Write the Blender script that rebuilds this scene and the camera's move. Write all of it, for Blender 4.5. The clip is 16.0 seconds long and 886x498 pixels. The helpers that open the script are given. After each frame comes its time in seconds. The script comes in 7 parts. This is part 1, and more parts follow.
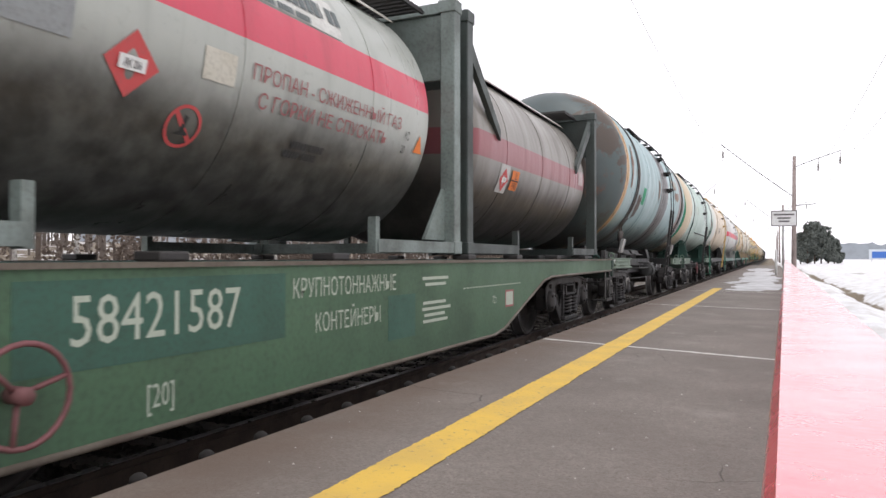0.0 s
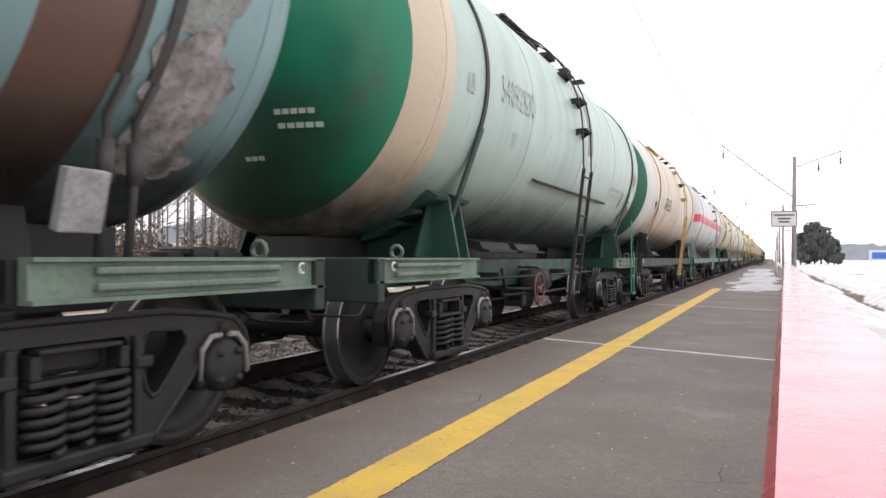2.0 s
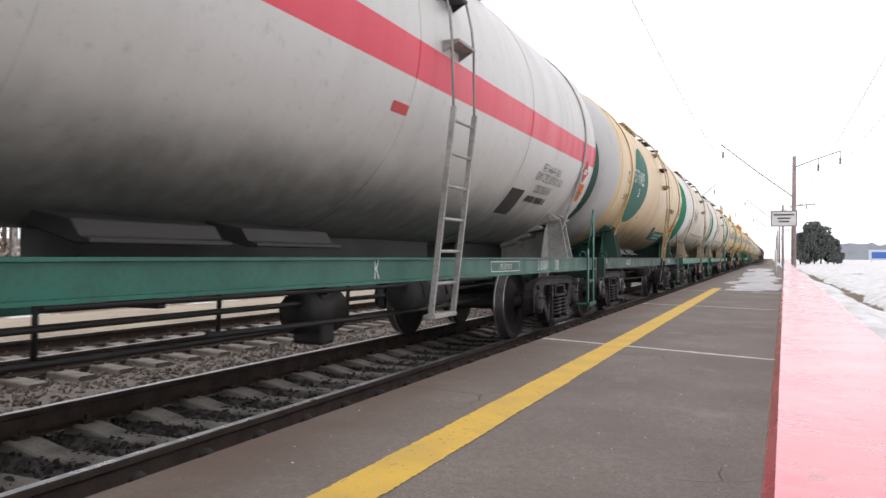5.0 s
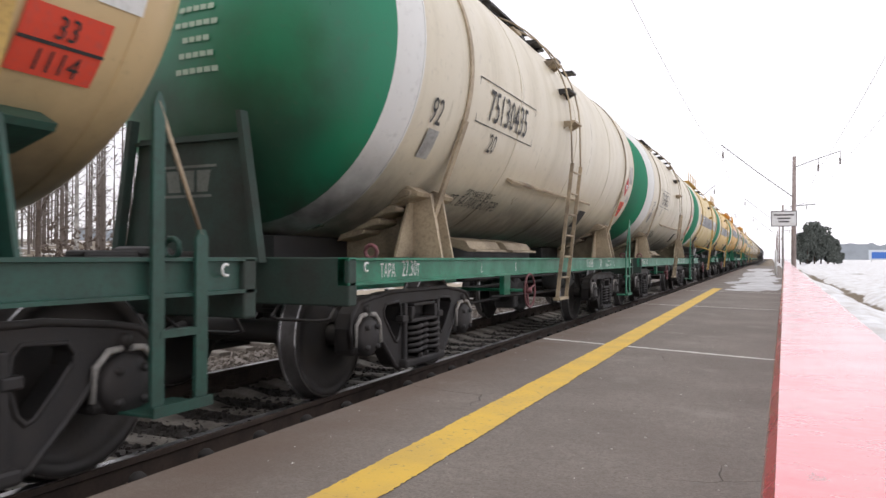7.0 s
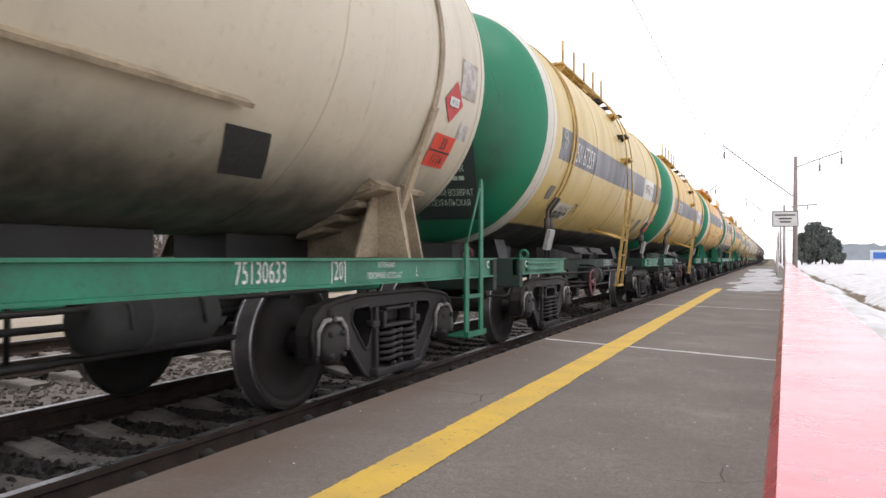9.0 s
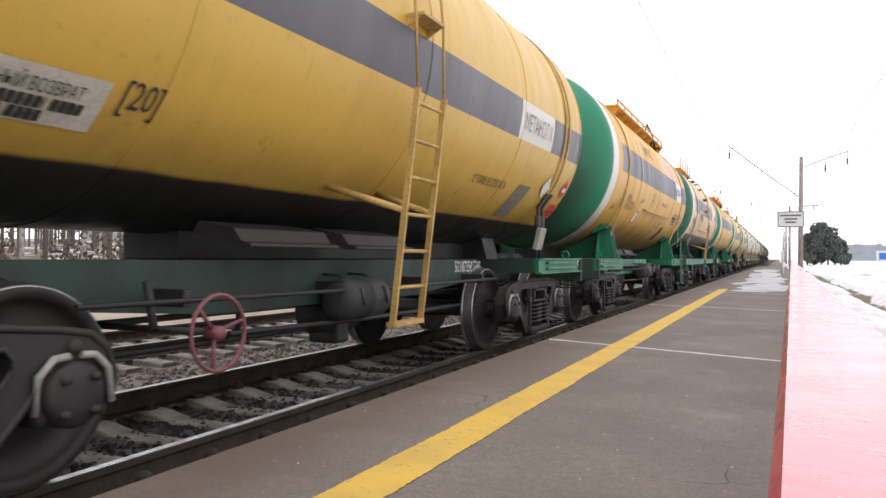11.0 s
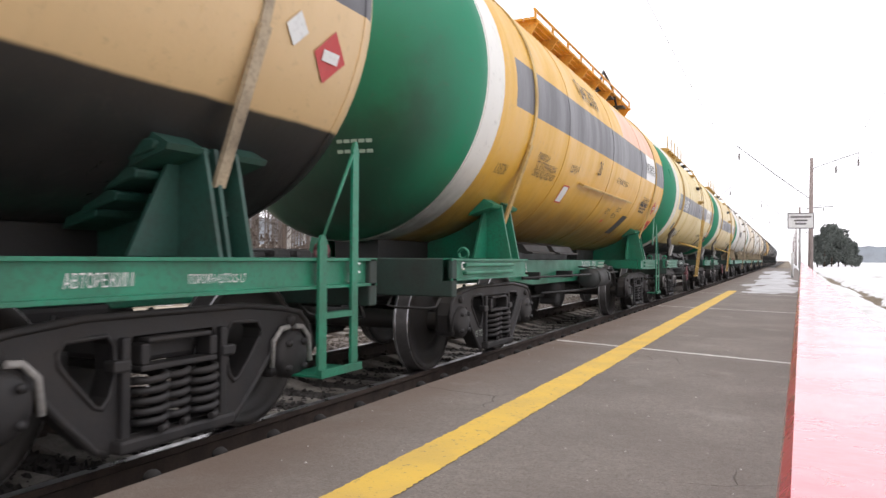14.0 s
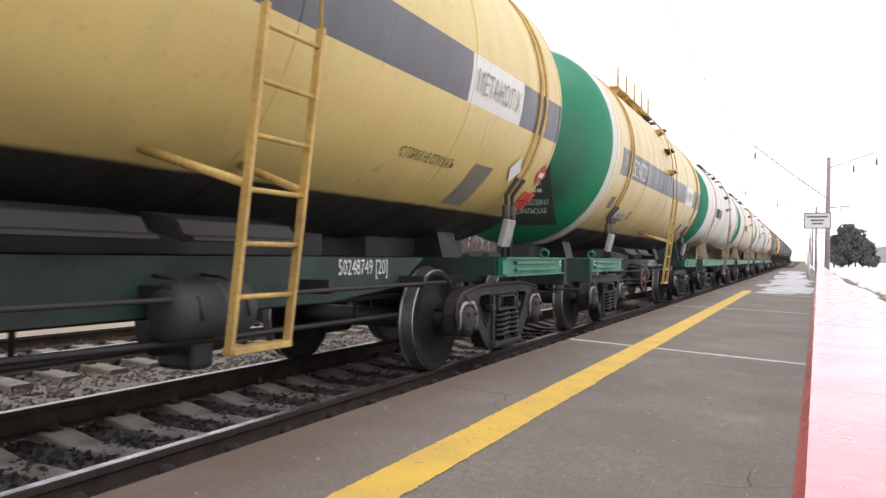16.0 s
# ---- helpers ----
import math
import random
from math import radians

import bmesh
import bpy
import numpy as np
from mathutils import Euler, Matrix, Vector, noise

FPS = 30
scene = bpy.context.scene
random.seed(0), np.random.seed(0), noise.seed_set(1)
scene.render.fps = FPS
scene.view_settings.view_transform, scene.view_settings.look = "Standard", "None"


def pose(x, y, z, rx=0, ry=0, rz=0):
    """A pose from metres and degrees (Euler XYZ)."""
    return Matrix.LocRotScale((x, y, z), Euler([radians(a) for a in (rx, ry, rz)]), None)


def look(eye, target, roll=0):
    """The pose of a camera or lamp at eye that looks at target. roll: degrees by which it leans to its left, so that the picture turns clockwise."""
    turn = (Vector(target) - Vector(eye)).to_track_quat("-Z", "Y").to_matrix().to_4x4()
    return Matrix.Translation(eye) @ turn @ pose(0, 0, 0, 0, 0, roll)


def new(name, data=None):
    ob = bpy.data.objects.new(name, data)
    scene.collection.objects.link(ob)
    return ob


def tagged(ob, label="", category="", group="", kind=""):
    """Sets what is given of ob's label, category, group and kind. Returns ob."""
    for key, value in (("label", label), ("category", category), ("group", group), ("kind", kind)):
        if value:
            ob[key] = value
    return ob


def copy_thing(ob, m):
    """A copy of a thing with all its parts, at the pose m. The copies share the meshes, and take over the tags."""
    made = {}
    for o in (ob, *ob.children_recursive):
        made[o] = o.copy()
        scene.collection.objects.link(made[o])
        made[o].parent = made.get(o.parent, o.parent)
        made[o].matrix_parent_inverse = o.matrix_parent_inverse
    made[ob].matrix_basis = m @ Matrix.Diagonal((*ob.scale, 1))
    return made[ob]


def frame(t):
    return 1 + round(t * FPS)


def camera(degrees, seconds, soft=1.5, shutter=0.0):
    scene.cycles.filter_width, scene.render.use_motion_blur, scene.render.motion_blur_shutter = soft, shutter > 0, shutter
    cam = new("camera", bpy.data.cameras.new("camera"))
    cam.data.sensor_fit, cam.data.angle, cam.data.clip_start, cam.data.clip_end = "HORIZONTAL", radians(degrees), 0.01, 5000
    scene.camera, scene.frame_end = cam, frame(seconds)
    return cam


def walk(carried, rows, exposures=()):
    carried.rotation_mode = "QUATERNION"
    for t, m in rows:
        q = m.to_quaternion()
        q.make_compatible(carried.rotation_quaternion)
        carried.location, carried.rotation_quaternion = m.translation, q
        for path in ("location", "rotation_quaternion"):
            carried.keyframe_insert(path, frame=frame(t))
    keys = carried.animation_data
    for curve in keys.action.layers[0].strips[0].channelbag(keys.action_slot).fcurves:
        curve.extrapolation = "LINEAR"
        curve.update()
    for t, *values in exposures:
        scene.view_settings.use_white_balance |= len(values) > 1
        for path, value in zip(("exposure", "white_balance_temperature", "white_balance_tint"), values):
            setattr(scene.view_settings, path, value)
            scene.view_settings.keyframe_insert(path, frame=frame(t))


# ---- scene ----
# ---- the camera lies on the handrail and turns a little to its left near the end ----
cam = camera(63.0, 16.0, shutter=0.06)
TURN = [(0.0, 0.0, 0.0, 0.0), (3.0, 0.0, -0.05, -0.2), (5.5, -0.02, -0.06, -0.15), (8.0, 0.0, -0.02, -0.12),
        (9.5, 0.14, -0.02, -0.15), (11.0, 0.42, -0.01, -0.2), (12.0, 0.6, 0.0, -0.2), (13.0, 0.77, 0.02, -0.24),
        (13.5, 0.88, 0.02, -0.28), (14.0, 1.06, 0.02, -0.4), (14.5, 1.34, 0.0, -0.52), (15.0, 1.64, -0.05, -0.6),
        (15.5, 1.9, -0.1, -0.75), (16.0, 2.09, -0.15, -0.75)]
YAW, PITCH, ROLL = 24.45, 0.70, 0.0
EYE = (0.0, 0.0, 0.852)
walk(cam, [(t, pose(*EYE, 90 + PITCH + p, ROLL + r, YAW + y)) for t, y, p, r in TURN],
     [(0.0, 0.02), (1.5, 0.08), (3.0, 0.05), (5.5, -0.12), (8.5, -0.06), (11.0, 0.08), (13.0, 0.1), (14.0, 0.16), (16.0, 0.2)])

# ---- overcast daylight ----
world = bpy.data.worlds.new("overcast_sky")
scene.world = world
world.use_nodes = True
wn, wl = world.node_tree.nodes, world.node_tree.links
sky = wn.new("ShaderNodeTexSky")
sky.sky_type, sky.sun_disc = "NISHITA", False
sky.sun_elevation, sky.sun_rotation = radians(71), radians(145)
cloud = wn.new("ShaderNodeMix")
cloud.data_type = "RGBA"
cloud.inputs[0].default_value = 0.93
cloud.inputs[7].default_value = (9.9, 9.6, 10.1, 1)
wl.new(sky.outputs[0], cloud.inputs[6])
wl.new(cloud.outputs[2], wn["Background"].inputs[0])
wn["Background"].inputs[1].default_value = 0.14
sun = new("sun", bpy.data.lights.new("sun", "SUN"))
sun.data.energy, sun.data.angle, sun.data.color = 0.6, radians(30), (1.0, 0.98, 0.95)
sun.matrix_world = look((5, -7, 26), (0, 0, 0))

# ---- materials ----
MATS = {}


def node_material(name, rough=0.7, metal=0.0):
    m = bpy.data.materials.new(name)
    m.use_nodes = True
    nt = m.node_tree
    bsdf = nt.nodes["Principled BSDF"]
    bsdf.inputs["Roughness"].default_value = rough
    bsdf.inputs["Metallic"].default_value = metal
    return m, nt, bsdf


class Graph:
    """Short calls for building a node tree."""

    def __init__(self, nt):
        self.nt = nt
        self.co = nt.nodes.new("ShaderNodeTexCoord").outputs["Object"]

    def feed(self, sock, v):
        if v is None:
            return
        if isinstance(v, bpy.types.NodeSocket):
            self.nt.links.new(v, sock)
        elif isinstance(v, (tuple, list)):
            sock.default_value = (*v[:3], 1) if sock.type == "RGBA" else v
        else:
            sock.default_value = v

    def noise(self, scale, detail=4.0, rough=0.55, stretch=None, dist=0.0):
        n = self.nt.nodes.new("ShaderNodeTexNoise")
        n.inputs["Scale"].default_value, n.inputs["Detail"].default_value = scale, detail
        n.inputs["Roughness"].default_value, n.inputs["Distortion"].default_value = rough, dist
        src = self.co
        if stretch:
            mp = self.nt.nodes.new("ShaderNodeMapping")
            mp.inputs["Scale"].default_value = stretch
            self.nt.links.new(src, mp.inputs[0])
            src = mp.outputs[0]
        self.nt.links.new(src, n.inputs["Vector"])
        return n.outputs["Fac"]

    def ramp(self, v, lo, hi, a=0.0, b=1.0):
        n = self.nt.nodes.new("ShaderNodeMapRange")
        n.interpolation_type = "SMOOTHSTEP"
        for i, x in enumerate((v, lo, hi, a, b)):
            self.feed(n.inputs[i], x)
        return n.outputs[0]

    def math(self, op, a, b=None):
        n = self.nt.nodes.new("ShaderNodeMath")
        n.operation = op
        self.feed(n.inputs[0], a)
        self.feed(n.inputs[1], b)
        return n.outputs[0]

    def mix(self, fac, a, b):
        n = self.nt.nodes.new("ShaderNodeMix")
        n.data_type = "RGBA"
        self.feed(n.inputs[0], fac)
        self.feed(n.inputs[6], a)
        self.feed(n.inputs[7], b)
        return n.outputs[2]

    def axes(self):
        n = self.nt.nodes.new("ShaderNodeSeparateXYZ")
        self.nt.links.new(self.co, n.inputs[0])
        return n.outputs

    def random(self):
        return self.nt.nodes.new("ShaderNodeObjectInfo").outputs["Random"]

    def island(self):
        return self.nt.nodes.new("ShaderNodeNewGeometry").outputs["Random Per Island"]

    def bump(self, bsdf, h, dist, strength=0.6):
        n = self.nt.nodes.new("ShaderNodeBump")
        n.inputs["Strength"].default_value, n.inputs["Distance"].default_value = strength, dist
        self.nt.links.new(h, n.inputs["Height"])
        self.nt.links.new(n.outputs[0], bsdf.inputs["Normal"])


def weathered(name, colour, dirt=(0.05, 0.045, 0.04), amount=0.5, rough=0.65, metal=0.0, scale=3.0, grain=40.0, bump=0.002, island=0.0):
    """A surface with patches of dirt, fine grain and slight relief."""
    if name in MATS:
        return MATS[name]
    m, nt, bsdf = node_material(name, rough, metal)
    g = Graph(nt)
    n1, n2 = g.noise(scale, 6), g.noise(grain, 3)
    c = g.mix(g.ramp(n1, 0.35, 0.75, 0, amount), colour, dirt)
    c = g.mix(g.ramp(n2, 0.4, 0.75, 0, 0.35), c, [x * 0.55 for x in dirt])
    if island:
        c = g.mix(g.math("MULTIPLY", g.island(), island), c, dirt)
    nt.links.new(c, bsdf.inputs["Base Color"])
    nt.links.new(g.ramp(n1, 0.2, 0.8, rough - 0.12, min(1.0, rough + 0.15)), bsdf.inputs["Roughness"])
    g.bump(bsdf, g.math("ADD", n2, n1), bump)
    MATS[name] = m
    return m


def paint(name, colour):
    """Stencil paint, slightly worn."""
    if name in MATS:
        return MATS[name]
    m, nt, bsdf = node_material(name, 0.7)
    g = Graph(nt)
    nt.links.new(g.mix(g.ramp(g.noise(30, 4), 0.45, 0.8, 0, 0.5), colour, [x * 0.5 + 0.06 for x in colour]), bsdf.inputs["Base Color"])
    MATS[name] = m
    return m


def tank_paint(name, base, half, cap=None, ring=None, capat=0.0, ringat=0.0, stripe=None, spans=(), belly=None, bellyz=-0.75,
               rust=0.25, grime_shade=0.4, rough=0.32, dirt=(0.10, 0.085, 0.07), farcap=True, patches=()):
    """Tank paint: colour, painted end, ring and stripe, black belly, runs of grime and rust, underside shade painted
    in. Origin at the tank's middle, y along it.
    """
    m, nt, bsdf = node_material(name, rough)
    g = Graph(nt)
    x, y, z = g.axes()
    wob = g.noise(2.2, 4)
    c = base
    big = g.noise(0.7, 5)
    c = g.mix(g.ramp(big, 0.3, 0.7, 0, 0.22), c, [v * 0.72 for v in base])
    ay = g.math("MULTIPLY", y, -1.0)
    if stripe:
        zlo, zhi, col, ylo, yhi = stripe
        k = g.math("MULTIPLY", g.math("GREATER_THAN", z, zlo), g.math("LESS_THAN", z, zhi))
        k = g.math("MULTIPLY", k, g.math("MULTIPLY", g.math("GREATER_THAN", y, ylo), g.math("LESS_THAN", y, yhi)))
        c = g.mix(k, c, col)
    for zlo, zhi, ylo, yhi, col in spans:
        k = g.math("MULTIPLY", g.math("GREATER_THAN", z, zlo), g.math("LESS_THAN", z, zhi))
        k = g.math("MULTIPLY", k, g.math("MULTIPLY", g.math("GREATER_THAN", y, ylo), g.math("LESS_THAN", y, yhi)))
        c = g.mix(k, c, col)
    if belly:
        edge = g.math("ADD", z, g.math("MULTIPLY", g.math("SUBTRACT", wob, 0.5), 0.03))
        c = g.mix(g.ramp(edge, bellyz - 0.015, bellyz + 0.015, 1, 0), c, belly)
    if ring:
        c = g.mix(g.math("GREATER_THAN", ay, ringat), c, ring)
    if cap:
        c = g.mix(g.math("GREATER_THAN", ay, capat), c, cap)
        for k, col in enumerate(patches):
            c = g.mix(g.math("MULTIPLY", g.math("GREATER_THAN", ay, capat - 0.1), g.ramp(g.noise(1.1 + 0.5 * k, 6, 0.6, None, 0.5), 0.52, 0.56, 0, 0.85)), c, col)
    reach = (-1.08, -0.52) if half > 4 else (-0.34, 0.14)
    # runs of dirt down the sides, splashes and painted-in shade below, rust patches
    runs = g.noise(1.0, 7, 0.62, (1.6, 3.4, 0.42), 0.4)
    c = g.mix(g.ramp(runs, 0.48, 0.8, 0, grime_shade * 0.5), c, dirt)
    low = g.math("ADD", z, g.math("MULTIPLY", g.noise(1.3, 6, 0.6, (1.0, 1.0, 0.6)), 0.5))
    c = g.mix(g.math("MULTIPLY", g.ramp(low, reach[0], reach[1], min(0.95, 0.6 + grime_shade) * (0.4 if belly else 1.0), 0), g.ramp(g.noise(6, 5), 0.2, 0.7, 0.8, 1.0)), c, [v * 0.25 for v in dirt])
    # the dished end at -y grows darker towards its bottom
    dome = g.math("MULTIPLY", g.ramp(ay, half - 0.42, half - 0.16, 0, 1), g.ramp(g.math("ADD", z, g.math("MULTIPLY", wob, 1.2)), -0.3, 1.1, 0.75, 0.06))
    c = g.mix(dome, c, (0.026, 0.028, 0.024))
    fine = g.noise(14, 6, 0.65)
    c = g.mix(g.ramp(fine, 0.55, 0.75, 0, 0.22), c, dirt)
    spots = g.noise(1.6, 8, 0.7, None, 0.6)
    c = g.mix(g.ramp(spots, 0.66 - 0.12 * rust, 0.74, 0, min(1.0, rust * 1.6)), c, (0.13, 0.06, 0.035))
    nt.links.new(c, bsdf.inputs["Base Color"])
    nt.links.new(g.ramp(runs, 0.3, 0.8, rough - 0.05, rough + 0.2), bsdf.inputs["Roughness"])
    g.bump(bsdf, g.math("ADD", g.math("MULTIPLY", g.noise(1.1, 2), 8.0), fine), 0.004, 0.5)
    return m


black_iron = weathered("grimy_black_iron", (0.020, 0.019, 0.019), (0.05, 0.045, 0.04), 0.6, 0.6)
bogie_iron = weathered("dusty_cast_iron", (0.017, 0.0158, 0.0162), (0.05, 0.042, 0.037), 0.6, 0.62, 0.0, 5.0)
wheel_steel = weathered("brake_dusted_steel", (0.026, 0.024, 0.023), (0.055, 0.046, 0.038), 0.6, 0.55, 0.3, 6.0)
bright_steel = weathered("worn_bright_steel", (0.46, 0.46, 0.47), (0.24, 0.22, 0.2), 0.5, 0.34, 1.0, 8.0)
tread_steel = weathered("dull_worn_tread", (0.075, 0.07, 0.068), (0.045, 0.04, 0.037), 0.6, 0.5, 0.5, 8.0)
rail_rust = weathered("rusty_rail_steel", (0.06, 0.04, 0.03), (0.03, 0.025, 0.022), 0.6, 0.8, 0.1, 6.0)
zinc = weathered("galvanised_steel", (0.5, 0.5, 0.5), (0.3, 0.29, 0.27), 0.4, 0.5, 0.5)
white_paint = paint("white_stencil", (0.75, 0.76, 0.74))
black_paint = paint("black_stencil", (0.03, 0.03, 0.03))
red_paint = paint("red_stencil", (0.55, 0.08, 0.08))
orange_paint = paint("orange_plate_paint", (0.72, 0.2, 0.04))


# ---- mesh helpers ----
def box(bm, x0, x1, y0, y1, z0, z1, m=None, bevel=0.0):
    v = [Vector((x, y, z)) for x in (x0, x1) for y in (y0, y1) for z in (z0, z1)]
    if m is not None:
        v = [m @ p for p in v]
    v = [bm.verts.new(p) for p in v]
    fs = [bm.faces.new([v[i] for i in q]) for q in ((0, 1, 3, 2), (4, 6, 7, 5), (0, 4, 5, 1), (2, 3, 7, 6), (0, 2, 6, 4), (1, 5, 7, 3))]
    if bevel:
        bmesh.ops.bevel(bm, geom=list({e for f in fs for e in f.edges}), offset=bevel, segments=2, affect="EDGES", profile=0.5)
    return bm


def lathe(bm, profile, axis="Y", seg=32, m=None, smooth=True):
    """Turns (along, radius) pairs about an axis; closes ends of radius 0."""
    rings = []
    for a, r in profile:
        if r < 1e-6:
            p = {"X": (a, 0, 0), "Y": (0, a, 0), "Z": (0, 0, a)}[axis]
            rings.append([bm.verts.new(m @ Vector(p) if m else p)])
            continue
        ring = []
        for i in range(seg):
            c, s = r * math.cos(i * math.tau / seg), r * math.sin(i * math.tau / seg)
            p = Vector({"X": (a, c, s), "Y": (s, a, c), "Z": (c, s, a)}[axis])
            ring.append(bm.verts.new(m @ p if m else p))
        rings.append(ring)
    for p, q in zip(rings, rings[1:]):
        for i in range(seg):
            j = (i + 1) % seg
            if len(p) == 1 and len(q) == 1:
                continue
            if len(p) == 1:
                f = bm.faces.new((p[0], q[j], q[i]))
            elif len(q) == 1:
                f = bm.faces.new((p[i], p[j], q[0]))
            else:
                f = bm.faces.new((p[i], p[j], q[j], q[i]))
            f.smooth = smooth
    return bm


def tube(bm, pts, r, seg=8, closed=False):
    """A round bar along points."""
    pts = [Vector(p) for p in pts]
    n = len(pts)
    rings = []
    for i, p in enumerate(pts):
        a = pts[i - 1] if (i or closed) else p
        b = pts[(i + 1) % n] if (i < n - 1 or closed) else p
        t = (b - a).normalized()
        side = t.cross(Vector((0.13, 0.27, 0.95)))
        if side.length < 0.1:
            side = t.cross(Vector((1, 0, 0)))
        side.normalize()
        up = side.cross(t)
        rings.append([bm.verts.new(p + r * (math.cos(k * math.tau / seg) * side + math.sin(k * math.tau / seg) * up)) for k in range(seg)])
    for i in range(n if closed else n - 1):
        p, q = rings[i], rings[(i + 1) % n]
        for k in range(seg):
            bm.faces.new((p[k], p[(k + 1) % seg], q[(k + 1) % seg], q[k])).smooth = True
    if not closed:
        bm.faces.new(rings[0][::-1])
        bm.faces.new(rings[-1])
    return bm


def plate(bm, outline, d0, d1, axis="X"):
    """An outline (u, v) made a plate between d0 and d1 along an axis: X takes (y, z), Y takes (x, z), Z takes (x, y)."""
    def at(u, v, d):
        return {"X": (d, u, v), "Y": (u, d, v), "Z": (u, v, d)}[axis]
    a = [bm.verts.new(at(u, v, d0)) for u, v in outline]
    b = [bm.verts.new(at(u, v, d1)) for u, v in outline]
    bm.faces.new(a[::-1])
    bm.faces.new(b)
    for i in range(len(a)):
        j = (i + 1) % len(a)
        bm.faces.new((a[i], a[j], b[j], b[i]))
    return bm


def mesh_of(name, bm, material):
    bmesh.ops.recalc_face_normals(bm, faces=bm.faces)
    me = bpy.data.meshes.new(name)
    bm.to_mesh(me)
    bm.free()
    me.materials.append(material)
    return me


def part(name, bm, material, parent, label="", at=None):
    """Links a bmesh, or a mesh to be shared, as one object under a thing or a part."""
    me = mesh_of(name, bm, material) if isinstance(bm, bmesh.types.BMesh) else bm
    ob = new(name, me)
    if parent:
        ob.parent = parent
    if at is not None:
        ob.matrix_basis = at
    return tagged(ob, label)


def thing(name, bm, material, label, category, group="", kind="", at=None):
    ob = part(name, bm, material, None, at=at)
    return tagged(ob, label, category, group, kind)


def empty(name, label, category, group="", at=None):
    ob = new(name)
    ob.empty_display_size = 0.3
    if at is not None:
        ob.matrix_basis = at
    return tagged(ob, label, category, group)


LETTERS = {}


def letters(body):
    """Flat outlines of a line of writing, 1 high, set about its middle: vertices and faces."""
    if body not in LETTERS:
        cu = bpy.data.curves.new("writing", "FONT")
        cu.body, cu.align_x, cu.resolution_u = body, "CENTER", 2
        cu.space_line = 0.85
        ob = new("writing", cu)
        bpy.context.view_layer.update()
        me = bpy.data.meshes.new_from_object(ob.evaluated_get(bpy.context.evaluated_depsgraph_get()))
        LETTERS[body] = ([tuple(v.co) for v in me.vertices], [tuple(p.vertices) for p in me.polygons])
        bpy.data.objects.remove(ob)
        bpy.data.meshes.remove(me)
        bpy.data.curves.remove(cu)
    return LETTERS[body]


def flat_writing(bm, body, y, z, x, height, narrow=0.8):
    """Writing on an upright side that faces +x; it reads from small y to large y."""
    vs, fs = letters(body)
    v = [bm.verts.new((x, y + p[0] * height / 0.7 * narrow, z + p[1] * height / 0.7)) for p in vs]
    for f in fs:
        bm.faces.new([v[i] for i in f])
    return bm


# ---- tracks ----
RZ = -0.227
AXIS = -3.955
AXIS2 = -7.95


def ground_height(x, y):
    """Snowy ground: a low bank beside the platform, then a rolling field; flat under the tracks."""
    if x > 0.9:
        k = min(1.0, (x - 0.9) / 1.2)
        h = -0.35 - 0.18 * k + 0.22 * noise.noise(Vector((x * 0.55, y * 0.35, 3.1))) + 0.10 * noise.noise(Vector((x * 1.7, y * 1.1, 0.4)))
        h += 0.22 * math.exp(-((x - 1.8) / 0.6) ** 2)
        h -= 0.30 * math.exp(-((x - 2.95 - 0.15 * math.sin(y * 0.2)) / 0.35) ** 2)
        return h * min(1.0, max(0.25, 1.2 - y / 400))
    if x < -14:
        return -0.75 + min(4.0, (-14 - x) * 0.06) + 0.2 * noise.noise(Vector((x * 0.3, y * 0.3, 9)))
    return -0.75


def ground_sheet():
    xs = [-900, -300, -120, -70, -45, -32, -26, -22, -19, -17, -15.5, -14] + [-13.9, 0.6] + [0.9 + 0.3 * i for i in range(40)] + [14, 16, 19, 23, 28, 35, 45, 60, 90, 150, 300, 900]
    ys = [-200, -60, -20, -8] + [-4 + 0.7 * i for i in range(60)] + [40 + 3 * i for i in range(25)] + [125, 145, 170, 210, 280, 400, 700, 1200, 2200]
    bm = bmesh.new()
    g = [[bm.verts.new((x, y, ground_height(x, y))) for y in ys] for x in xs]
    for a, b in zip(g, g[1:]):
        for i in range(len(ys) - 1):
            bm.faces.new((a[i], b[i], b[i + 1], a[i + 1])).smooth = True
    m, nt, bsdf = node_material("old_snow_and_grass", 0.85)
    q = Graph(nt)
    x, y, z = q.axes()
    snow = q.mix(q.ramp(q.noise(1.8, 6), 0.35, 0.7), (0.80, 0.81, 0.83), (0.60, 0.58, 0.56))
    soil = q.mix(q.noise(9, 6), (0.10, 0.075, 0.05), (0.26, 0.21, 0.14))
    bare = q.math("ADD", q.ramp(z, -0.78, -0.60, 0.34, 0.0), q.noise(0.5, 7, 0.65))
    bare = q.math("ADD", bare, q.ramp(x, -13, -15, 0.0, 0.22))
    k = q.ramp(bare, 0.60, 0.72)
    nt.links.new(q.mix(k, snow, soil), bsdf.inputs["Base Color"])
    q.bump(bsdf, q.math("ADD", q.noise(3, 6), q.math("MULTIPLY", q.noise(25, 3), 0.3)), 0.12, 0.8)
    thing("ground", bm, m, "old melting snow with patches of bare brown soil and grass", "ground", kind="structure")


ground_sheet()

# ---- platform ----
EDGE = -2.21


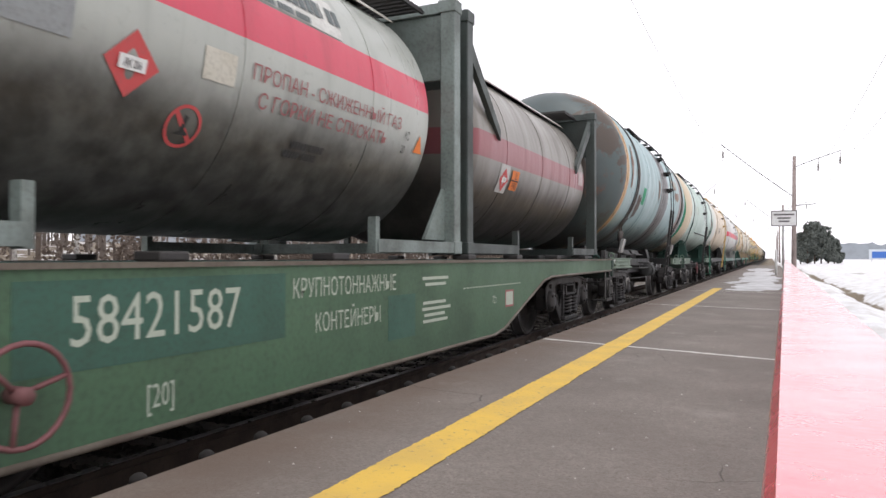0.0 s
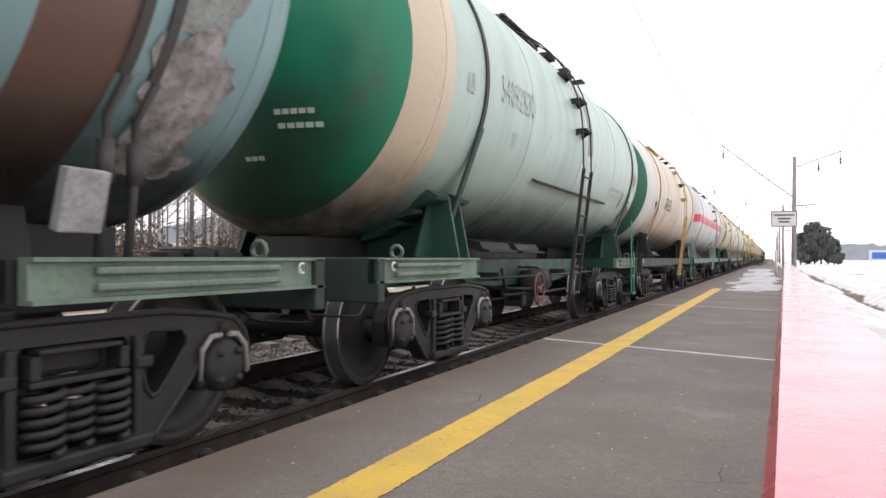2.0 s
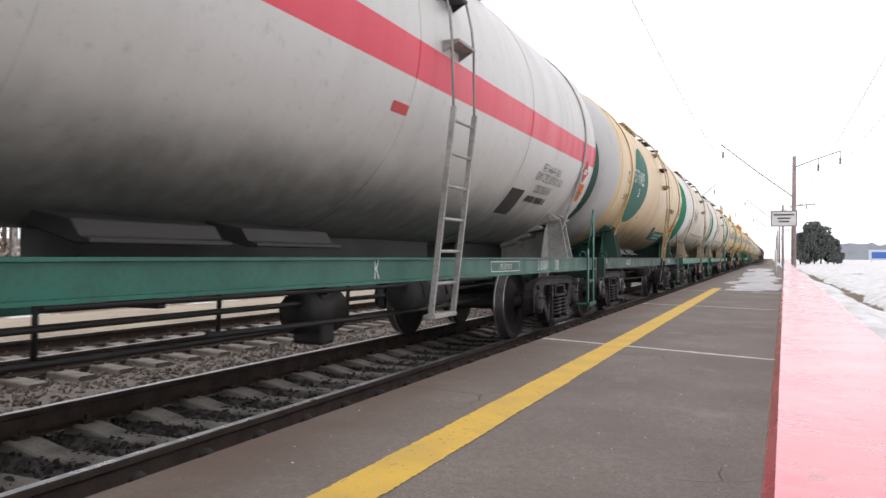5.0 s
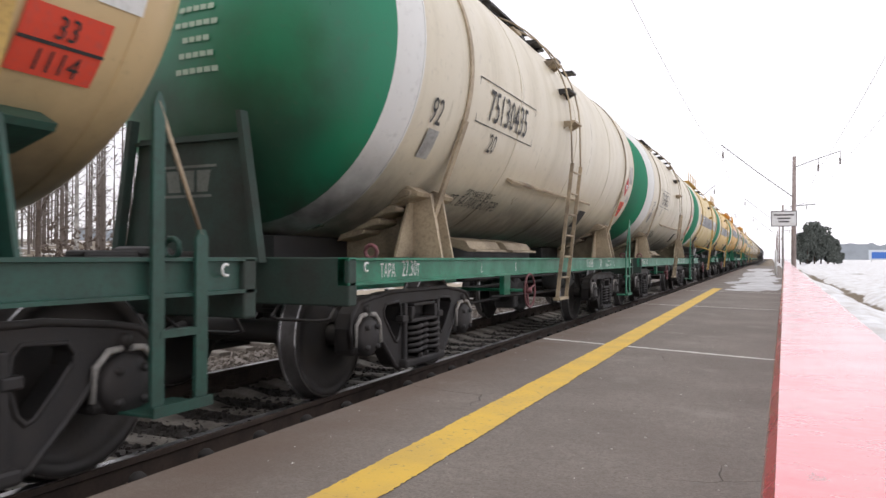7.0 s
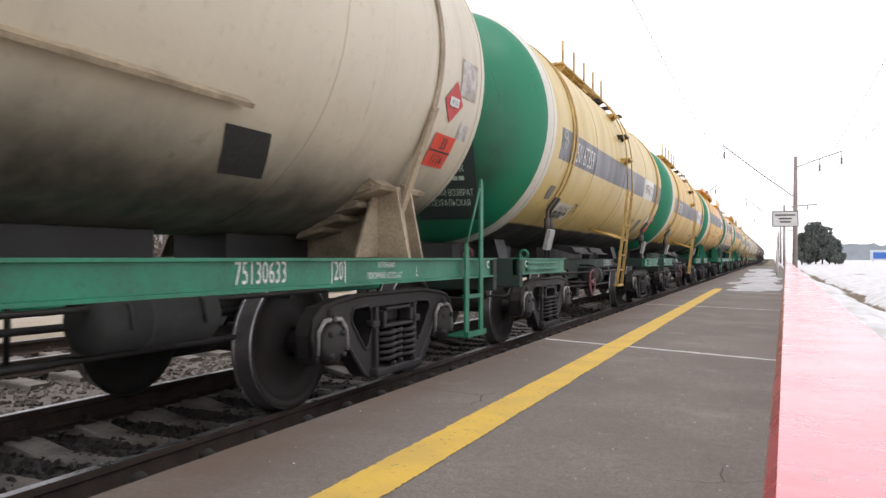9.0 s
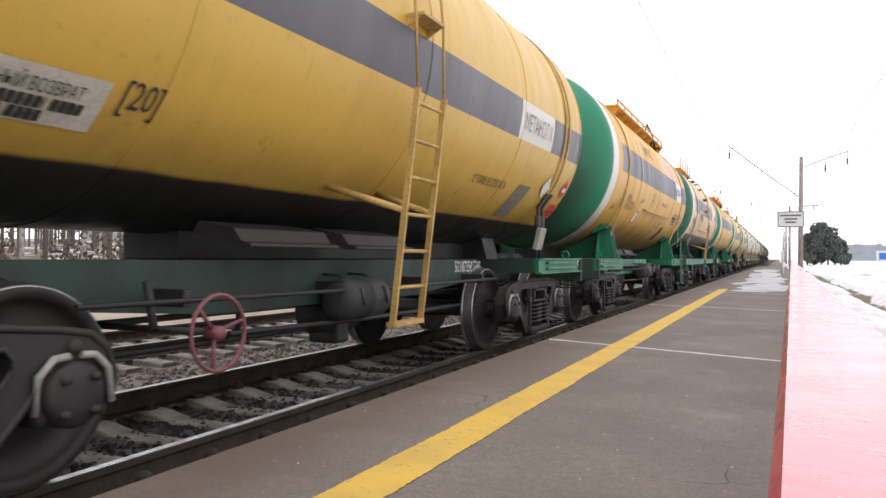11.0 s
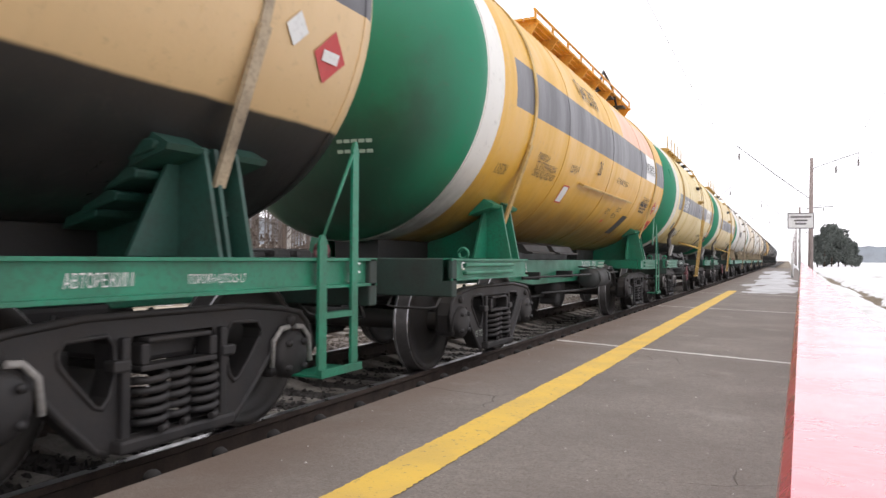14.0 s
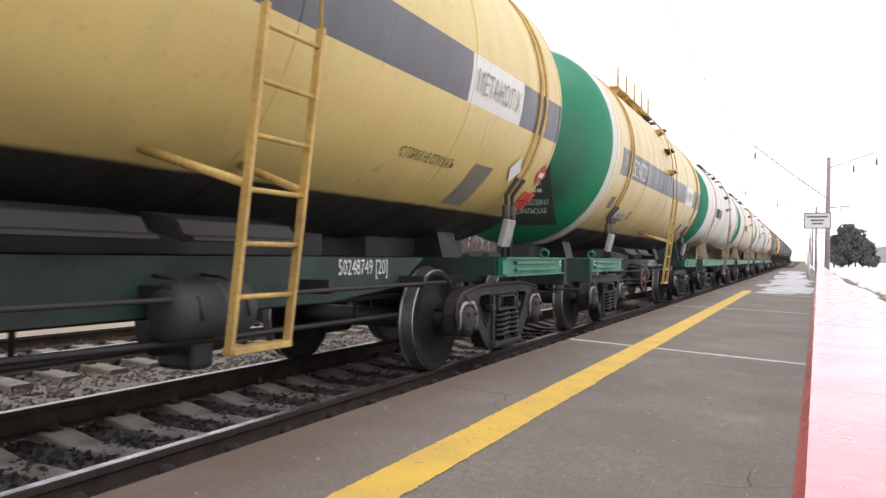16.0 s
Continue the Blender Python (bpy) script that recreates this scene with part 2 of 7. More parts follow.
def asphalt_material():
    m, nt, bsdf = node_material("worn_platform_asphalt", 0.85)
    g = Graph(nt)
    x, y, z = g.axes()
    c = g.mix(g.ramp(g.noise(0.9, 7, 0.6), 0.3, 0.7), (0.166, 0.141, 0.122), (0.240, 0.210, 0.184))
    c = g.mix(g.ramp(g.noise(70, 5, 0.7), 0.42, 0.68, 0, 0.7), c, (0.10, 0.085, 0.072))
    c = g.mix(g.ramp(g.noise(150, 3, 0.6), 0.62, 0.74, 0, 0.75), c, (0.36, 0.33, 0.30))
    c = g.mix(g.ramp(g.noise(22, 6, 0.7), 0.38, 0.68, 0, 0.45), c, (0.11, 0.093, 0.08))
    # brown brake dust near the track
    c = g.mix(g.math("MULTIPLY", g.ramp(x, -2.15, -1.45, 0.75, 0.0), g.ramp(g.noise(2.5, 5), 0.25, 0.6, 0.5, 1)), c, (0.125, 0.085, 0.062))
    # thin cracks
    v = nt.nodes.new("ShaderNodeTexVoronoi")
    v.feature, v.inputs["Scale"].default_value = "DISTANCE_TO_EDGE", 0.55
    w = nt.nodes.new("ShaderNodeVectorMath")
    w.operation = "ADD"
    nz = nt.nodes.new("ShaderNodeTexNoise")
    nz.inputs["Scale"].default_value = 2.0
    nt.links.new(g.co, nz.inputs["Vector"])
    nt.links.new(g.co, w.inputs[0])
    small = nt.nodes.new("ShaderNodeVectorMath")
    small.operation, small.inputs[3].default_value = "SCALE", 0.35
    nt.links.new(nz.outputs["Color"], small.inputs[0])
    nt.links.new(small.outputs[0], w.inputs[1])
    nt.links.new(w.outputs[0], v.inputs["Vector"])
    crack = g.math("MULTIPLY", g.ramp(v.outputs["Distance"], 0.0, 0.0035, 1, 0), g.ramp(g.noise(0.6, 3), 0.5, 0.62))
    c = g.mix(g.math("MULTIPLY", crack, 0.4), c, (0.05, 0.042, 0.036))
    # pale dried puddles
    c = g.mix(g.math("MULTIPLY", g.ramp(g.noise(1.6, 5), 0.58, 0.72), 0.35), c, (0.30, 0.28, 0.25))
    nt.links.new(c, bsdf.inputs["Base Color"])
    g.bump(bsdf, g.math("SUBTRACT", g.math("ADD", g.noise(120, 3), g.math("MULTIPLY", g.noise(6, 4), 2.0)), g.math("MULTIPLY", crack, 3.0)), 0.004, 0.7)
    return m


def platform():
    base = empty("platform", "low asphalt railway platform with a worn yellow safety line", "platform")
    base["kind"] = "structure"
    asphalt = asphalt_material()
    concrete = weathered("dirty_edge_concrete", (0.16, 0.14, 0.125), (0.05, 0.042, 0.036), 0.8, 0.85, 0, 4.0)
    # slabs end to end, each with its own slightly uneven joint
    cuts = [-12.0, 0.4, 7.0, 13.4, 19.6, 26.0, 40.0, 60.0, 90.0]
    for a, b in zip(cuts, cuts[1:]):
        bm = bmesh.new()
        n = 14
        rows = []
        for i in range(n + 1):
            x = EDGE + 0.006 + (0.8 - EDGE) * i / n
            sk = -0.325 * (x - EDGE) + 0.37
            rows.append([bm.verts.new((x, a + sk + 0.008, 0.0)), bm.verts.new((x, b + sk - 0.008, 0.0))])
        low = [[bm.verts.new((v.co.x, v.co.y, -0.09)) for v in r] for r in rows]
        for r, s in zip(rows, rows[1:]):
            bm.faces.new((r[0], s[0], s[1], r[1]))
        for r, s in zip(low, low[1:]):
            bm.faces.new((r[0], r[1], s[1], s[0]))
        for k in (0, 1):
            for i in range(n):
                bm.faces.new((rows[i][k], rows[i + 1][k], low[i + 1][k], low[i][k]))
        for i in (0, n):
            bm.faces.new((rows[i][0], rows[i][1], low[i][1], low[i][0]))
        part("paving_slab", bm, asphalt, base)
    bm = bmesh.new()
    box(bm, EDGE + 0.02, 0.8, -12, 90, -0.8, -0.094)
    part("foundation", bm, concrete, base, "dark concrete foundation under the paving")
    # cement fill of the joints
    cement = weathered("pale_joint_cement", (0.66, 0.64, 0.60), (0.34, 0.31, 0.28), 0.3, 0.9, 0, 9.0)
    for y, wide, until in ((7.0, 0.055, 0.4), (13.4, 0.045, 0.2), (19.6, 0.05, 0.4)):
        bm = bmesh.new()
        last = None
        for i in range(46):
            x = EDGE + 0.03 + (until - EDGE - 0.03) * i / 45
            c = y - 0.325 * (x - EDGE) + 0.37 + 0.012 * noise.noise(Vector((x * 5, y, 0)))
            w = wide * (0.55 + 0.7 * abs(noise.noise(Vector((x * 7, y, 5)))))
            now = [bm.verts.new((x, c - w, 0.003)), bm.verts.new((x, c + w, 0.003))]
            if last:
                bm.faces.new((last[0], now[0], now[1], last[1]))
            last = now
        part("joint_filling", bm, cement, base, "pale cement filling of a paving joint")
    # safety line with ragged edges
    bm = bmesh.new()
    rnd = random.Random(4)
    last = None
    n = 1300
    for i in range(n + 1):
        y = -3 + 24.6 * i / n
        a = -1.49 + 0.005 * noise.noise(Vector((0, y * 2, 1))) + 0.004 * noise.noise(Vector((0, y * 14, 1))) + rnd.uniform(-0.004, 0.004)
        b = -1.262 + 0.006 * noise.noise(Vector((4, y * 2, 1))) + 0.005 * noise.noise(Vector((4, y * 14, 1))) + rnd.uniform(-0.005, 0.005)
        now = [bm.verts.new((a, y, 0.004)), bm.verts.new((b, y, 0.004))]
        if last:
            bm.faces.new((last[0], now[0], now[1], last[1]))
        last = now
    m, nt, bsdf = node_material("worn_yellow_line_paint", 0.7)
    g = Graph(nt)
    c = g.mix(g.ramp(g.noise(3, 5), 0.3, 0.7), (0.72, 0.47, 0.075), (0.60, 0.40, 0.09))
    c = g.mix(g.ramp(g.noise(28, 7, 0.7), 0.56, 0.70, 0, 0.8), c, (0.20, 0.16, 0.11))
    nt.links.new(c, bsdf.inputs["Base Color"])
    g.bump(bsdf, g.noise(90, 3), 0.003, 0.6)
    part("safety_line", bm, m, base, "worn yellow painted safety line")
    # snow and meltwater ice left towards the platform's far end
    ice = weathered("grey_slush_ice", (0.42, 0.42, 0.43), (0.24, 0.23, 0.22), 0.8, 0.4, 0, 1.5, 30, 0.01)
    rnd = random.Random(8)
    for cx, cy, rx, ry in ((-0.30, 24.0, 0.95, 4.6), (-0.45, 32, 0.95, 6.5), (-0.6, 43, 1.0, 8), (-0.75, 57, 1.1, 9), (-0.75, 21.0, 0.45, 1.0), (-1.2, 27, 0.3, 1.6)):
        bm = bmesh.new()
        ring = []
        for i in range(56):
            a = i * math.tau / 56
            q = 0.8 + 0.35 * noise.noise(Vector((math.cos(a) * 2.2, math.sin(a) * 2.2, cy)))
            ring.append(bm.verts.new((min(0.5, cx + rx * q * math.cos(a)), cy + ry * q * math.sin(a), 0.003)))
        c = bm.verts.new((cx, cy, 0.018))
        for i in range(56):
            bm.faces.new((ring[i], ring[(i + 1) % 56], c))
        part("slush_patch", bm, ice, base, "grey refrozen slush")
    # edge beam with bolt heads
    bm = bmesh.new()
    box(bm, EDGE - 0.06, EDGE, -12, 90, -0.30, -0.02, None, 0.012)
    beam = part("edge_beam", bm, weathered("tarry_edge_timber", (0.055, 0.046, 0.04), (0.11, 0.085, 0.066), 0.6, 0.8, 0, 3.0), base, "dark tarred edge beam")
    bm = bmesh.new()
    lathe(bm, [(0.0, 0.0), (0.0, 0.036), (0.022, 0.033), (0.036, 0.016), (0.04, 0.0)], "Z", 10)
    bolt = mesh_of("bolt", bm, weathered("tarry_bolt", (0.012, 0.010, 0.009), (0.02, 0.017, 0.015), 0.5, 0.95))
    for i in range(100):
        part("bolt", bolt, None, beam, at=pose(EDGE - 0.03, 0.526 + 0.383 * i + 0.015 * math.sin(i * 5.1), -0.02))


platform()

# small pale stones scattered on the platform
rnd = random.Random(15)
vs, fs = [], []
for i in range(150):
    x, y, r = rnd.uniform(-2.1, -0.1), 1.4 + 12 * rnd.random() ** 1.6, rnd.uniform(0.003, 0.008)
    o = len(vs)
    for k in range(5):
        a = k * math.tau / 5 + i
        vs.append((x + r * math.cos(a) * rnd.uniform(0.7, 1.2), y + r * math.sin(a) * rnd.uniform(0.7, 1.2), 0.0))
    vs.append((x, y, r * 0.8))
    fs += [(o + k, o + (k + 1) % 5, o + 5) for k in range(5)]
me = bpy.data.meshes.new("grit")
me.from_pydata(vs, [], fs)
me.materials.append(weathered("pale_grit", (0.55, 0.52, 0.48), (0.25, 0.22, 0.2), 0.5, 0.9, 0, 30.0, 60, 0.002, 0.6))
tagged(new("grit", me), "pale grit scattered on the platform", "grit", kind="stuff")


# ---- track ----
def ballast(name, axis, label, oily):
    """A bed with many loose stones on it."""
    stone = weathered("oily_ballast", (0.055, 0.047, 0.041), (0.025, 0.022, 0.02), 0.7, 0.85, 0, 14.0, 60, 0.006, 0.6) if oily else weathered("grey_brown_ballast", (0.24, 0.205, 0.175), (0.075, 0.062, 0.052), 0.6, 0.9, 0, 14.0, 60, 0.006, 0.75)
    bm = bmesh.new()
    ys = [-15, -5] + [-4 + 0.25 * i for i in range(160)] + [38 + 4 * i for i in range(40)] + [230, 400, 800]
    xs = [axis - 2.4, axis - 1.9, axis - 1.5, axis - 0.9, axis - 0.4, axis, axis + 0.4, axis + 0.9, axis + 1.5, axis + 1.69]
    if axis < -5:
        xs[-2:] = [axis + 1.5, axis + 2.55]
    drop = {0: 0.35, 1: 0.06}
    g = [[bm.verts.new((x, y, RZ - 0.238 - drop.get(i, 0) + 0.03 * noise.noise(Vector((x * 6, y * 6, 0))))) for y in ys] for i, x in enumerate(xs)]
    for a, b in zip(g, g[1:]):
        for i in range(len(ys) - 1):
            bm.faces.new((a[i], b[i], b[i + 1], a[i + 1]))
    bed = thing(name, bm, stone, label, "track bed", kind="structure")
    rnd = random.Random(int(-axis * 10))
    shapes = []
    for k in range(6):
        pts = []
        for i in range(9):
            d = Vector((rnd.gauss(0, 1), rnd.gauss(0, 1), rnd.gauss(0, 0.8)))
            pts.append(d.normalized() * rnd.uniform(0.7, 1.1))
        t = bmesh.new()
        for p in pts:
            t.verts.new(p)
        bmesh.ops.convex_hull(t, input=t.verts)
        loose = [v for v in t.verts if not v.link_faces]
        for v in loose:
            t.verts.remove(v)
        t.verts.index_update()
        shapes.append(([v.co.copy() for v in t.verts], [[v.index for v in f.verts] for f in t.faces]))
        t.free()
    vs, fs = [], []
    count = 21000
    for i in range(count):
        y = 1.0 + 26 * rnd.random() ** 1.4
        x = rnd.uniform(axis - (1.5 if oily else 2.1), min(axis + (1.6 if oily else 2.5), EDGE - 0.1))
        r = rnd.uniform(0.018, 0.042)
        m = Matrix.Translation((x, y, RZ - 0.236 - (0.03 if x < axis - 1.9 else 0))) @ Euler((rnd.random() * 6, rnd.random() * 6, rnd.random() * 6)).to_matrix().to_4x4() @ Matrix.Scale(r, 4)
        pts, faces = shapes[i % 6]
        o = len(vs)
        vs += [tuple(m @ p) for p in pts]
        fs += [[o + q for q in f] for f in faces]
    me = bpy.data.meshes.new("loose_stones")
    me.from_pydata(vs, [], fs)
    me.materials.append(stone)
    ob = part("loose_stones", me, None, bed, "loose crushed stones")
    ob["kind"] = "stuff"


RAIL = [(-0.075, 0.0), (0.075, 0.0), (0.075, 0.012), (0.02, 0.03), (0.009, 0.045), (0.009, 0.13), (0.036, 0.145), (0.037, 0.175), (0.028, 0.18), (-0.028, 0.18), (-0.037, 0.175), (-0.036, 0.145), (-0.009, 0.13), (-0.009, 0.045), (-0.02, 0.03), (-0.075, 0.012)]


def track(name, axis, label):
    top = empty(name, label, "railway track")
    top["kind"] = "structure"
    for side in (-1, 1):
        x = axis + side * 0.797
        bm = bmesh.new()
        plate(bm, [(x + u, RZ - 0.18 + v) for u, v in RAIL], -30, 900, "Y")
        rail = part("rail", bm, rail_rust, top, "rusty steel rail with a bright running surface")
        bm = bmesh.new()
        box(bm, x - 0.027, x + 0.029, -30, 900, RZ, RZ + 0.003)
        part("running_surface", bm, bright_steel, rail, "polished running surface")
    # concrete sleepers, lower in the middle
    concrete = weathered("dirty_sleeper_concrete", (0.27, 0.245, 0.215), (0.085, 0.072, 0.06), 0.8, 0.85, 0, 3.0, 50, 0.004)
    bm = bmesh.new()
    prof = [(-1.35, 0.0), (-0.95, 0.02), (-0.62, 0.02), (-0.35, -0.035), (0.35, -0.035), (0.62, 0.02), (0.95, 0.02), (1.35, 0.0)]
    rows = []
    for u, h in prof:
        rows.append([bm.verts.new((u, w, z)) for w, z in ((-0.135, -0.2), (-0.11, h - 0.012), (-0.098, h), (0.098, h), (0.11, h - 0.012), (0.135, -0.2))])
    for a, b in zip(rows, rows[1:]):
        for i in range(5):
            bm.faces.new((a[i], b[i], b[i + 1], a[i + 1]))
    bm.faces.new(rows[0])
    bm.faces.new(rows[-1][::-1])
    sleeper = mesh_of("sleeper", bm, concrete)
    bm = bmesh.new()
    for s in (-1, 1):
        for q in (-1, 1):
            box(bm, s * 0.797 + q * 0.10 - 0.035, s * 0.797 + q * 0.10 + 0.035, -0.05, 0.05, 0.015, 0.05, None, 0.008)
            lathe(bm, [(0.04, 0.022), (0.085, 0.02), (0.085, 0.0)], "Z", 8, pose(s * 0.797 + q * 0.11, 0, 0))
    clip = mesh_of("rail_fastening", bm, rail_rust)
    for i in range(150):
        at = pose(axis + 0.01 * math.sin(i * 3.3), -2 + 0.53 * i, RZ - 0.185, 0, 0, 0.5 * math.sin(i * 7.7))
        s = part("sleeper", sleeper, None, top, at=at)
        if i < 90:
            part("rail_fastening", clip, None, s)


ballast("ballast", AXIS, "oil-blackened crushed stone ballast under the train", True)
ballast("ballast", AXIS2, "grey-brown crushed stone ballast of the second track", False)
track("track", AXIS, "busy track with rusty rails on concrete sleepers")
track("track", AXIS2, "second track on pale concrete sleepers beyond the train")

# low sandy bank beyond the second track
bm = bmesh.new()
rows = []
for i in range(90):
    y = -12 + i * 1.6
    rows.append([bm.verts.new((AXIS2 + dx, y, z + 0.03 * noise.noise(Vector((dx, y * 0.8, 0))))) for dx, z in ((-2.3, -0.72), (-3.0, -0.42), (-3.6, -0.36), (-5.4, -0.36), (-6.2, -0.8))])
for a, b in zip(rows, rows[1:]):
    for i in range(4):
        bm.faces.new((a[i], a[i + 1], b[i + 1], b[i]))
thing("far_path", bm, weathered("pale_sand", (0.42, 0.36, 0.27), (0.24, 0.2, 0.15), 0.6, 0.95, 0, 0.8, 30, 0.01), "pale sandy path beyond the second track", "path", kind="structure")


# ---- red handrail on which the camera lies ----
def handrail():
    m, nt, bsdf = node_material("glossy_red_handrail_paint", 0.22)
    g = Graph(nt)
    n1 = g.noise(7, 6, 0.65)
    c = g.mix(g.ramp(n1, 0.35, 0.7), (0.68, 0.045, 0.08), (0.74, 0.12, 0.15))
    c = g.mix(g.ramp(g.noise(45, 6, 0.7), 0.60, 0.68, 0, 0.5), c, (0.30, 0.05, 0.04))
    nt.links.new(c, bsdf.inputs["Base Color"])
    nt.links.new(g.ramp(n1, 0.3, 0.8, 0.14, 0.42), bsdf.inputs["Roughness"])
    bsdf.inputs["Coat Weight"].default_value = 1.0
    bsdf.inputs["Coat IOR"].default_value = 1.6
    bsdf.inputs["Coat Roughness"].default_value = 0.26
    g.bump(bsdf, g.math("ADD", g.noise(9, 4), g.math("MULTIPLY", g.noise(60, 3), 0.2)), 0.006, 0.6)
    fence = empty("handrail", "red painted platform handrail, glossy and scuffed", "handrail", at=pose(0, 0, 0, 0, 0, -0.85))
    bm = bmesh.new()
    x0, x1, z1 = -0.011, 0.117, 0.752
    out = [(x0 + 0.012, z1 - 0.05), (x0 + 0.002, z1 - 0.045), (x0, z1 - 0.016), (x0 + 0.002, z1 - 0.006), (x0 + 0.007, z1), (x1 - 0.013, z1), (x1 - 0.004, z1 - 0.004), (x1, z1 - 0.012), (x1 - 0.002, z1 - 0.045), (x1 - 0.012, z1 - 0.05)]
    plate(bm, out, -1.2, 34, "Y")
    part("top_rail", bm, m, fence)
    bm = bmesh.new()
    box(bm, -0.03, 0.03, -0.03, 0.03, 0, 0.702, None, 0.006)
    post = mesh_of("post", bm, m)
    for i in range(13):
        part("post", post, None, fence, at=pose(0.055, -0.4 + 2.8 * i, 0))


handrail()


# ---- masts, wires and sign ----
mast_concrete = weathered("weathered_mast", (0.33, 0.27, 0.25), (0.16, 0.13, 0.12), 0.6, 0.85, 0, 1.5)


def catenary_mast():
    top = empty("catenary_mast", "tall grey-brown tapered overhead line mast with bracket arms", "mast", "masts along the line")
    bm = bmesh.new()
    lathe(bm, [(-0.9, 0.0), (-0.9, 0.19), (3, 0.17), (8.9, 0.12), (8.9, 0.0)], "Z", 16)
    part("pole", bm, mast_concrete, top)
    bm = bmesh.new()
    tube(bm, [(-0.1, 0, 5.8), (-2.6, 0, 7.8), (-5.3, 0, 10.1)], 0.03)
    arm = part("cantilever", bm, black_iron, top, "inclined steel cantilever")
    bm = bmesh.new()
    tube(bm, [(0.1, 0, 8.1), (1.7, 0, 8.7), (3.2, 0, 9.2)], 0.026)
    part("feeder_bracket", bm, black_iron, top, "steel bracket for the feeder wires")
    bm = bmesh.new()
    tube(bm, [(-0.3, 0, 5.05), (1.5, 0, 5.2)], 0.03)
    part("low_bracket", bm, black_iron, top)
    bm = bmesh.new()
    tube(bm, [(0, 0, 0), (0, 0, -0.45)], 0.02, 6)
    lathe(bm, [(-0.45 - 0.1 * (i // 2) - (0.07 if i % 2 else 0), 0.085 if i % 2 else 0.04) for i in range(11)], "Z", 10)
    chain = mesh_of("insulator", bm, weathered("brown_insulator", (0.16, 0.13, 0.12), (0.3, 0.28, 0.26), 0.5, 0.3))
    for x, z in ((-5.15, 9.95), (1.65, 8.66), (3.12, 9.14)):
        part("insulator", chain, None, top, at=pose(x, 0, z))
    return top


mast = catenary_mast()
mast.matrix_basis = pose(1.55, 62, -0.2, 0, 0.5)
for i, y in enumerate((118, 172, 226, 280)):
    copy_thing(mast, pose(1.55, y, -0.2))
copy_thing(mast, pose(AXIS2 - 3.4, 92, -0.5, 0, 0, 180))
copy_thing(mast, pose(AXIS2 - 3.4, 150, -0.5, 0, 0, 180))

wire_mat = weathered("dull_copper_wire", (0.22, 0.2, 0.19), (0.1, 0.1, 0.1), 0.5, 0.5, 0.6)
for x, z, sag in ((3.2, 7.5, 0.5), (4.67, 7.95, 0.6), (-3.6, 8.8, 0.8)):
    bm = bmesh.new()
    pts = []
    for a, b in ((6, 62), (62, 118), (118, 172), (172, 226)):
        for i in range(12):
            u = i / 12
            pts.append((x, a + (b - a) * u, z - sag * 4 * u * (1 - u)))
    tube(bm, pts, 0.007, 5)
    thing("overhead_wire", bm, wire_mat, "thin overhead wire hung between the masts", "wire", "overhead wires")


def platform_sign():
    top = empty("platform_sign", "white notice board on a thin post above the platform", "sign", at=pose(0.42, 29.5, 0, 0, 0, 3))
    frame_m = weathered("dark_sign_frame", (0.12, 0.11, 0.11), (0.2, 0.19, 0.18), 0.4)
    bm = bmesh.new()
    tube(bm, [(-0.02, 0.06, -0.05), (-0.02, 0.06, 2.55)], 0.035, 10)
    part("post", bm, zinc, top)
    bm = bmesh.new()
    box(bm, -0.44, 0.44, -0.012, 0.02, 2.02, 2.60, None, 0.006)
    board = part("board", bm, weathered("white_sign_enamel", (0.78, 0.78, 0.77), (0.5, 0.48, 0.46), 0.3, 0.4), top)
    for z0, z1, x0, x1 in ((2.02, 2.05, -0.44, 0.44), (2.57, 2.60, -0.44, 0.44)):
        bm = bmesh.new()
        box(bm, x0, x1, -0.024, -0.013, z0, z1)
        part("border", bm, frame_m, board)
    for x in (-0.425, 0.425):
        bm = bmesh.new()
        box(bm, x - 0.015, x + 0.015, -0.024, -0.013, 2.051, 2.569)
        part("border", bm, frame_m, board)
    for z, w in ((2.45, 0.34), (2.32, 0.22), (2.2, 0.18)):
        bm = bmesh.new()
        box(bm, -w, w, -0.018, -0.013, z - 0.03, z + 0.03)
        part("writing_bar", bm, frame_m, board)


platform_sign()

bm = bmesh.new()
lathe(bm, [(-0.05, 0.0), (-0.05, 0.06), (1.25, 0.06), (1.28, 0.04), (1.28, 0.0)], "Z", 12)
thing("marker_post", bm, weathered("white_post_paint", (0.75, 0.75, 0.74), (0.4, 0.38, 0.36), 0.4), "short white marker post at the platform's far end", "post", at=pose(0.2, 40, 0))


# ---- trees and distance ----
bark = weathered("pine_bark", (0.11, 0.075, 0.055), (0.05, 0.04, 0.034), 0.6, 0.9)
birch = weathered("birch_bark", (0.55, 0.53, 0.5), (0.07, 0.06, 0.055), 0.8, 0.85, 0, 6.0)
twig = weathered("bare_twigs", (0.11, 0.085, 0.07), (0.19, 0.15, 0.12), 0.6, 0.9)
# grey-green lightened to carry the air's haze over the far pines
hazed_needles = weathered("haze_paled_needles", (0.115, 0.135, 0.12), (0.15, 0.16, 0.145), 0.6, 0.85, 0, 2.0, 30, 0.01, 0.5)


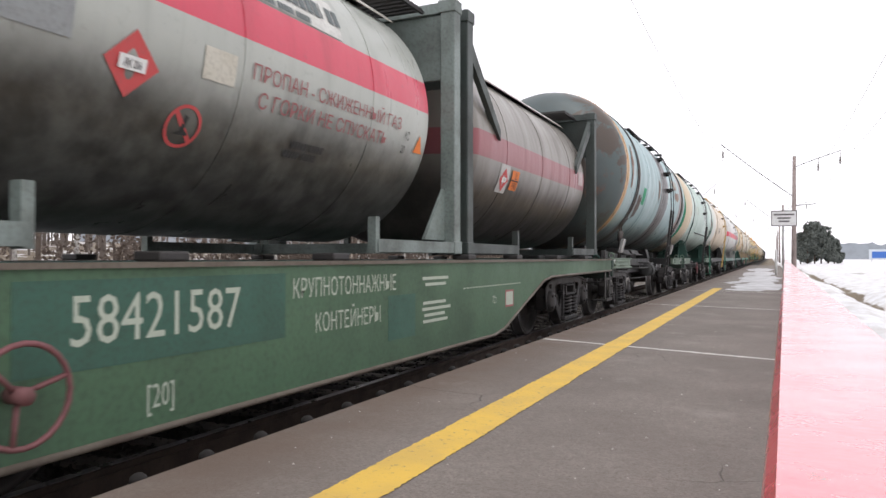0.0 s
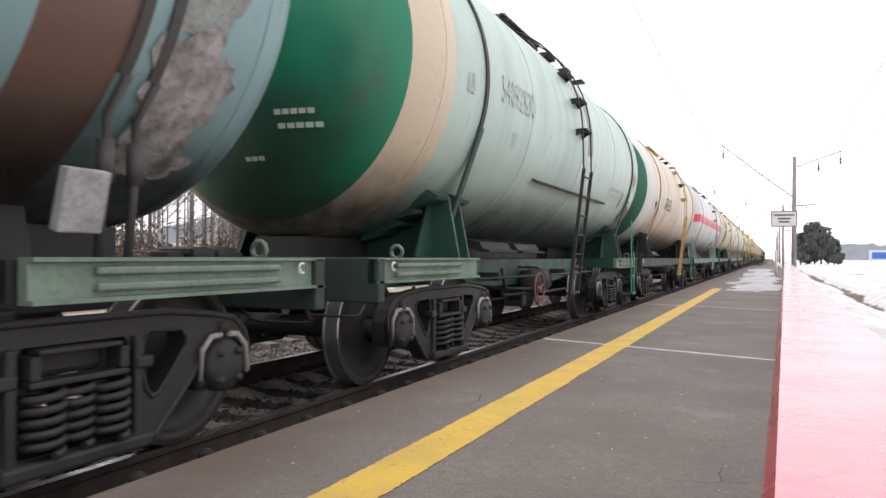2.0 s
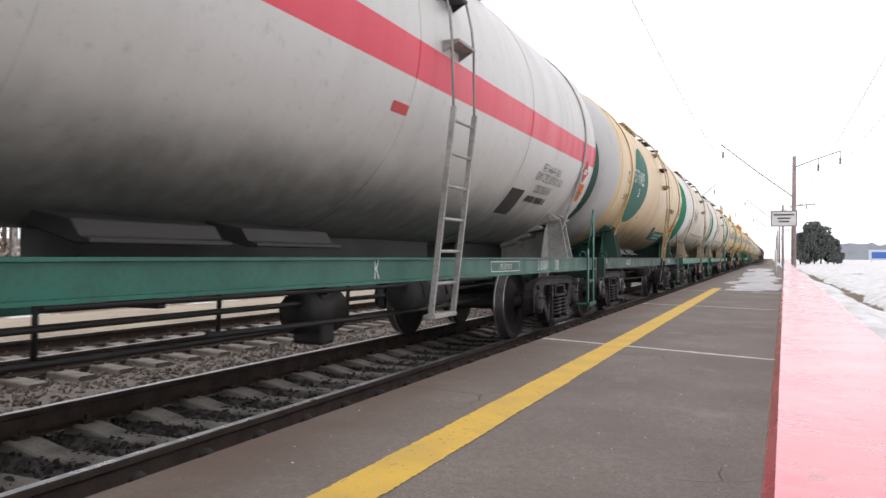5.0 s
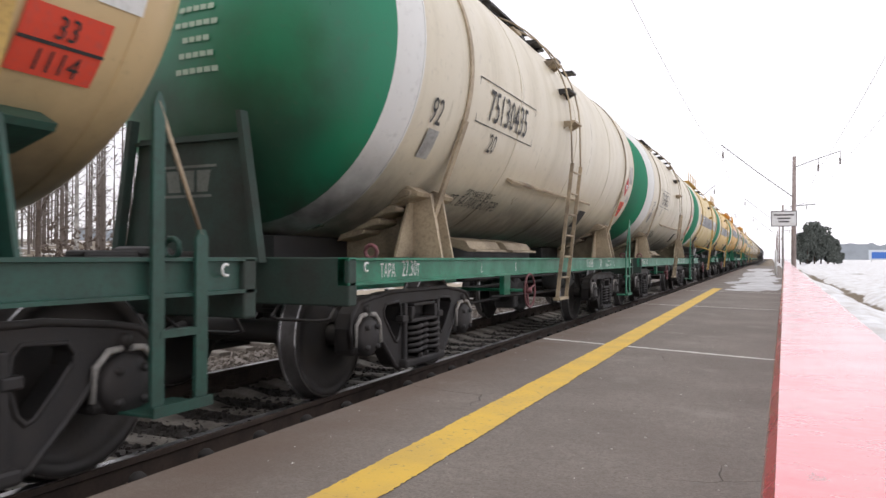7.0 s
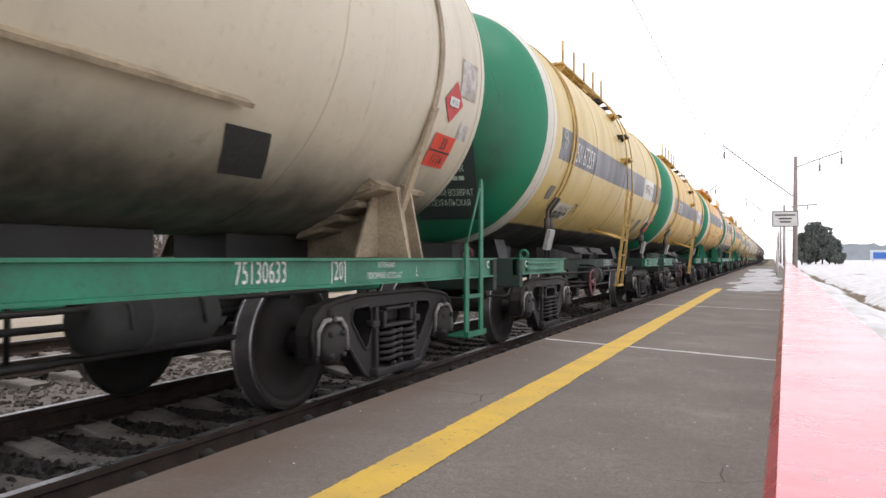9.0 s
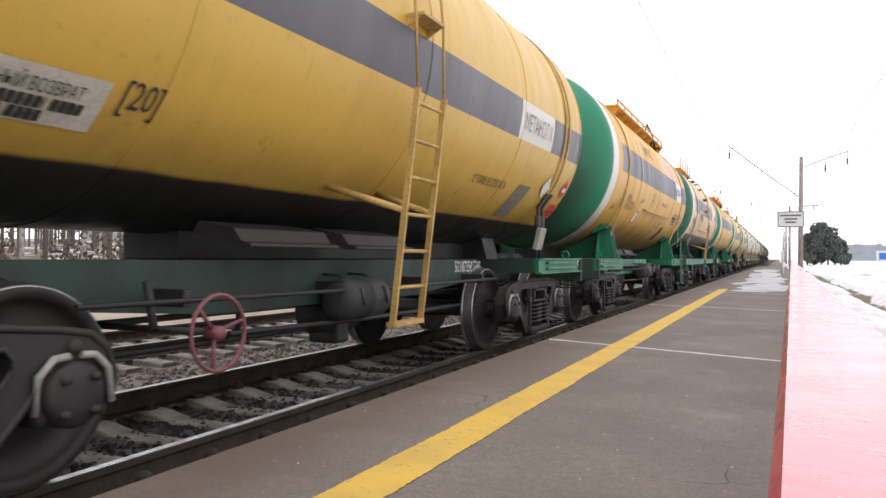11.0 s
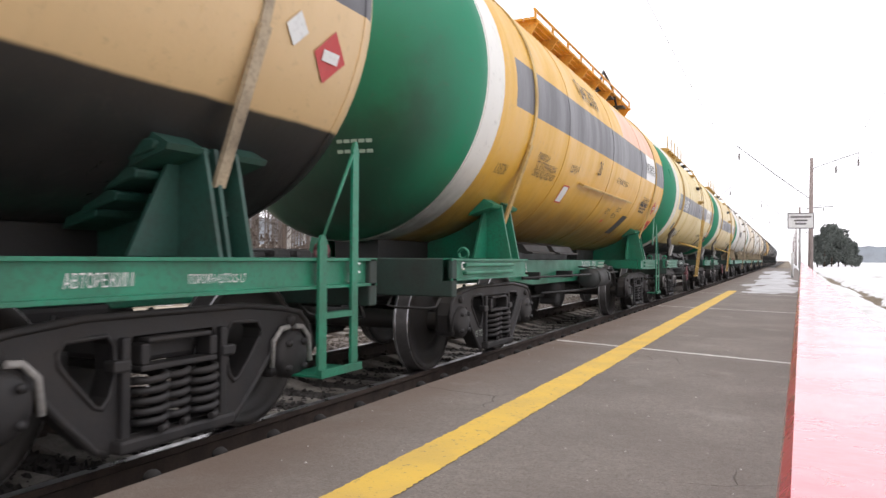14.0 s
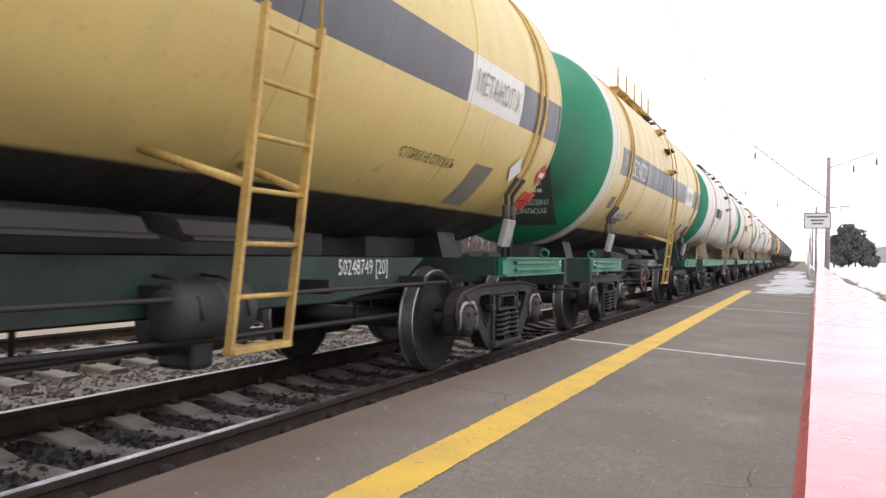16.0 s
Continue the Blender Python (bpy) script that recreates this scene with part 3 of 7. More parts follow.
def leaf_cloud(rnd, blobs, count, size):
    """Many small clumps spread in the given ellipsoids; a list of vertices and faces."""
    vs, fs = [], []
    for i in range(count):
        c, r = blobs[rnd.randrange(len(blobs))]
        d = Vector((rnd.gauss(0, 1), rnd.gauss(0, 1), rnd.gauss(0, 1))).normalized() * rnd.random() ** 0.4
        p = Vector(c) + Vector((d.x * r[0], d.y * r[1], d.z * r[2]))
        m = Euler((rnd.random() * 6, rnd.random() * 6, rnd.random() * 6)).to_matrix()
        s = size * rnd.uniform(0.5, 1.3)
        o = len(vs)
        for q in ((-1, -0.4, 0), (1, -0.4, 0.2), (0.7, 0.6, 0), (-0.8, 0.5, -0.2), (0, 0, 0.6)):
            vs.append(tuple(p + m @ Vector(q) * s))
        fs += [(o, o + 1, o + 4), (o + 1, o + 2, o + 4), (o + 2, o + 3, o + 4), (o + 3, o, o + 4)]
    return vs, fs


def pine(seed, high, wide):
    rnd = random.Random(seed)
    top = empty("pine_tree", "green pine with a broad uneven crown, paled for distance haze", "tree", "pines across the field")
    bm = bmesh.new()
    tube(bm, [(0, 0, -0.5), (0.1, 0, high * 0.5), (0, 0.1, high * 0.93)], 0.16)
    blobs = []
    for i in range(13):
        a, z = rnd.random() * 6.3, high * rnd.uniform(0.18, 0.9)
        r = wide * (1.15 - z / high * 0.75) * rnd.uniform(0.5, 1.0)
        e = (r * math.cos(a) * 0.7, r * math.sin(a) * 0.7, z)
        tube(bm, [(0, 0, z - 0.6), e], 0.06, 6)
        blobs.append((e, (wide * 0.5, wide * 0.5, high * 0.15)))
    blobs.append(((0, 0, high * 0.93), (wide * 0.35, wide * 0.35, high * 0.07)))
    part("trunk", bm, bark, top)
    vs, fs = leaf_cloud(rnd, blobs, 2200, 0.24)
    me = bpy.data.meshes.new("crown")
    me.from_pydata(vs, [], fs)
    me.materials.append(hazed_needles)
    part("crown", me, None, top)
    return top


def bare_tree(seed, high, material, label):
    """A leafless tree: trunk, limbs and fine twigs."""
    rnd = random.Random(seed)
    top = empty("bare_tree", label, "tree", "bare trees beyond the tracks")
    bm = bmesh.new()
    lean = rnd.uniform(-0.5, 0.5)
    lathe(bm, [(-0.5, 0.0), (-0.5, 0.15), (0.5, 0.12), (high * 0.5, 0.08), (high, 0.015), (high, 0.0)], "Z", 8)
    tips = []
    for i in range(16):
        z = high * rnd.uniform(0.15, 0.92)
        a, ln = rnd.random() * 6.3, high * 0.28 * (1.1 - z / high)
        e = Vector((math.cos(a) * ln, math.sin(a) * ln, z + ln * rnd.uniform(0.6, 1.3)))
        tube(bm, [(0, 0, z), (e.x * 0.5, e.y * 0.5, z + (e.z - z) * 0.4), e], 0.022, 5)
        tips.append((Vector((0, 0, z)), e))
    part("trunk", bm, material, top)
    vs, fs = [], []
    for a, b in tips:
        for k in range(16):
            p = a.lerp(b, rnd.uniform(0.25, 1.0))
            d = Vector((rnd.gauss(0, 1), rnd.gauss(0, 1), rnd.gauss(0.6, 0.8))).normalized() * rnd.uniform(0.5, 1.2)
            s = d.cross(Vector((0, 0, 1)))
            s = s.normalized() * 0.009 if s.length > 0.01 else Vector((0.009, 0, 0))
            o = len(vs)
            vs += [tuple(p - s), tuple(p + s), tuple(p + d)]
            u = s.cross(d).normalized() * 0.009
            vs += [tuple(p - u), tuple(p + u)]
            fs += [(o, o + 1, o + 2), (o + 3, o + 4, o + 2)]
    me = bpy.data.meshes.new("twigs")
    me.from_pydata(vs, [], fs)
    me.materials.append(twig)
    part("twigs", me, None, top)["kind"] = "stuff"
    return top


for i, (x, y, h, w) in enumerate(((5.6, 172, 6.8, 2.0), (6.8, 170, 8.4, 2.6), (8.2, 171, 9.0, 2.9), (9.6, 174, 8.2, 2.6), (10.8, 172, 6.2, 2.0), (12.2, 176, 5.4, 1.7), (13.6, 186, 4.2, 1.5), (7.4, 176, 6.0, 2.6))):
    t = pine(20 + i, h, w)
    t.matrix_basis = pose(x, y, -0.5)
protos = [bare_tree(50 + i, 8 + 1.2 * i, birch if i % 2 else twig, "leafless birch with a pale trunk" if i % 2 else "leafless brown tree with fine twigs") for i in range(4)]
rnd = random.Random(77)
for i in range(64):
    y = -2 + i * 1.45 + rnd.uniform(-0.8, 0.8)
    x = -rnd.uniform(19, 36) - y * 0.05
    at = pose(x, y, ground_height(x, y), 0, 0, rnd.uniform(0, 360))
    if i < 4:
        protos[i].matrix_basis = at
    else:
        copy_thing(protos[i % 4], at)

# undergrowth below the trees
rnd = random.Random(5)
blobs = []
for i in range(150):
    y = -6 + i * 0.8
    x = -rnd.uniform(22, 30)
    blobs.append(((x, y, ground_height(x, y) + 0.9), (1.2, 1.2, rnd.uniform(0.6, 2.0))))
vs, fs = leaf_cloud(rnd, blobs, 26000, 0.10)
me = bpy.data.meshes.new("undergrowth")
me.from_pydata(vs, [], fs)
me.materials.append(twig)
tagged(new("undergrowth", me), "brown leafless undergrowth below the trees", "bushes", kind="stuff")

# dense leafless wood behind the first trees
rnd = random.Random(31)
vs, fs = [], []
for i in range(520):
    y = -15 + rnd.random() * 150
    x = -rnd.uniform(34, 62) - y * 0.08
    z, h = ground_height(x, y) - 0.3, rnd.uniform(8, 15)
    r = rnd.uniform(0.07, 0.16)
    o = len(vs)
    for k in range(4):
        a = k * math.tau / 4
        vs += [(x + r * math.cos(a), y + r * math.sin(a), z), (x + r * 0.2 * math.cos(a), y + r * 0.2 * math.sin(a), z + h)]
    fs += [(o + 2 * k, o + 2 * ((k + 1) % 4), o + 2 * ((k + 1) % 4) + 1, o + 2 * k + 1) for k in range(4)]
    for k in range(70):
        p = Vector((x, y, z + h * rnd.uniform(0.12, 0.98)))
        ln = rnd.uniform(0.6, 2.6) * (1.15 - (p.z - z) / h)
        d = Vector((rnd.gauss(0, 1), rnd.gauss(0, 1), abs(rnd.gauss(0.5, 0.6)))).normalized() * ln
        q = d.cross(Vector((rnd.random(), rnd.random(), rnd.random()))).normalized() * rnd.uniform(0.02, 0.05)
        o = len(vs)
        vs += [tuple(p - q), tuple(p + q), tuple(p + d)]
        fs.append((o, o + 1, o + 2))
me = bpy.data.meshes.new("leafless_wood")
me.from_pydata(vs, [], fs)
me.materials.append(weathered("grey_brown_wood", (0.13, 0.105, 0.09), (0.24, 0.21, 0.19), 0.6, 0.9, 0, 0.3, 3.0, 0.01, 0.6))
tagged(new("leafless_wood", me), "dense grey-brown leafless wood beyond the tracks", "woods", kind="stuff")

# wooded ridges, the haze of distance painted into their colour
haze_wood = weathered("haze_tinted_wood", (0.27, 0.30, 0.33), (0.33, 0.35, 0.37), 0.6, 0.95, 0, 0.02, 0.3, 0.3)
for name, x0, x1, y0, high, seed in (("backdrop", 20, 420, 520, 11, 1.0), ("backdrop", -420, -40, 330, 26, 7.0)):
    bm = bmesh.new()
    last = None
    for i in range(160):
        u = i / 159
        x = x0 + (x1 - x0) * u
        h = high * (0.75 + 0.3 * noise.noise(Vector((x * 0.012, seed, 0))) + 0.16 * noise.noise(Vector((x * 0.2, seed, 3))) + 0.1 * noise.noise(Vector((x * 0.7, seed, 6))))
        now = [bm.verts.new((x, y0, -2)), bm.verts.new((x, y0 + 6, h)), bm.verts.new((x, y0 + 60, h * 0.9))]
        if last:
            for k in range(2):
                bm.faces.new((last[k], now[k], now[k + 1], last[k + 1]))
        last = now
    thing(name, bm, haze_wood, "wooded ridge in the distance, bluish haze painted into its colour", "woods", kind="structure")

# blue roadside panel across the field
top = empty("billboard", "blue and white roadside panel far across the field", "billboard", at=pose(27.5, 232, -0.4, 0, 0, 5))
bm = bmesh.new()
box(bm, -2.9, 2.9, 0, 0.15, 0.9, 3.6)
part("panel", bm, weathered("white_panel", (0.62, 0.68, 0.74), (0.5, 0.5, 0.5), 0.3), top)
bm = bmesh.new()
box(bm, -2.2, 2.2, -0.05, -0.01, 1.2, 3.0)
part("blue_field", bm, weathered("blue_panel", (0.05, 0.16, 0.52), (0.1, 0.2, 0.5), 0.3), top)
for x in (-2.2, 2.2):
    bm = bmesh.new()
    tube(bm, [(x, 0.2, -0.5), (x, 0.2, 3.4)], 0.09)
    part("leg", bm, zinc, top)


# ---- the train ----
SPEED = 10.03
WHEEL = 0.478
TR, TZ = 1.53, 2.77          # tank radius and height of its middle over the rail
DISH, TH = 0.75, 5.385      # depth of the dished ends, half length of the usual tank
SIDE = 1.37                  # half width of the sills
WAGONS, ROLLING = [], []
SHARED = {}


def shared(key, make):
    if key not in SHARED:
        SHARED[key] = make()
    return SHARED[key]


def wheelset_mesh():
    bm = bmesh.new()
    lathe(bm, [(-1.12, 0.0), (-1.12, 0.075), (-0.9, 0.08), (-0.68, 0.095), (0.68, 0.095), (0.9, 0.08), (1.12, 0.075), (1.12, 0.0)], "X", 14)
    for s in (-1, 1):
        prof = [(0.70, 0.10), (0.70, 0.16), (0.735, 0.30), (0.725, 0.41), (0.715, 0.42), (0.715, 0.497), (0.728, 0.506), (0.742, 0.498), (0.752, 0.481), (0.845, 0.474), (0.85, 0.464), (0.85, 0.415), (0.825, 0.405), (0.79, 0.36), (0.80, 0.24), (0.85, 0.17), (0.855, 0.10)]
        lathe(bm, [(s * a, r) for a, r in prof], "X", 44)
        lathe(bm, [(s * 0.7155, 0.43), (s * 0.7155, 0.497)], "X", 44)
    me = mesh_of("wheelset", bm, wheel_steel)
    me.materials.append(tread_steel)
    me.materials.append(bright_steel)
    for p in me.polygons:
        c = p.center
        r = math.hypot(c.y, c.z)
        if r > 0.462 and 0.712 < abs(c.x) < 0.852:
            p.material_index = 2 if abs(c.x) > 0.846 or r > 0.498 else 1
    return me


def side_frame_mesh():
    """Cast side frame: arched ends over the axle boxes, two pointed windows, a wide opening for the springs."""
    outer = [(-1.12, 0.40), (-1.15, 0.55), (-1.11, 0.66), (-1.02, 0.735), (-0.85, 0.765), (-0.52, 0.80), (0.52, 0.80), (0.85, 0.765), (1.02, 0.735), (1.11, 0.66), (1.15, 0.55), (1.12, 0.40),
             (1.065, 0.40), (1.06, 0.60), (0.79, 0.605), (0.75, 0.50), (0.62, 0.36), (0.46, 0.20), (0.40, 0.17), (-0.40, 0.17), (-0.46, 0.20), (-0.62, 0.36), (-0.75, 0.50), (-0.79, 0.605), (-1.06, 0.60), (-1.065, 0.40)]
    window = ((0.37, 0.67), (0.36, 0.55), (0.39, 0.43), (0.43, 0.385), (0.47, 0.40), (0.56, 0.50), (0.645, 0.60), (0.655, 0.66), (0.62, 0.705), (0.41, 0.715))
    holes = [[(-0.29, 0.24), (-0.30, 0.62), (-0.26, 0.70), (0.26, 0.70), (0.30, 0.62), (0.29, 0.24)]]
    for s in (-1, 1):
        holes.append([(s * u, v) for u, v in window])
    bm = bmesh.new()
    for loop in [outer] + holes:
        vs = [bm.verts.new((0, u, v)) for u, v in loop]
        for i in range(len(vs)):
            bm.edges.new((vs[i], vs[(i + 1) % len(vs)]))
    bmesh.ops.triangle_fill(bm, use_beauty=True, use_dissolve=False, edges=bm.edges[:])
    r = bmesh.ops.extrude_face_region(bm, geom=bm.faces[:])
    bmesh.ops.translate(bm, verts=[v for v in r["geom"] if isinstance(v, bmesh.types.BMVert)], vec=(0.13, 0, 0))
    # cast rims, column faces and the seat of the springs
    for s in (-1, 1):
        tube(bm, [(0.13, s * a, b) for a, b in window], 0.013, 6, True)
        box(bm, -0.03, 0.165, min(s * 0.295, s * 0.345), max(s * 0.295, s * 0.345), 0.22, 0.70, None, 0.012)
        box(bm, 0.10, 0.175, min(s * 0.30, s * 0.40), max(s * 0.30, s * 0.40), 0.54, 0.60, None, 0.012)
        tube(bm, [(0.125, s * a, b) for a, b in outer[14:19]], 0.02, 6)
    tube(bm, [(0.125, a, b) for a, b in outer[:12]], 0.02, 6)
    box(bm, -0.04, 0.20, -0.38, 0.38, 0.165, 0.235, None, 0.018)
    for a in (-0.93, 0.93):
        lathe(bm, [(0.12, 0.034), (0.155, 0.034), (0.16, 0.0)], "X", 8, pose(0, a, 0.685))
    return mesh_of("side_frame", bm, bogie_iron)


def spring_mesh():
    bm = bmesh.new()
    turns, n = 5.5, 64
    tube(bm, [(0.085 * math.cos(i / n * turns * math.tau), 0.085 * math.sin(i / n * turns * math.tau), 0.25 + 0.27 * i / n) for i in range(n + 1)], 0.019, 6)
    return mesh_of("spring", bm, bogie_iron)


def axle_box_mesh():
    bm = bmesh.new()
    box(bm, -0.13, 0.06, -0.17, 0.17, -0.13, 0.15, None, 0.04)
    lathe(bm, [(0.02, 0.15), (0.09, 0.145), (0.11, 0.12), (0.12, 0.05), (0.12, 0.0)], "X", 20)
    for k in range(4):
        a = k * math.tau / 4 + 0.78
        lathe(bm, [(0.09, 0.022), (0.135, 0.022), (0.135, 0.0)], "X", 6, pose(0, 0.105 * math.cos(a), 0.105 * math.sin(a)))
    return mesh_of("axle_box", bm, bogie_iron)


def bolster_mesh():
    """Bolster; each end has a framed pocket above the springs."""
    bm = bmesh.new()
    box(bm, -1.10, 1.10, -0.2, 0.2, 0.555, 0.70, None, 0.03)
    box(bm, -0.35, 0.35, -0.3, 0.3, 0.60, 0.80, None, 0.03)
    for s in (-1, 1):
        for y0, y1, z0, z1 in ((-0.25, 0.25, 0.53, 0.56), (-0.21, 0.21, 0.665, 0.69), (-0.25, -0.20, 0.561, 0.664), (0.20, 0.25, 0.561, 0.664)):
            box(bm, min(s * 1.10, s * 1.21), max(s * 1.10, s * 1.21), y0, y1, z0, z1, None, 0.008)
    return mesh_of("bolster", bm, bogie_iron)


def brake_mesh(s):
    bm = bmesh.new()
    tube(bm, [(-0.85, s * 0.36, 0.42), (0.85, s * 0.36, 0.42)], 0.035, 8)
    for q in (-1, 1):
        box(bm, q * 0.79 - 0.05, q * 0.79 + 0.05, s * 0.40 - 0.03, s * 0.40 + 0.05, 0.30, 0.62, None, 0.015)
        tube(bm, [(q * 0.66, s * 0.38, 0.5), (q * 0.66, s * 0.30, 0.78)], 0.02, 6)
    return mesh_of("brake_beam", bm, black_iron)


def bogie(wagon, y, handles=None):
    bog = part("bogie", shared("bolster", bolster_mesh), None, wagon, "dusty dark cast-iron bogie", at=pose(0, y, 0))
    for s in (1, -1):
        part("side_frame", shared("side_frame", side_frame_mesh), None, bog, at=pose(s * 1.03, 0, 0) if s > 0 else pose(-1.03, 0, 0, 0, 0, 180))
        for k in (-1, 0, 1):
            part("spring", shared("spring", spring_mesh), None, bog, at=pose(s * (1.16 if k else 1.13), 0.168 * k, 0))
        for k in (-0.925, 0.925):
            part("axle_box", shared("axle_box", axle_box_mesh), None, bog, at=pose(s * 1.10, k, WHEEL, 0, 0, 0 if s > 0 else 180))
            if handles and s > 0:
                def cap():
                    bm = bmesh.new()
                    tube(bm, [(0.06, -0.19, -0.06), (0.06, -0.17, 0.10), (0.06, -0.10, 0.165), (0.06, -0.03, 0.17)], 0.018, 6)
                    tube(bm, [(0.06, 0.03, 0.17), (0.06, 0.10, 0.165), (0.06, 0.17, 0.10), (0.06, 0.19, -0.06)], 0.018, 6)
                    return mesh_of("adapter_edge", bm, weathered("pale_dust_paint", (0.46, 0.44, 0.41), (0.10, 0.09, 0.085), 0.7))
                part("adapter_edge", shared("cap", cap), None, bog, "pale painted edge over the axle box", at=pose(1.12, k, WHEEL))
    for s in (-1, 1):
        part("brake_beam", shared("brake%d" % s, lambda: brake_mesh(s)), None, bog)
    for k in (-0.925, 0.925):
        w = part("wheelset", shared("wheelset", wheelset_mesh), None, bog, "brake-dusted steel wheelset with bright treads", at=pose(0, k, WHEEL))
        ROLLING.append((w, k, (y * 37 + k * 90) % 80))
    return bog


def coupler_mesh():
    bm = bmesh.new()
    box(bm, -0.10, 0.10, 0, 0.5, 0.92, 1.12, None, 0.03)
    box(bm, -0.20, 0.19, 0.42, 0.66, 0.90, 1.15, None, 0.05)
    tube(bm, [(0.32, 0.05, 0.9), (0.34, 0.3, 0.55), (0.30, 0.62, 0.62)], 0.028, 8)
    return mesh_of("coupler", bm, black_iron)


def tank_mesh(half, r, material, dish=DISH):
    bm = bmesh.new()
    prof = []
    for i in range(15):
        a = i / 14 * math.pi / 2
        prof.append((-(half - dish) - dish * math.cos(a), r * math.sin(a)))
    prof[-1] = (-(half - dish), r)
    n = 12
    prof += [(-(half - dish) + 2 * (half - dish) * i / n, r) for i in range(1, n)]
    prof += [(-a, b) for a, b in reversed(prof[:15])]
    lathe(bm, prof, "Y", 72)
    return mesh_of("tank_shell", bm, material)


def around(bm, y0, y1, a0, a1, r0, r1, n=24):
    """A curved strip round the tank's axis from angle a0 to a1 (degrees, 0 is the near side, 90 the top)."""
    rows = []
    for i in range(n + 1):
        a = radians(a0 + (a1 - a0) * i / n)
        rows.append([bm.verts.new((r * math.cos(a), y, r * math.sin(a))) for y, r in ((y0, r0), (y0, r1), (y1, r1), (y1, r0))])
    for p, q in zip(rows, rows[1:]):
        for k in range(4):
            bm.faces.new((p[k], p[(k + 1) % 4], q[(k + 1) % 4], q[k])).smooth = False
    bm.faces.new(rows[0])
    bm.faces.new(rows[-1][::-1])
    return bm


def on_tank(bm, r, y, a, quads):
    """Flat patches (u along, v up) laid on the tank round the angle a."""
    for q in quads:
        vs = []
        for u, v in q:
            b = radians(a) + v / r
            vs.append(bm.verts.new(((r + 0.006) * math.cos(b), y + u, (r + 0.006) * math.sin(b))))
        bm.faces.new(vs)
    return bm


def tank_writing(tank, r, lines, material, name="writing"):
    """Lines of (text, y, angle, height, slant): painted letters bent on to the tank. A text of # marks becomes a plain bar."""
    bm = bmesh.new()
    for body, y, a, high, narrow in lines:
        if set(body) == {"#"}:
            w = len(body) * high * 0.33
            n = len(body)
            for k in range(n):
                u0, u1 = -w + 2 * w * k / n, -w + 2 * w * (k + (0.8 if k % 6 < 5 else 0.2)) / n
                on_tank(bm, r + 0.006, y, a, [[(u0, -high / 2), (u1, -high / 2), (u1, high / 2), (u0, high / 2)]])
            continue
        vs, fs = letters(body)
        made = []
        for p in vs:
            b = radians(a) + (p[1] / 0.7 - 0.5) * high / r
            made.append(bm.verts.new(((r + 0.013) * math.cos(b), y + p[0] * high / 0.7 * narrow, (r + 0.013) * math.sin(b))))
        for f in fs:
            bm.faces.new([made[i] for i in f])
    return part(name, bm, material, tank, at=None)


def patch(tank, name, r, y, a, w, h, material, label="", lift=0.0, diamond=False):
    bm = bmesh.new()
    n = 4
    if diamond:
        on_tank(bm, r + lift, y, a, [[(0, -h), (w, 0), (0, h), (-w, 0)]])
    else:
        on_tank(bm, r + lift, y, a, [[(-w + diamond, -h + 2 * h * i / n), (w, -h + 2 * h * i / n), (w, -h + 2 * h * (i + 1) / n), (-w, -h + 2 * h * (i + 1) / n)] for i in range(n)])
    return part(name, bm, material, tank, label)


bright_red = paint("bright_red_plate_paint", (0.70, 0.07, 0.035))


def end_writing(tank, half, rows, material, dish=DISH):
    """Bars of stencilled lines on the dished end that faces the camera: (x, z, half width, height)."""
    for x, z, w, h in rows:
        bm = bmesh.new()
        n = max(3, int(w / 0.035))
        h *= 0.7
        for k in range(n):
            u0, u1 = x - w + 2 * w * k / n, x - w + 2 * w * (k + 0.82) / n
            vs = []
            for u, v in ((u0, z), (u1, z), (u1, z + h), (u0, z + h)):
                q = math.sqrt(max(0.0, 1 - (u * u + v * v) / TR ** 2))
                vs.append(bm.verts.new((u, -(half - dish) - dish * q - 0.012, v)))
            bm.faces.new(vs)
        part("writing_bar", bm, material, tank)


def ragged(tank, name, y, a, w, h, material, label, seed, lift=0.002):
    """An irregular patch with a torn outline."""
    bm = bmesh.new()
    n = 44
    ring = []
    for i in range(n):
        b = i * math.tau / n
        q = 0.78 + 0.42 * noise.noise(Vector((math.cos(b) * 1.8, math.sin(b) * 1.8, seed))) + 0.16 * noise.noise(Vector((math.cos(b) * 7, math.sin(b) * 7, seed)))
        ring.append((w * q * math.cos(b), h * q * math.sin(b)))
    for i in range(n):
        p, q = ring[i], ring[(i + 1) % n]
        on_tank(bm, TR + lift, y, a, [[(0, 0), (p[0] * 0.5, p[1] * 0.5), (q[0] * 0.5, q[1] * 0.5)], [(p[0] * 0.5, p[1] * 0.5), p, q, (q[0] * 0.5, q[1] * 0.5)]])
    bmesh.ops.remove_doubles(bm, verts=bm.verts, dist=0.0005)
    return part(name, bm, material, tank, label)


def rhomb(tank, r, y, a, w, h, skew, material, label):
    bm = bmesh.new()
    n = 4
    for i in range(n):
        lo, hi = -h + 2 * h * i / n, -h + 2 * h * (i + 1) / n
        on_tank(bm, r, y, a, [[(-w + skew * lo / h, lo), (w + skew * lo / h, lo), (w + skew * hi / h, hi), (-w + skew * hi / h, hi)]])
    return part("painted_mark", bm, material, tank, label)


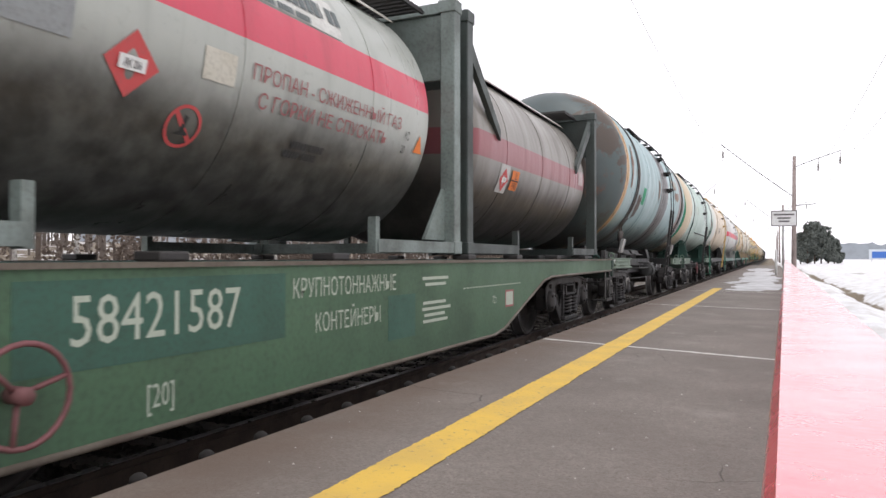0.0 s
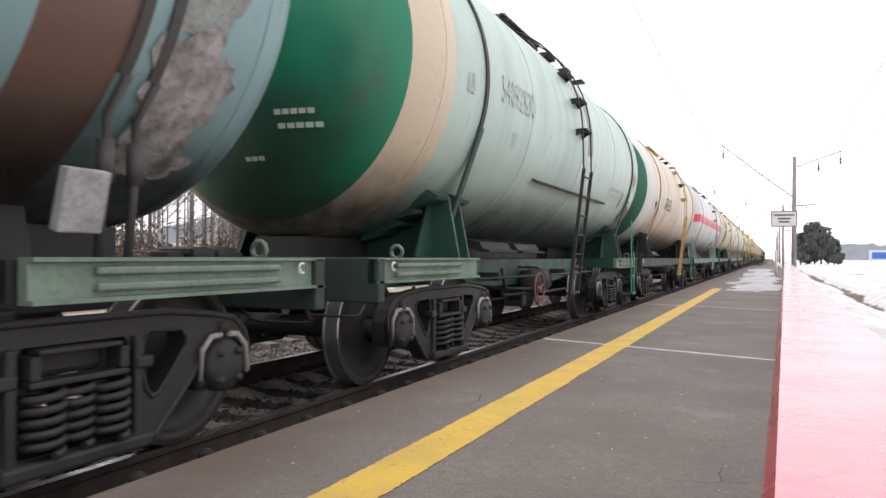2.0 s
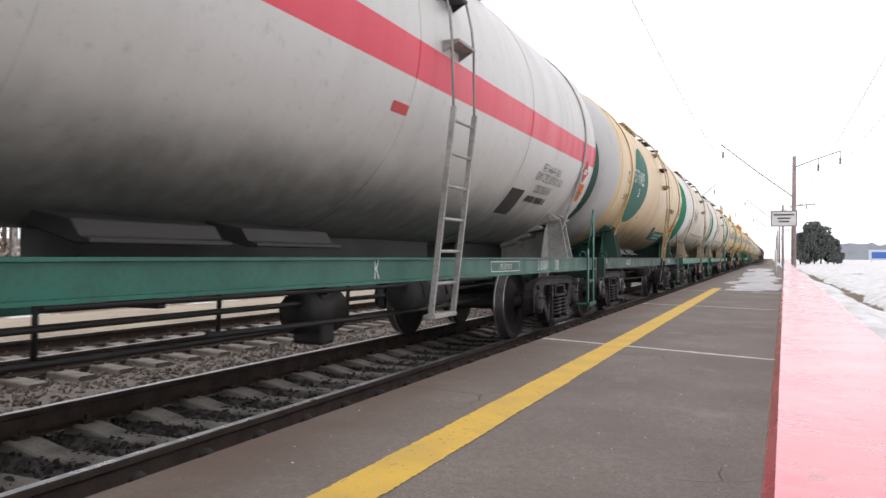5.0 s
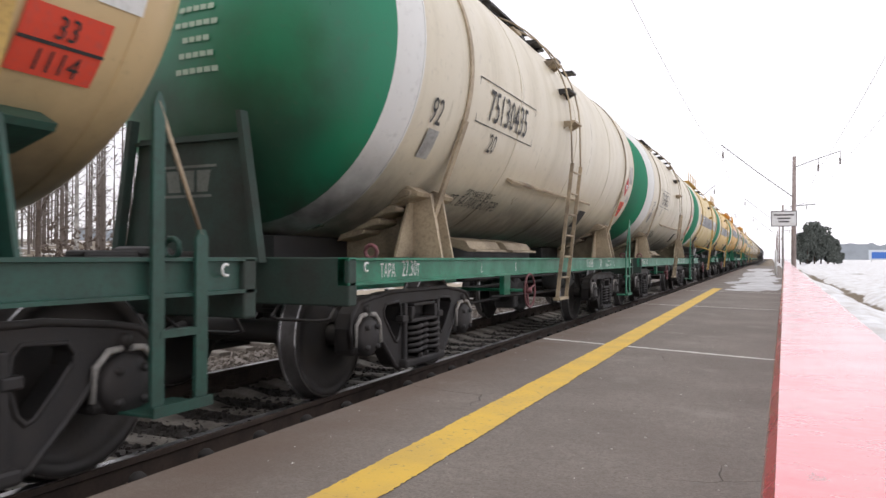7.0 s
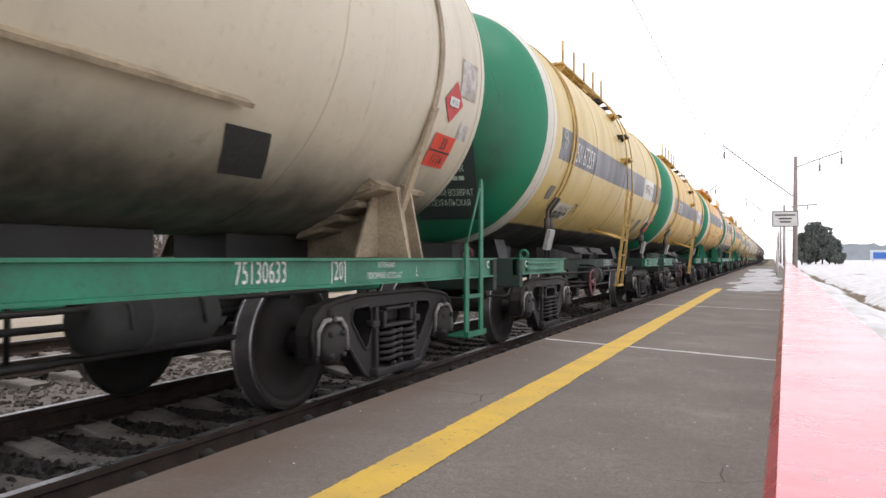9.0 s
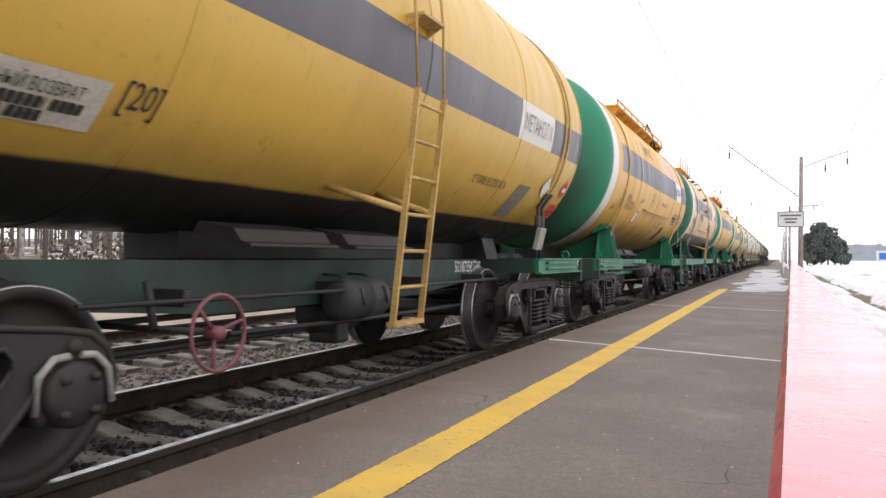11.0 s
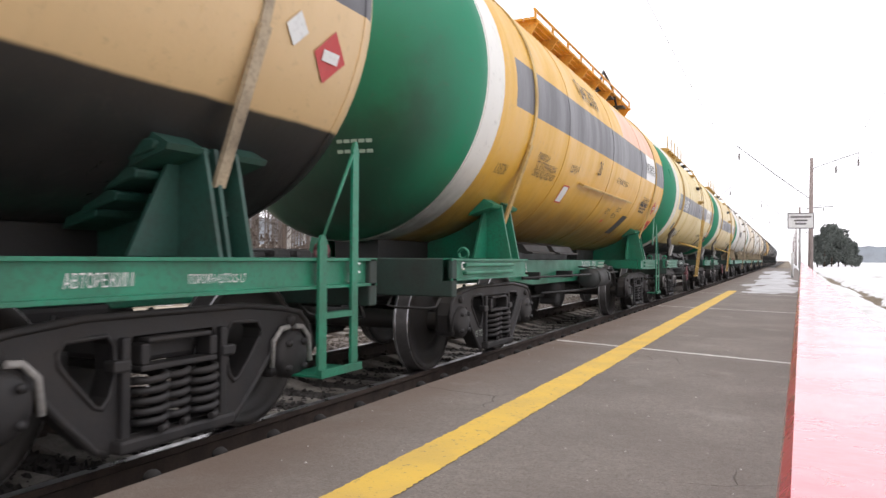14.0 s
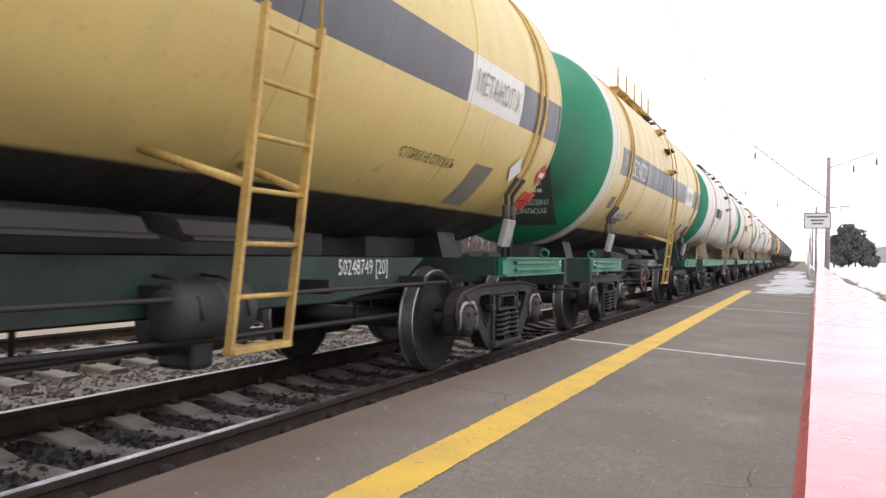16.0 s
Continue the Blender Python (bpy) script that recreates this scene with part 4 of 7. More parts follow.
def hazard(tank, r, y, a, size, code=""):
    d = patch(tank, "hazard_sign", r, y, a, size, size, red_paint, "red diamond hazard sign", 0.003, True)
    bm = bmesh.new()
    on_tank(bm, r + 0.006, y, a, [[(-size * 0.5, -size * 0.2), (size * 0.5, -size * 0.2), (size * 0.5, size * 0.22), (-size * 0.5, size * 0.22)]])
    part("sign_field", bm, white_paint, d)
    if code:
        tank_writing(d, r + 0.002, [(code, y, a, size * 0.24, 0.62)], black_paint)


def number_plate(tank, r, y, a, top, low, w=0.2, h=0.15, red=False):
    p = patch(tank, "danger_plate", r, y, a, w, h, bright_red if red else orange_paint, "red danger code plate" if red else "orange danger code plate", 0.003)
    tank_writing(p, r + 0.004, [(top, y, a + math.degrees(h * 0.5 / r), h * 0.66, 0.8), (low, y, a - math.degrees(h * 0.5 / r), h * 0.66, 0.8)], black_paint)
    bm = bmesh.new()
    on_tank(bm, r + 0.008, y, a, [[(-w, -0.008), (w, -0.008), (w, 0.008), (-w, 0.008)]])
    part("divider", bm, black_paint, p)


def ladder(wagon, y, mat, low=0.58, wide=0.22, high=2.28, braced=True, foot_mat=None):
    """A ladder beside the tank, leaning out over its side, then steps and a thin rail up over the shell."""
    x0, x1 = 1.43, 1.63

    def lean(z):
        return x0 + (x1 - x0) * (z - low) / (high - low)
    bm = bmesh.new()
    for s in (-wide, wide):
        for za, zb in ((1.0, high),) if foot_mat else ((low, high),):
            plate(bm, [(lean(za), za), (lean(za) + 0.045, za), (lean(zb) + 0.045, zb), (lean(zb), zb)], y + s - 0.012, y + s + 0.012, "Y")
    lad = part("ladder", bm, mat, wagon)
    if foot_mat:
        bm = bmesh.new()
        for s in (-wide, wide):
            plate(bm, [(lean(low), low), (lean(low) + 0.045, low), (lean(1.06) + 0.051, 1.06), (lean(1.06) + 0.006, 1.06)], y + s * 1.06 - 0.012, y + s * 1.06 + 0.012, "Y")
        part("foot_section", bm, foot_mat, lad, "darker lower section")
    n = 7
    for i in range(n):
        z = low + 0.02 + (high - low - 0.12) * i / (n - 1)
        bm = bmesh.new()
        if i:
            tube(bm, [(lean(z) + 0.02, y - wide, z), (lean(z) + 0.02, y + wide, z)], 0.014, 8)
        else:
            box(bm, lean(z) - 0.03, lean(z) + 0.06, y - wide, y + wide, z - 0.02, z + 0.015, None, 0.005)
        part("rung", bm, foot_mat if foot_mat and z < 0.95 else mat, lad)
    for k, a in enumerate((2, 18, 34, 49, 63)):
        bm = bmesh.new()
        ca, sa = math.cos(radians(a)), math.sin(radians(a))
        box(bm, -0.02, 0.15, y - wide * 0.8, y + wide * 0.8, -0.014, 0.014, Matrix.Translation((TR * ca, 0, TZ + TR * sa)), 0.004)
        for s in (-1, 1):
            plate(bm, [(TR * ca - 0.03, TZ + TR * sa - 0.10), (TR * ca + 0.13, TZ + TR * sa - 0.012), (TR * ca - 0.03, TZ + TR * sa - 0.012)], y + s * wide * 0.75 - 0.006, y + s * wide * 0.75 + 0.006, "Y")
        part("step", bm, black_iron if k % 2 else mat, lad)
    for s in (-1, 1):
        bm = bmesh.new()
        pts = [(x1 + 0.02, y + s * wide, high - 0.02)]
        for i in range(11):
            a = radians(2 + 7 * i)
            pts.append(((TR + 0.11) * math.cos(a), y + s * wide * 1.05, TZ + (TR + 0.11) * math.sin(a)))
        tube(bm, pts, 0.011, 6)
        part("grab_rail", bm, mat, lad)
        if not braced:
            continue
        bm = bmesh.new()
        a = radians(-50)
        tube(bm, [(lean(1.42), y + s * wide, 1.42), (TR * math.cos(a), y + s * (wide + 0.14), TZ + TR * math.sin(a))], 0.026, 6)
        part("brace", bm, mat, lad)
    return lad


def top_gear(wagon, mat, kind, hatch_mat, y=0.6, long=1.5, out=0.62):
    """Manhole, valves, walkway and rails on top of the tank."""
    if kind == "bare":
        long, out = 0.8, 0.5
    t = TZ + TR
    bm = bmesh.new()
    lathe(bm, [(t - 0.06, 0.34), (t + 0.10, 0.34), (t + 0.10, 0.40), (t + 0.15, 0.40), (t + 0.19, 0.2), (t + 0.2, 0.0)], "Z", 24, pose(0, y, 0))
    part("hatch", bm, hatch_mat, wagon, "round manhole with a bolted lid")
    bm = bmesh.new()
    tube(bm, [(0.1, y + 0.5, t - 0.02), (0.1, y + 0.5, t + 0.28)], 0.07)
    lathe(bm, [(t + 0.28, 0.0), (t + 0.28, 0.12), (t + 0.34, 0.12), (t + 0.34, 0.0)], "Z", 12, pose(0.1, y + 0.5, 0))
    part("valve", bm, black_iron, wagon)
    for s in (1, -1):
        x = out * s
        z = TZ + TR * math.sqrt(1 - (x / TR) ** 2) + 0.10
        bm = bmesh.new()
        for k in range(5):
            box(bm, x - 0.22 + 0.09 * k, x - 0.15 + 0.09 * k, y - long, y + long, z, z + 0.03)
        n = 2 + int(long * 2)
        for k in range(n):
            yy = y - long + 0.1 + (2 * long - 0.2) / (n - 1) * k
            box(bm, x - 0.22, x + 0.24, yy - 0.02, yy + 0.02, z - 0.04, z)
            plate(bm, [(x + s * 0.22, z - 0.03), (x - s * 0.10, z - 0.03), (x + s * 0.02, z - 0.30)], yy - 0.012, yy + 0.012, "Y")
        deck = part("walkway", bm, mat, wagon)
        high = {"rails": 0.38, "mesh": 0.30, "low": 0.13, "bare": 0.16}[kind]
        n = 2 + int(long * 2.4)
        for k in range(0 if kind == "bare" else n):
            yy = y - long + 0.04 + (2 * long - 0.08) / (n - 1) * k
            bm = bmesh.new()
            tube(bm, [(x + 0.2 * s, yy, z), (x + 0.2 * s, yy, z + high)], 0.018, 6)
            part("rail_post", bm, mat, deck)
        if kind in ("mesh", "low"):
            for u in (1.0, 0.5) if kind == "mesh" else (1.0,):
                bm = bmesh.new()
                tube(bm, [(x + 0.2 * s, y - long, z + high * u), (x + 0.2 * s, y + long, z + high * u)], 0.018, 6)
                part("guard_rail", bm, mat, deck)
    for k in range(4):
        bm = bmesh.new()
        a = 68 - 6 * k
        p = (TR * math.cos(radians(a)), TZ + TR * math.sin(radians(a)))
        box(bm, p[0] - 0.12, p[0] + 0.14, y + 0.5 + 0.45 * k, y + 0.75 + 0.45 * k, p[1] + 0.04, p[1] + 0.07)
        part("foot_plate", bm, black_iron, wagon)


def stair_saddle(wagon, y, mat, steps=True, tall=1.66, tie_mat=None):
    """The cradle under the tank: on each flank a sloping gusset, two ribs with a shelf, a cap lug and a stair of lugs."""
    for s in (1, -1):
        bm = bmesh.new()
        xt = math.sqrt(max(0.01, TR ** 2 - (TZ - tall) ** 2))
        curve = []
        for i in range(9):
            z = TZ - TR + 0.03 + (tall - TZ + TR - 0.03) * i / 8
            curve.append((s * (math.sqrt(TR ** 2 - (TZ - z) ** 2) - 0.004), z))
        out = [(s * 0.05, 1.07)] + curve + [(s * (xt + 0.10), tall), (s * 1.26, 1.07)]
        plate(bm, out, y - 0.015, y + 0.015, "Y")
        face = [(y - 0.46, 1.08), (y + 0.13, 1.08), (y + 0.13, tall), (y - 0.16, tall), (y - 0.33, 1.34)]
        plate(bm, face, s * (xt - 0.05), s * (xt - 0.028), "X")
        for d in (-0.12, 0.12):
            plate(bm, [(s * (xt - 0.06), 1.075), (s * 1.31, 1.075), (s * (xt + 0.14), tall - 0.01), (s * (xt - 0.06), tall - 0.01)], y + d - 0.014, y + d + 0.014, "Y")
        box(bm, min(s * (xt - 0.03), s * (xt + 0.10)), max(s * (xt - 0.03), s * (xt + 0.10)), y - 0.11, y + 0.11, 1.30, 1.322)
        sad = part("saddle", bm, mat, wagon)
        for y0, y1 in ((y - 0.38, y - 0.135), (y + 0.135, y + 0.37)):
            bm = bmesh.new()
            plate(bm, [(s * (xt - 0.14), tall - 0.13), (s * (xt + 0.02), tall + 0.05), (s * (xt + 0.15), tall - 0.02), (s * (xt + 0.13), tall - 0.05)], y0, y1, "Y")
            part("cap_lug", bm, mat, sad)
        if s > 0 and steps:
            for k in range(4):
                a = radians(-47 - 7.6 * k)
                cx, cz = (TR + 0.01) * math.cos(a), TZ + (TR + 0.01) * math.sin(a)
                bm = bmesh.new()
                plate(bm, [(cx - 0.20, cz - 0.10), (cx + 0.07, cz - 0.035), (cx + 0.09, cz + 0.0), (cx + 0.06, cz + 0.02), (cx - 0.12, cz + 0.03)], y - 0.40 + 0.03 * k, y + 0.02, "Y")
                bmesh.ops.bevel(bm, geom=bm.edges[:], offset=0.008, segments=1, affect="EDGES")
                part("lug", bm, mat, sad)
        if s > 0:
            bm = bmesh.new()
            a = radians(-18)
            p, q = ((TR + 0.02) * math.cos(a), TZ + (TR + 0.02) * math.sin(a)), (xt + 0.10, 1.45)
            plate(bm, [(p[0] - 0.01, p[1]), (p[0] + 0.02, p[1]), (q[0] + 0.03, q[1]), (q[0], q[1])], y - 0.035, y + 0.045, "Y")
            part("tie_bar", bm, tie_mat or mat, sad)


def low_cradle(wagon, y, mat, end):
    """A low dark cradle hidden under the tank, a pale wedge plate and two tie rods with turnbuckles."""
    bm = bmesh.new()
    out = [(-0.6, 1.05)] + [((TR - 0.01) * math.cos(radians(a)), TZ + (TR - 0.01) * math.sin(radians(a))) for a in range(-112, -67, 6)] + [(0.6, 1.05)]
    plate(bm, out, y - 0.20, y + 0.20, "Y")
    cr = part("cradle", bm, mat, wagon)
    bm = bmesh.new()
    box(bm, -0.03, 0.03, y - 0.16, y + 0.06, 1.17, 1.45, Matrix.Translation((1.12, 0, 0)) @ Matrix.Rotation(radians(14), 4, "Y") @ Matrix.Translation((-0.2, 0, 0)), 0.01)
    part("wedge_plate", bm, weathered("pale_grey_plate", (0.42, 0.42, 0.41), (0.14, 0.13, 0.12), 0.7), cr, "pale grey wedge plate")
    for d in (-0.05, 0.12):
        bm = bmesh.new()
        pts = [((TR + 0.03) * math.cos(radians(a)), y + 0.2 + d, TZ + (TR + 0.03) * math.sin(radians(a))) for a in (-34, -42)]
        pts += [(1.16, y + 0.2 + d, 1.5), (1.14, y + 0.17 + d, 1.05)]
        tube(bm, pts, 0.022, 8)
        lathe(bm, [(1.42, 0.0), (1.42, 0.042), (1.62, 0.042), (1.62, 0.0)], "Z", 10, pose(1.155, y + 0.2 + d, 0))
        part("tie_rod", bm, black_strap, cr, "dark tie rod with a turnbuckle")


def strap(wagon, y, mat, wide=0.09, low=-38):
    bm = bmesh.new()
    around(bm, y - wide / 2, y + wide / 2, low, 180 - low, TR + 0.002, TR + 0.018, 60)
    for v in bm.verts:
        v.co.z += TZ
    return part("tank_strap", bm, mat, wagon)


def handwheel(wagon, y, z, mat, x=1.42, bracket=None):
    bm = bmesh.new()
    n = 24
    tube(bm, [(x, y + 0.19 * math.cos(i * math.tau / n), z + 0.19 * math.sin(i * math.tau / n)) for i in range(n)], 0.012, 8, True)
    for k in range(3):
        a = k * math.tau / 3 + 0.3
        tube(bm, [(x - 0.03, y, z), (x, y + 0.19 * math.cos(a), z + 0.19 * math.sin(a))], 0.011, 6)
    lathe(bm, [(x - 0.07, 0.0), (x - 0.07, 0.035), (x + 0.02, 0.035), (x + 0.02, 0.0)], "X", 12, pose(0, y, z))
    wheel = part("handwheel", bm, mat, wagon, "parking brake handwheel")
    bm = bmesh.new()
    tube(bm, [(0.5, y, z), (x - 0.06, y, z)], 0.02, 6)
    if bracket:
        box(bm, 1.12, 1.18, y - 0.20, y + 0.02, z - 0.05, 0.95, None, 0.008)
    else:
        tube(bm, [(1.0, y - 0.02, z), (0.95, y - 0.02, 0.95)], 0.025, 6)
    part("bracket", bm, bracket or black_iron, wheel, "bracket of the handwheel's shaft")


def end_steps(wagon, y, mat, rail=True, rail_mat=None, flip=False, wide=0.18):
    """Shunter's step at a corner of the wagon: two flat hangers, one of them tall, footboards and a thin stay."""
    bm = bmesh.new()
    q = -1 if flip else 1
    low, tall = y - q * wide, y + q * wide
    plate(bm, [(low - 0.04, 0.36), (low + 0.04, 0.36), (low + 0.04, 1.17), (low + 0.018, 1.215), (low - 0.018, 1.215), (low - 0.04, 1.17)], SIDE + 0.002, SIDE + 0.022, "X")
    top = 1.84 if rail else 1.10
    plate(bm, [(tall - 0.038, 0.36), (tall + 0.038, 0.36), (tall + 0.034, top - 0.06), (tall + 0.01, top), (tall - 0.01, top), (tall - 0.034, top - 0.06)], SIDE + 0.002, SIDE + 0.022, "X")
    box(bm, SIDE - 0.22, SIDE + 0.05, y - wide - 0.05, y + wide + 0.05, 0.345, 0.36, None, 0.005)
    box(bm, SIDE + 0.03, SIDE + 0.05, y - wide - 0.05, y + wide + 0.05, 0.345, 0.395)
    box(bm, SIDE - 0.04, SIDE + 0.024, y - wide + 0.01, y + wide - 0.01, 0.70, 0.735)
    st = part("footboard", bm, mat, wagon)
    if rail:
        bm = bmesh.new()
        tube(bm, [(SIDE + 0.012, low, 1.19), (SIDE + 0.012, tall, 1.80)], 0.011, 8)
        part("handrail", bm, rail_mat or mat, st)


def under_gear(wagon, y, mat, tank):
    """Brake cylinder, air tank, rods and pipes between the bogies."""
    bm = bmesh.new()
    h = tank[1]
    lathe(bm, [(-h, 0.0), (-h, 0.10), (-h + 0.04, 0.16), (-h + 0.3, 0.16), (-h + 0.3, 0.168), (-h + 0.33, 0.168), (-h + 0.33, 0.16), (h - 0.04, 0.16), (h, 0.10), (h, 0.0)], "Y", 20, pose(0.95, tank[0], 0.76))
    for q in (-0.6, 0.6):
        tube(bm, [(0.72, tank[0] + q * h, 0.95), (0.90, tank[0] + q * h, 0.94), (1.10, tank[0] + q * h, 0.84), (1.125, tank[0] + q * h, 0.72)], 0.012, 6)
    part("air_reservoir", bm, weathered("dark_grey_paint", (0.045, 0.046, 0.046), (0.04, 0.045, 0.04), 0.6), wagon, "grey air reservoir")
    bm = bmesh.new()
    lathe(bm, [(-0.25, 0.0), (-0.25, 0.17), (0.25, 0.19), (0.27, 0.1), (0.27, 0.0)], "Y", 18, pose(0.45, y - 0.3, 0.62))
    box(bm, 0.3, 0.6, y - 0.4, y - 0.2, 0.35, 0.9, None, 0.03)
    part("brake_cylinder", bm, black_iron, wagon)
    bm = bmesh.new()
    tube(bm, [(0.4, -4.2, 0.52), (0.45, -1, 0.50), (0.4, 1, 0.50), (0.4, 4.2, 0.52)], 0.022, 6)
    tube(bm, [(0.42, -5.2, 0.72), (0.5, -3, 0.70), (0.5, 3, 0.70), (0.42, 5.2, 0.72)], 0.022, 6)
    tube(bm, [(1.0, -2.6, 0.84), (1.02, 0.4, 0.83), (1.0, 2.9, 0.84)], 0.016, 6)
    tube(bm, [(0.85, -1.4, 0.60), (0.9, 0.2, 0.58), (0.7, 2.6, 0.55)], 0.02, 6)
    for k in (-1.9, -0.3, 1.1, 2.5):
        box(bm, 0.62, 1.0, k - 0.03, k + 0.03, 0.80, 0.90, None, 0.008)
    for k in (-2.2, -0.8, 0.9, 2.3):
        tube(bm, [(0.4, k, 0.5), (0.42, k, 0.95)], 0.018, 6)
    part("brake_rigging", bm, black_iron, wagon)


def sills(wagon, half, piv, mat, kind, end_mat=None, low=0.885, high=1.075):
    """Centre sill and, by kind, full-length side sills or end sections alone."""
    bm = bmesh.new()
    box(bm, -0.30, 0.30, -half, half, 0.76, 1.06, None, 0.01)
    if kind == "ends":
        plate(bm, [(-piv + 0.9, 1.06), (piv - 0.9, 1.06), (piv - 1.4, 0.80), (piv - 2.4, 0.72), (-piv + 2.4, 0.72), (-piv + 1.4, 0.80)], 0.31, 0.75, "X")
    part("centre_sill", bm, mat, wagon)
    parts = [(-half, half)] if kind == "full" else [(-half, -piv + 0.36), (piv - 0.36, half)]
    for a, b in parts:
        for s in (1, -1):
            bm = bmesh.new()
            x = s * SIDE
            web = [(x - s * 0.09, low), (x, low), (x, low + 0.018), (x - s * 0.035, low + 0.022), (x - s * 0.035, high - 0.022), (x, high - 0.018), (x, high), (x - s * 0.09, high)]
            plate(bm, web, a, b, "Y")
            sill = part("side_sill", bm, end_mat or mat, wagon)
            if kind == "ends":
                for z in (0.93, 1.0):
                    bm = bmesh.new()
                    box(bm, min(x - s * 0.04, x), max(x - s * 0.04, x), a + 0.3, b - 0.45, z, z + 0.035, None, 0.01)
                    part("pressed_rib", bm, end_mat or mat, sill)
        bm = bmesh.new()
        e = b if b < half - 0.1 else a
        if kind != "full":
            box(bm, -SIDE + 0.1, SIDE - 0.1, e - 0.04, e + 0.04, low + 0.01, high - 0.01)
            part("cross_beam", bm, mat, wagon)
    for k in (-1, 1):
        bm = bmesh.new()
        y = k * half
        box(bm, -SIDE, SIDE, min(y, y - k * 0.10), max(y, y - k * 0.10), low - 0.14, high + 0.003, None, 0.012)
        part("end_sill", bm, dusty_end, wagon, "end sill under a coat of brake dust")
        part("coupler", shared("coupler", coupler_mesh), None, wagon, at=pose(0, half - 0.06, 0) if k > 0 else pose(0, -half + 0.06, 0, 0, 0, 180))
        bm = bmesh.new()
        tube(bm, [(SIDE - 0.12 + 0.05 * math.cos(i * math.tau / 10), y - k * 0.5, high + 0.045 + 0.05 * math.sin(i * math.tau / 10)) for i in range(10)], 0.016, 6, True)
        part("tow_ring", bm, wheel_pink if mat is green_steel and kind == "full" else end_mat or mat, wagon)
        bm = bmesh.new()
        tube(bm, [(SIDE - 0.005, y - k * 0.24 + 0.03 * math.cos(radians(a)), 1.01 + 0.03 * math.sin(radians(a))) for a in range(60, 301, 30)], 0.008, 6)
        part("rope_hook", bm, white_paint, wagon, "white-painted rope hook")
        bm = bmesh.new()
        tube(bm, [(0.75, y - k * 0.06, 0.74), (0.76, y + k * 0.04, 0.66), (0.84, y + k * 0.05, 0.645), (1.16, y + k * 0.05, 0.645), (1.24, y + k * 0.04, 0.66), (1.25, y - k * 0.06, 0.78)], 0.012, 6)
        part("grab_iron", bm, black_iron, wagon)


GREEN = (0.006, 0.20, 0.10)
DARKGREEN = (0.01, 0.10, 0.065)
BEIGE = (0.56, 0.48, 0.35)
WHITE = (0.74, 0.72, 0.67)
YELLOW = (0.68, 0.38, 0.035)
PALE = (0.64, 0.47, 0.15)
GREY = (0.10, 0.10, 0.11)

green_steel = weathered("green_frame_paint", (0.012, 0.21, 0.115), (0.05, 0.06, 0.045), 0.45, 0.45)
dull_green = weathered("faded_green_frame_paint", (0.06, 0.20, 0.14), (0.06, 0.055, 0.045), 0.6, 0.6)
dark_green = weathered("dark_green_frame_paint", (0.018, 0.075, 0.055), (0.03, 0.03, 0.026), 0.5, 0.5)
teal_green = weathered("teal_frame_paint", (0.008, 0.125, 0.085), (0.03, 0.05, 0.04), 0.35, 0.4)
grime_frame = weathered("oily_black_frame", (0.016, 0.016, 0.0165), (0.034, 0.031, 0.028), 0.6, 0.55)
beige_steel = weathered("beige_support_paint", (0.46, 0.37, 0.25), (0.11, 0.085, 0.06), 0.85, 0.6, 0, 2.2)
yellow_steel = weathered("yellow_ladder_paint", (0.60, 0.40, 0.12), (0.22, 0.14, 0.07), 0.6, 0.55)
orange_steel = weathered("orange_walkway_paint", (0.75, 0.36, 0.04), (0.3, 0.16, 0.05), 0.4, 0.55)
grey_steel = weathered("grey_gas_tank_steel", (0.40, 0.40, 0.38), (0.14, 0.13, 0.12), 0.7, 0.5)
dusty_end = weathered("dust_coated_end_paint", (0.022, 0.052, 0.040), (0.035, 0.032, 0.028), 0.7, 0.7)
black_strap = weathered("black_strap_iron", (0.05, 0.05, 0.05), (0.12, 0.09, 0.07), 0.5, 0.6)
wheel_pink = weathered("faded_red_handwheel", (0.20, 0.065, 0.075), (0.1, 0.06, 0.05), 0.6, 0.6)


def end_bracket(wagon, k):
    """Tapered steel bracket from the end sill up to the dished tank end, with side flanges and a framed emblem."""
    y = k * 5.50
    bm = bmesh.new()
    plate(bm, [(-0.66, 1.04), (0.66, 1.04), (0.56, 1.62), (0.50, 1.98), (-0.50, 1.98), (-0.56, 1.62)], y, y + k * 0.02, "Y")
    box(bm, -0.52, 0.52, min(y, y + k * 0.05), max(y, y + k * 0.05), 1.93, 1.955)
    b = part("end_bracket", bm, dusty_end, wagon, "dark green bracket under a coat of dust")
    for s in (-1, 1):
        bm = bmesh.new()
        plate(bm, [(s * 0.50, 2.12), (s * 0.545, 2.12), (s * 0.72, 1.04), (s * 0.66, 1.04)], y + k * 0.021, y + k * 0.10, "Y")
        part("flange", bm, dusty_end, b)
    bm = bmesh.new()
    for p in ([(-0.26, 1.52), (0.22, 1.52), (0.215, 1.54), (-0.265, 1.54)], [(-0.31, 1.74), (0.26, 1.74), (0.265, 1.76), (-0.315, 1.76)],
              [(-0.20, 1.56), (-0.08, 1.56), (-0.10, 1.72), (-0.22, 1.72)], [(-0.05, 1.56), (0.05, 1.56), (0.05, 1.72), (-0.05, 1.72)], [(0.08, 1.56), (0.18, 1.56), (0.21, 1.72), (0.08, 1.72)]):
        plate(bm, p, y + k * 0.0205, y + k * 0.023, "Y")
    part("cast_emblem", bm, weathered("dusty_pale_emblem", (0.16, 0.18, 0.16), (0.08, 0.08, 0.07), 0.6), b, "plain framed emblem shapes")


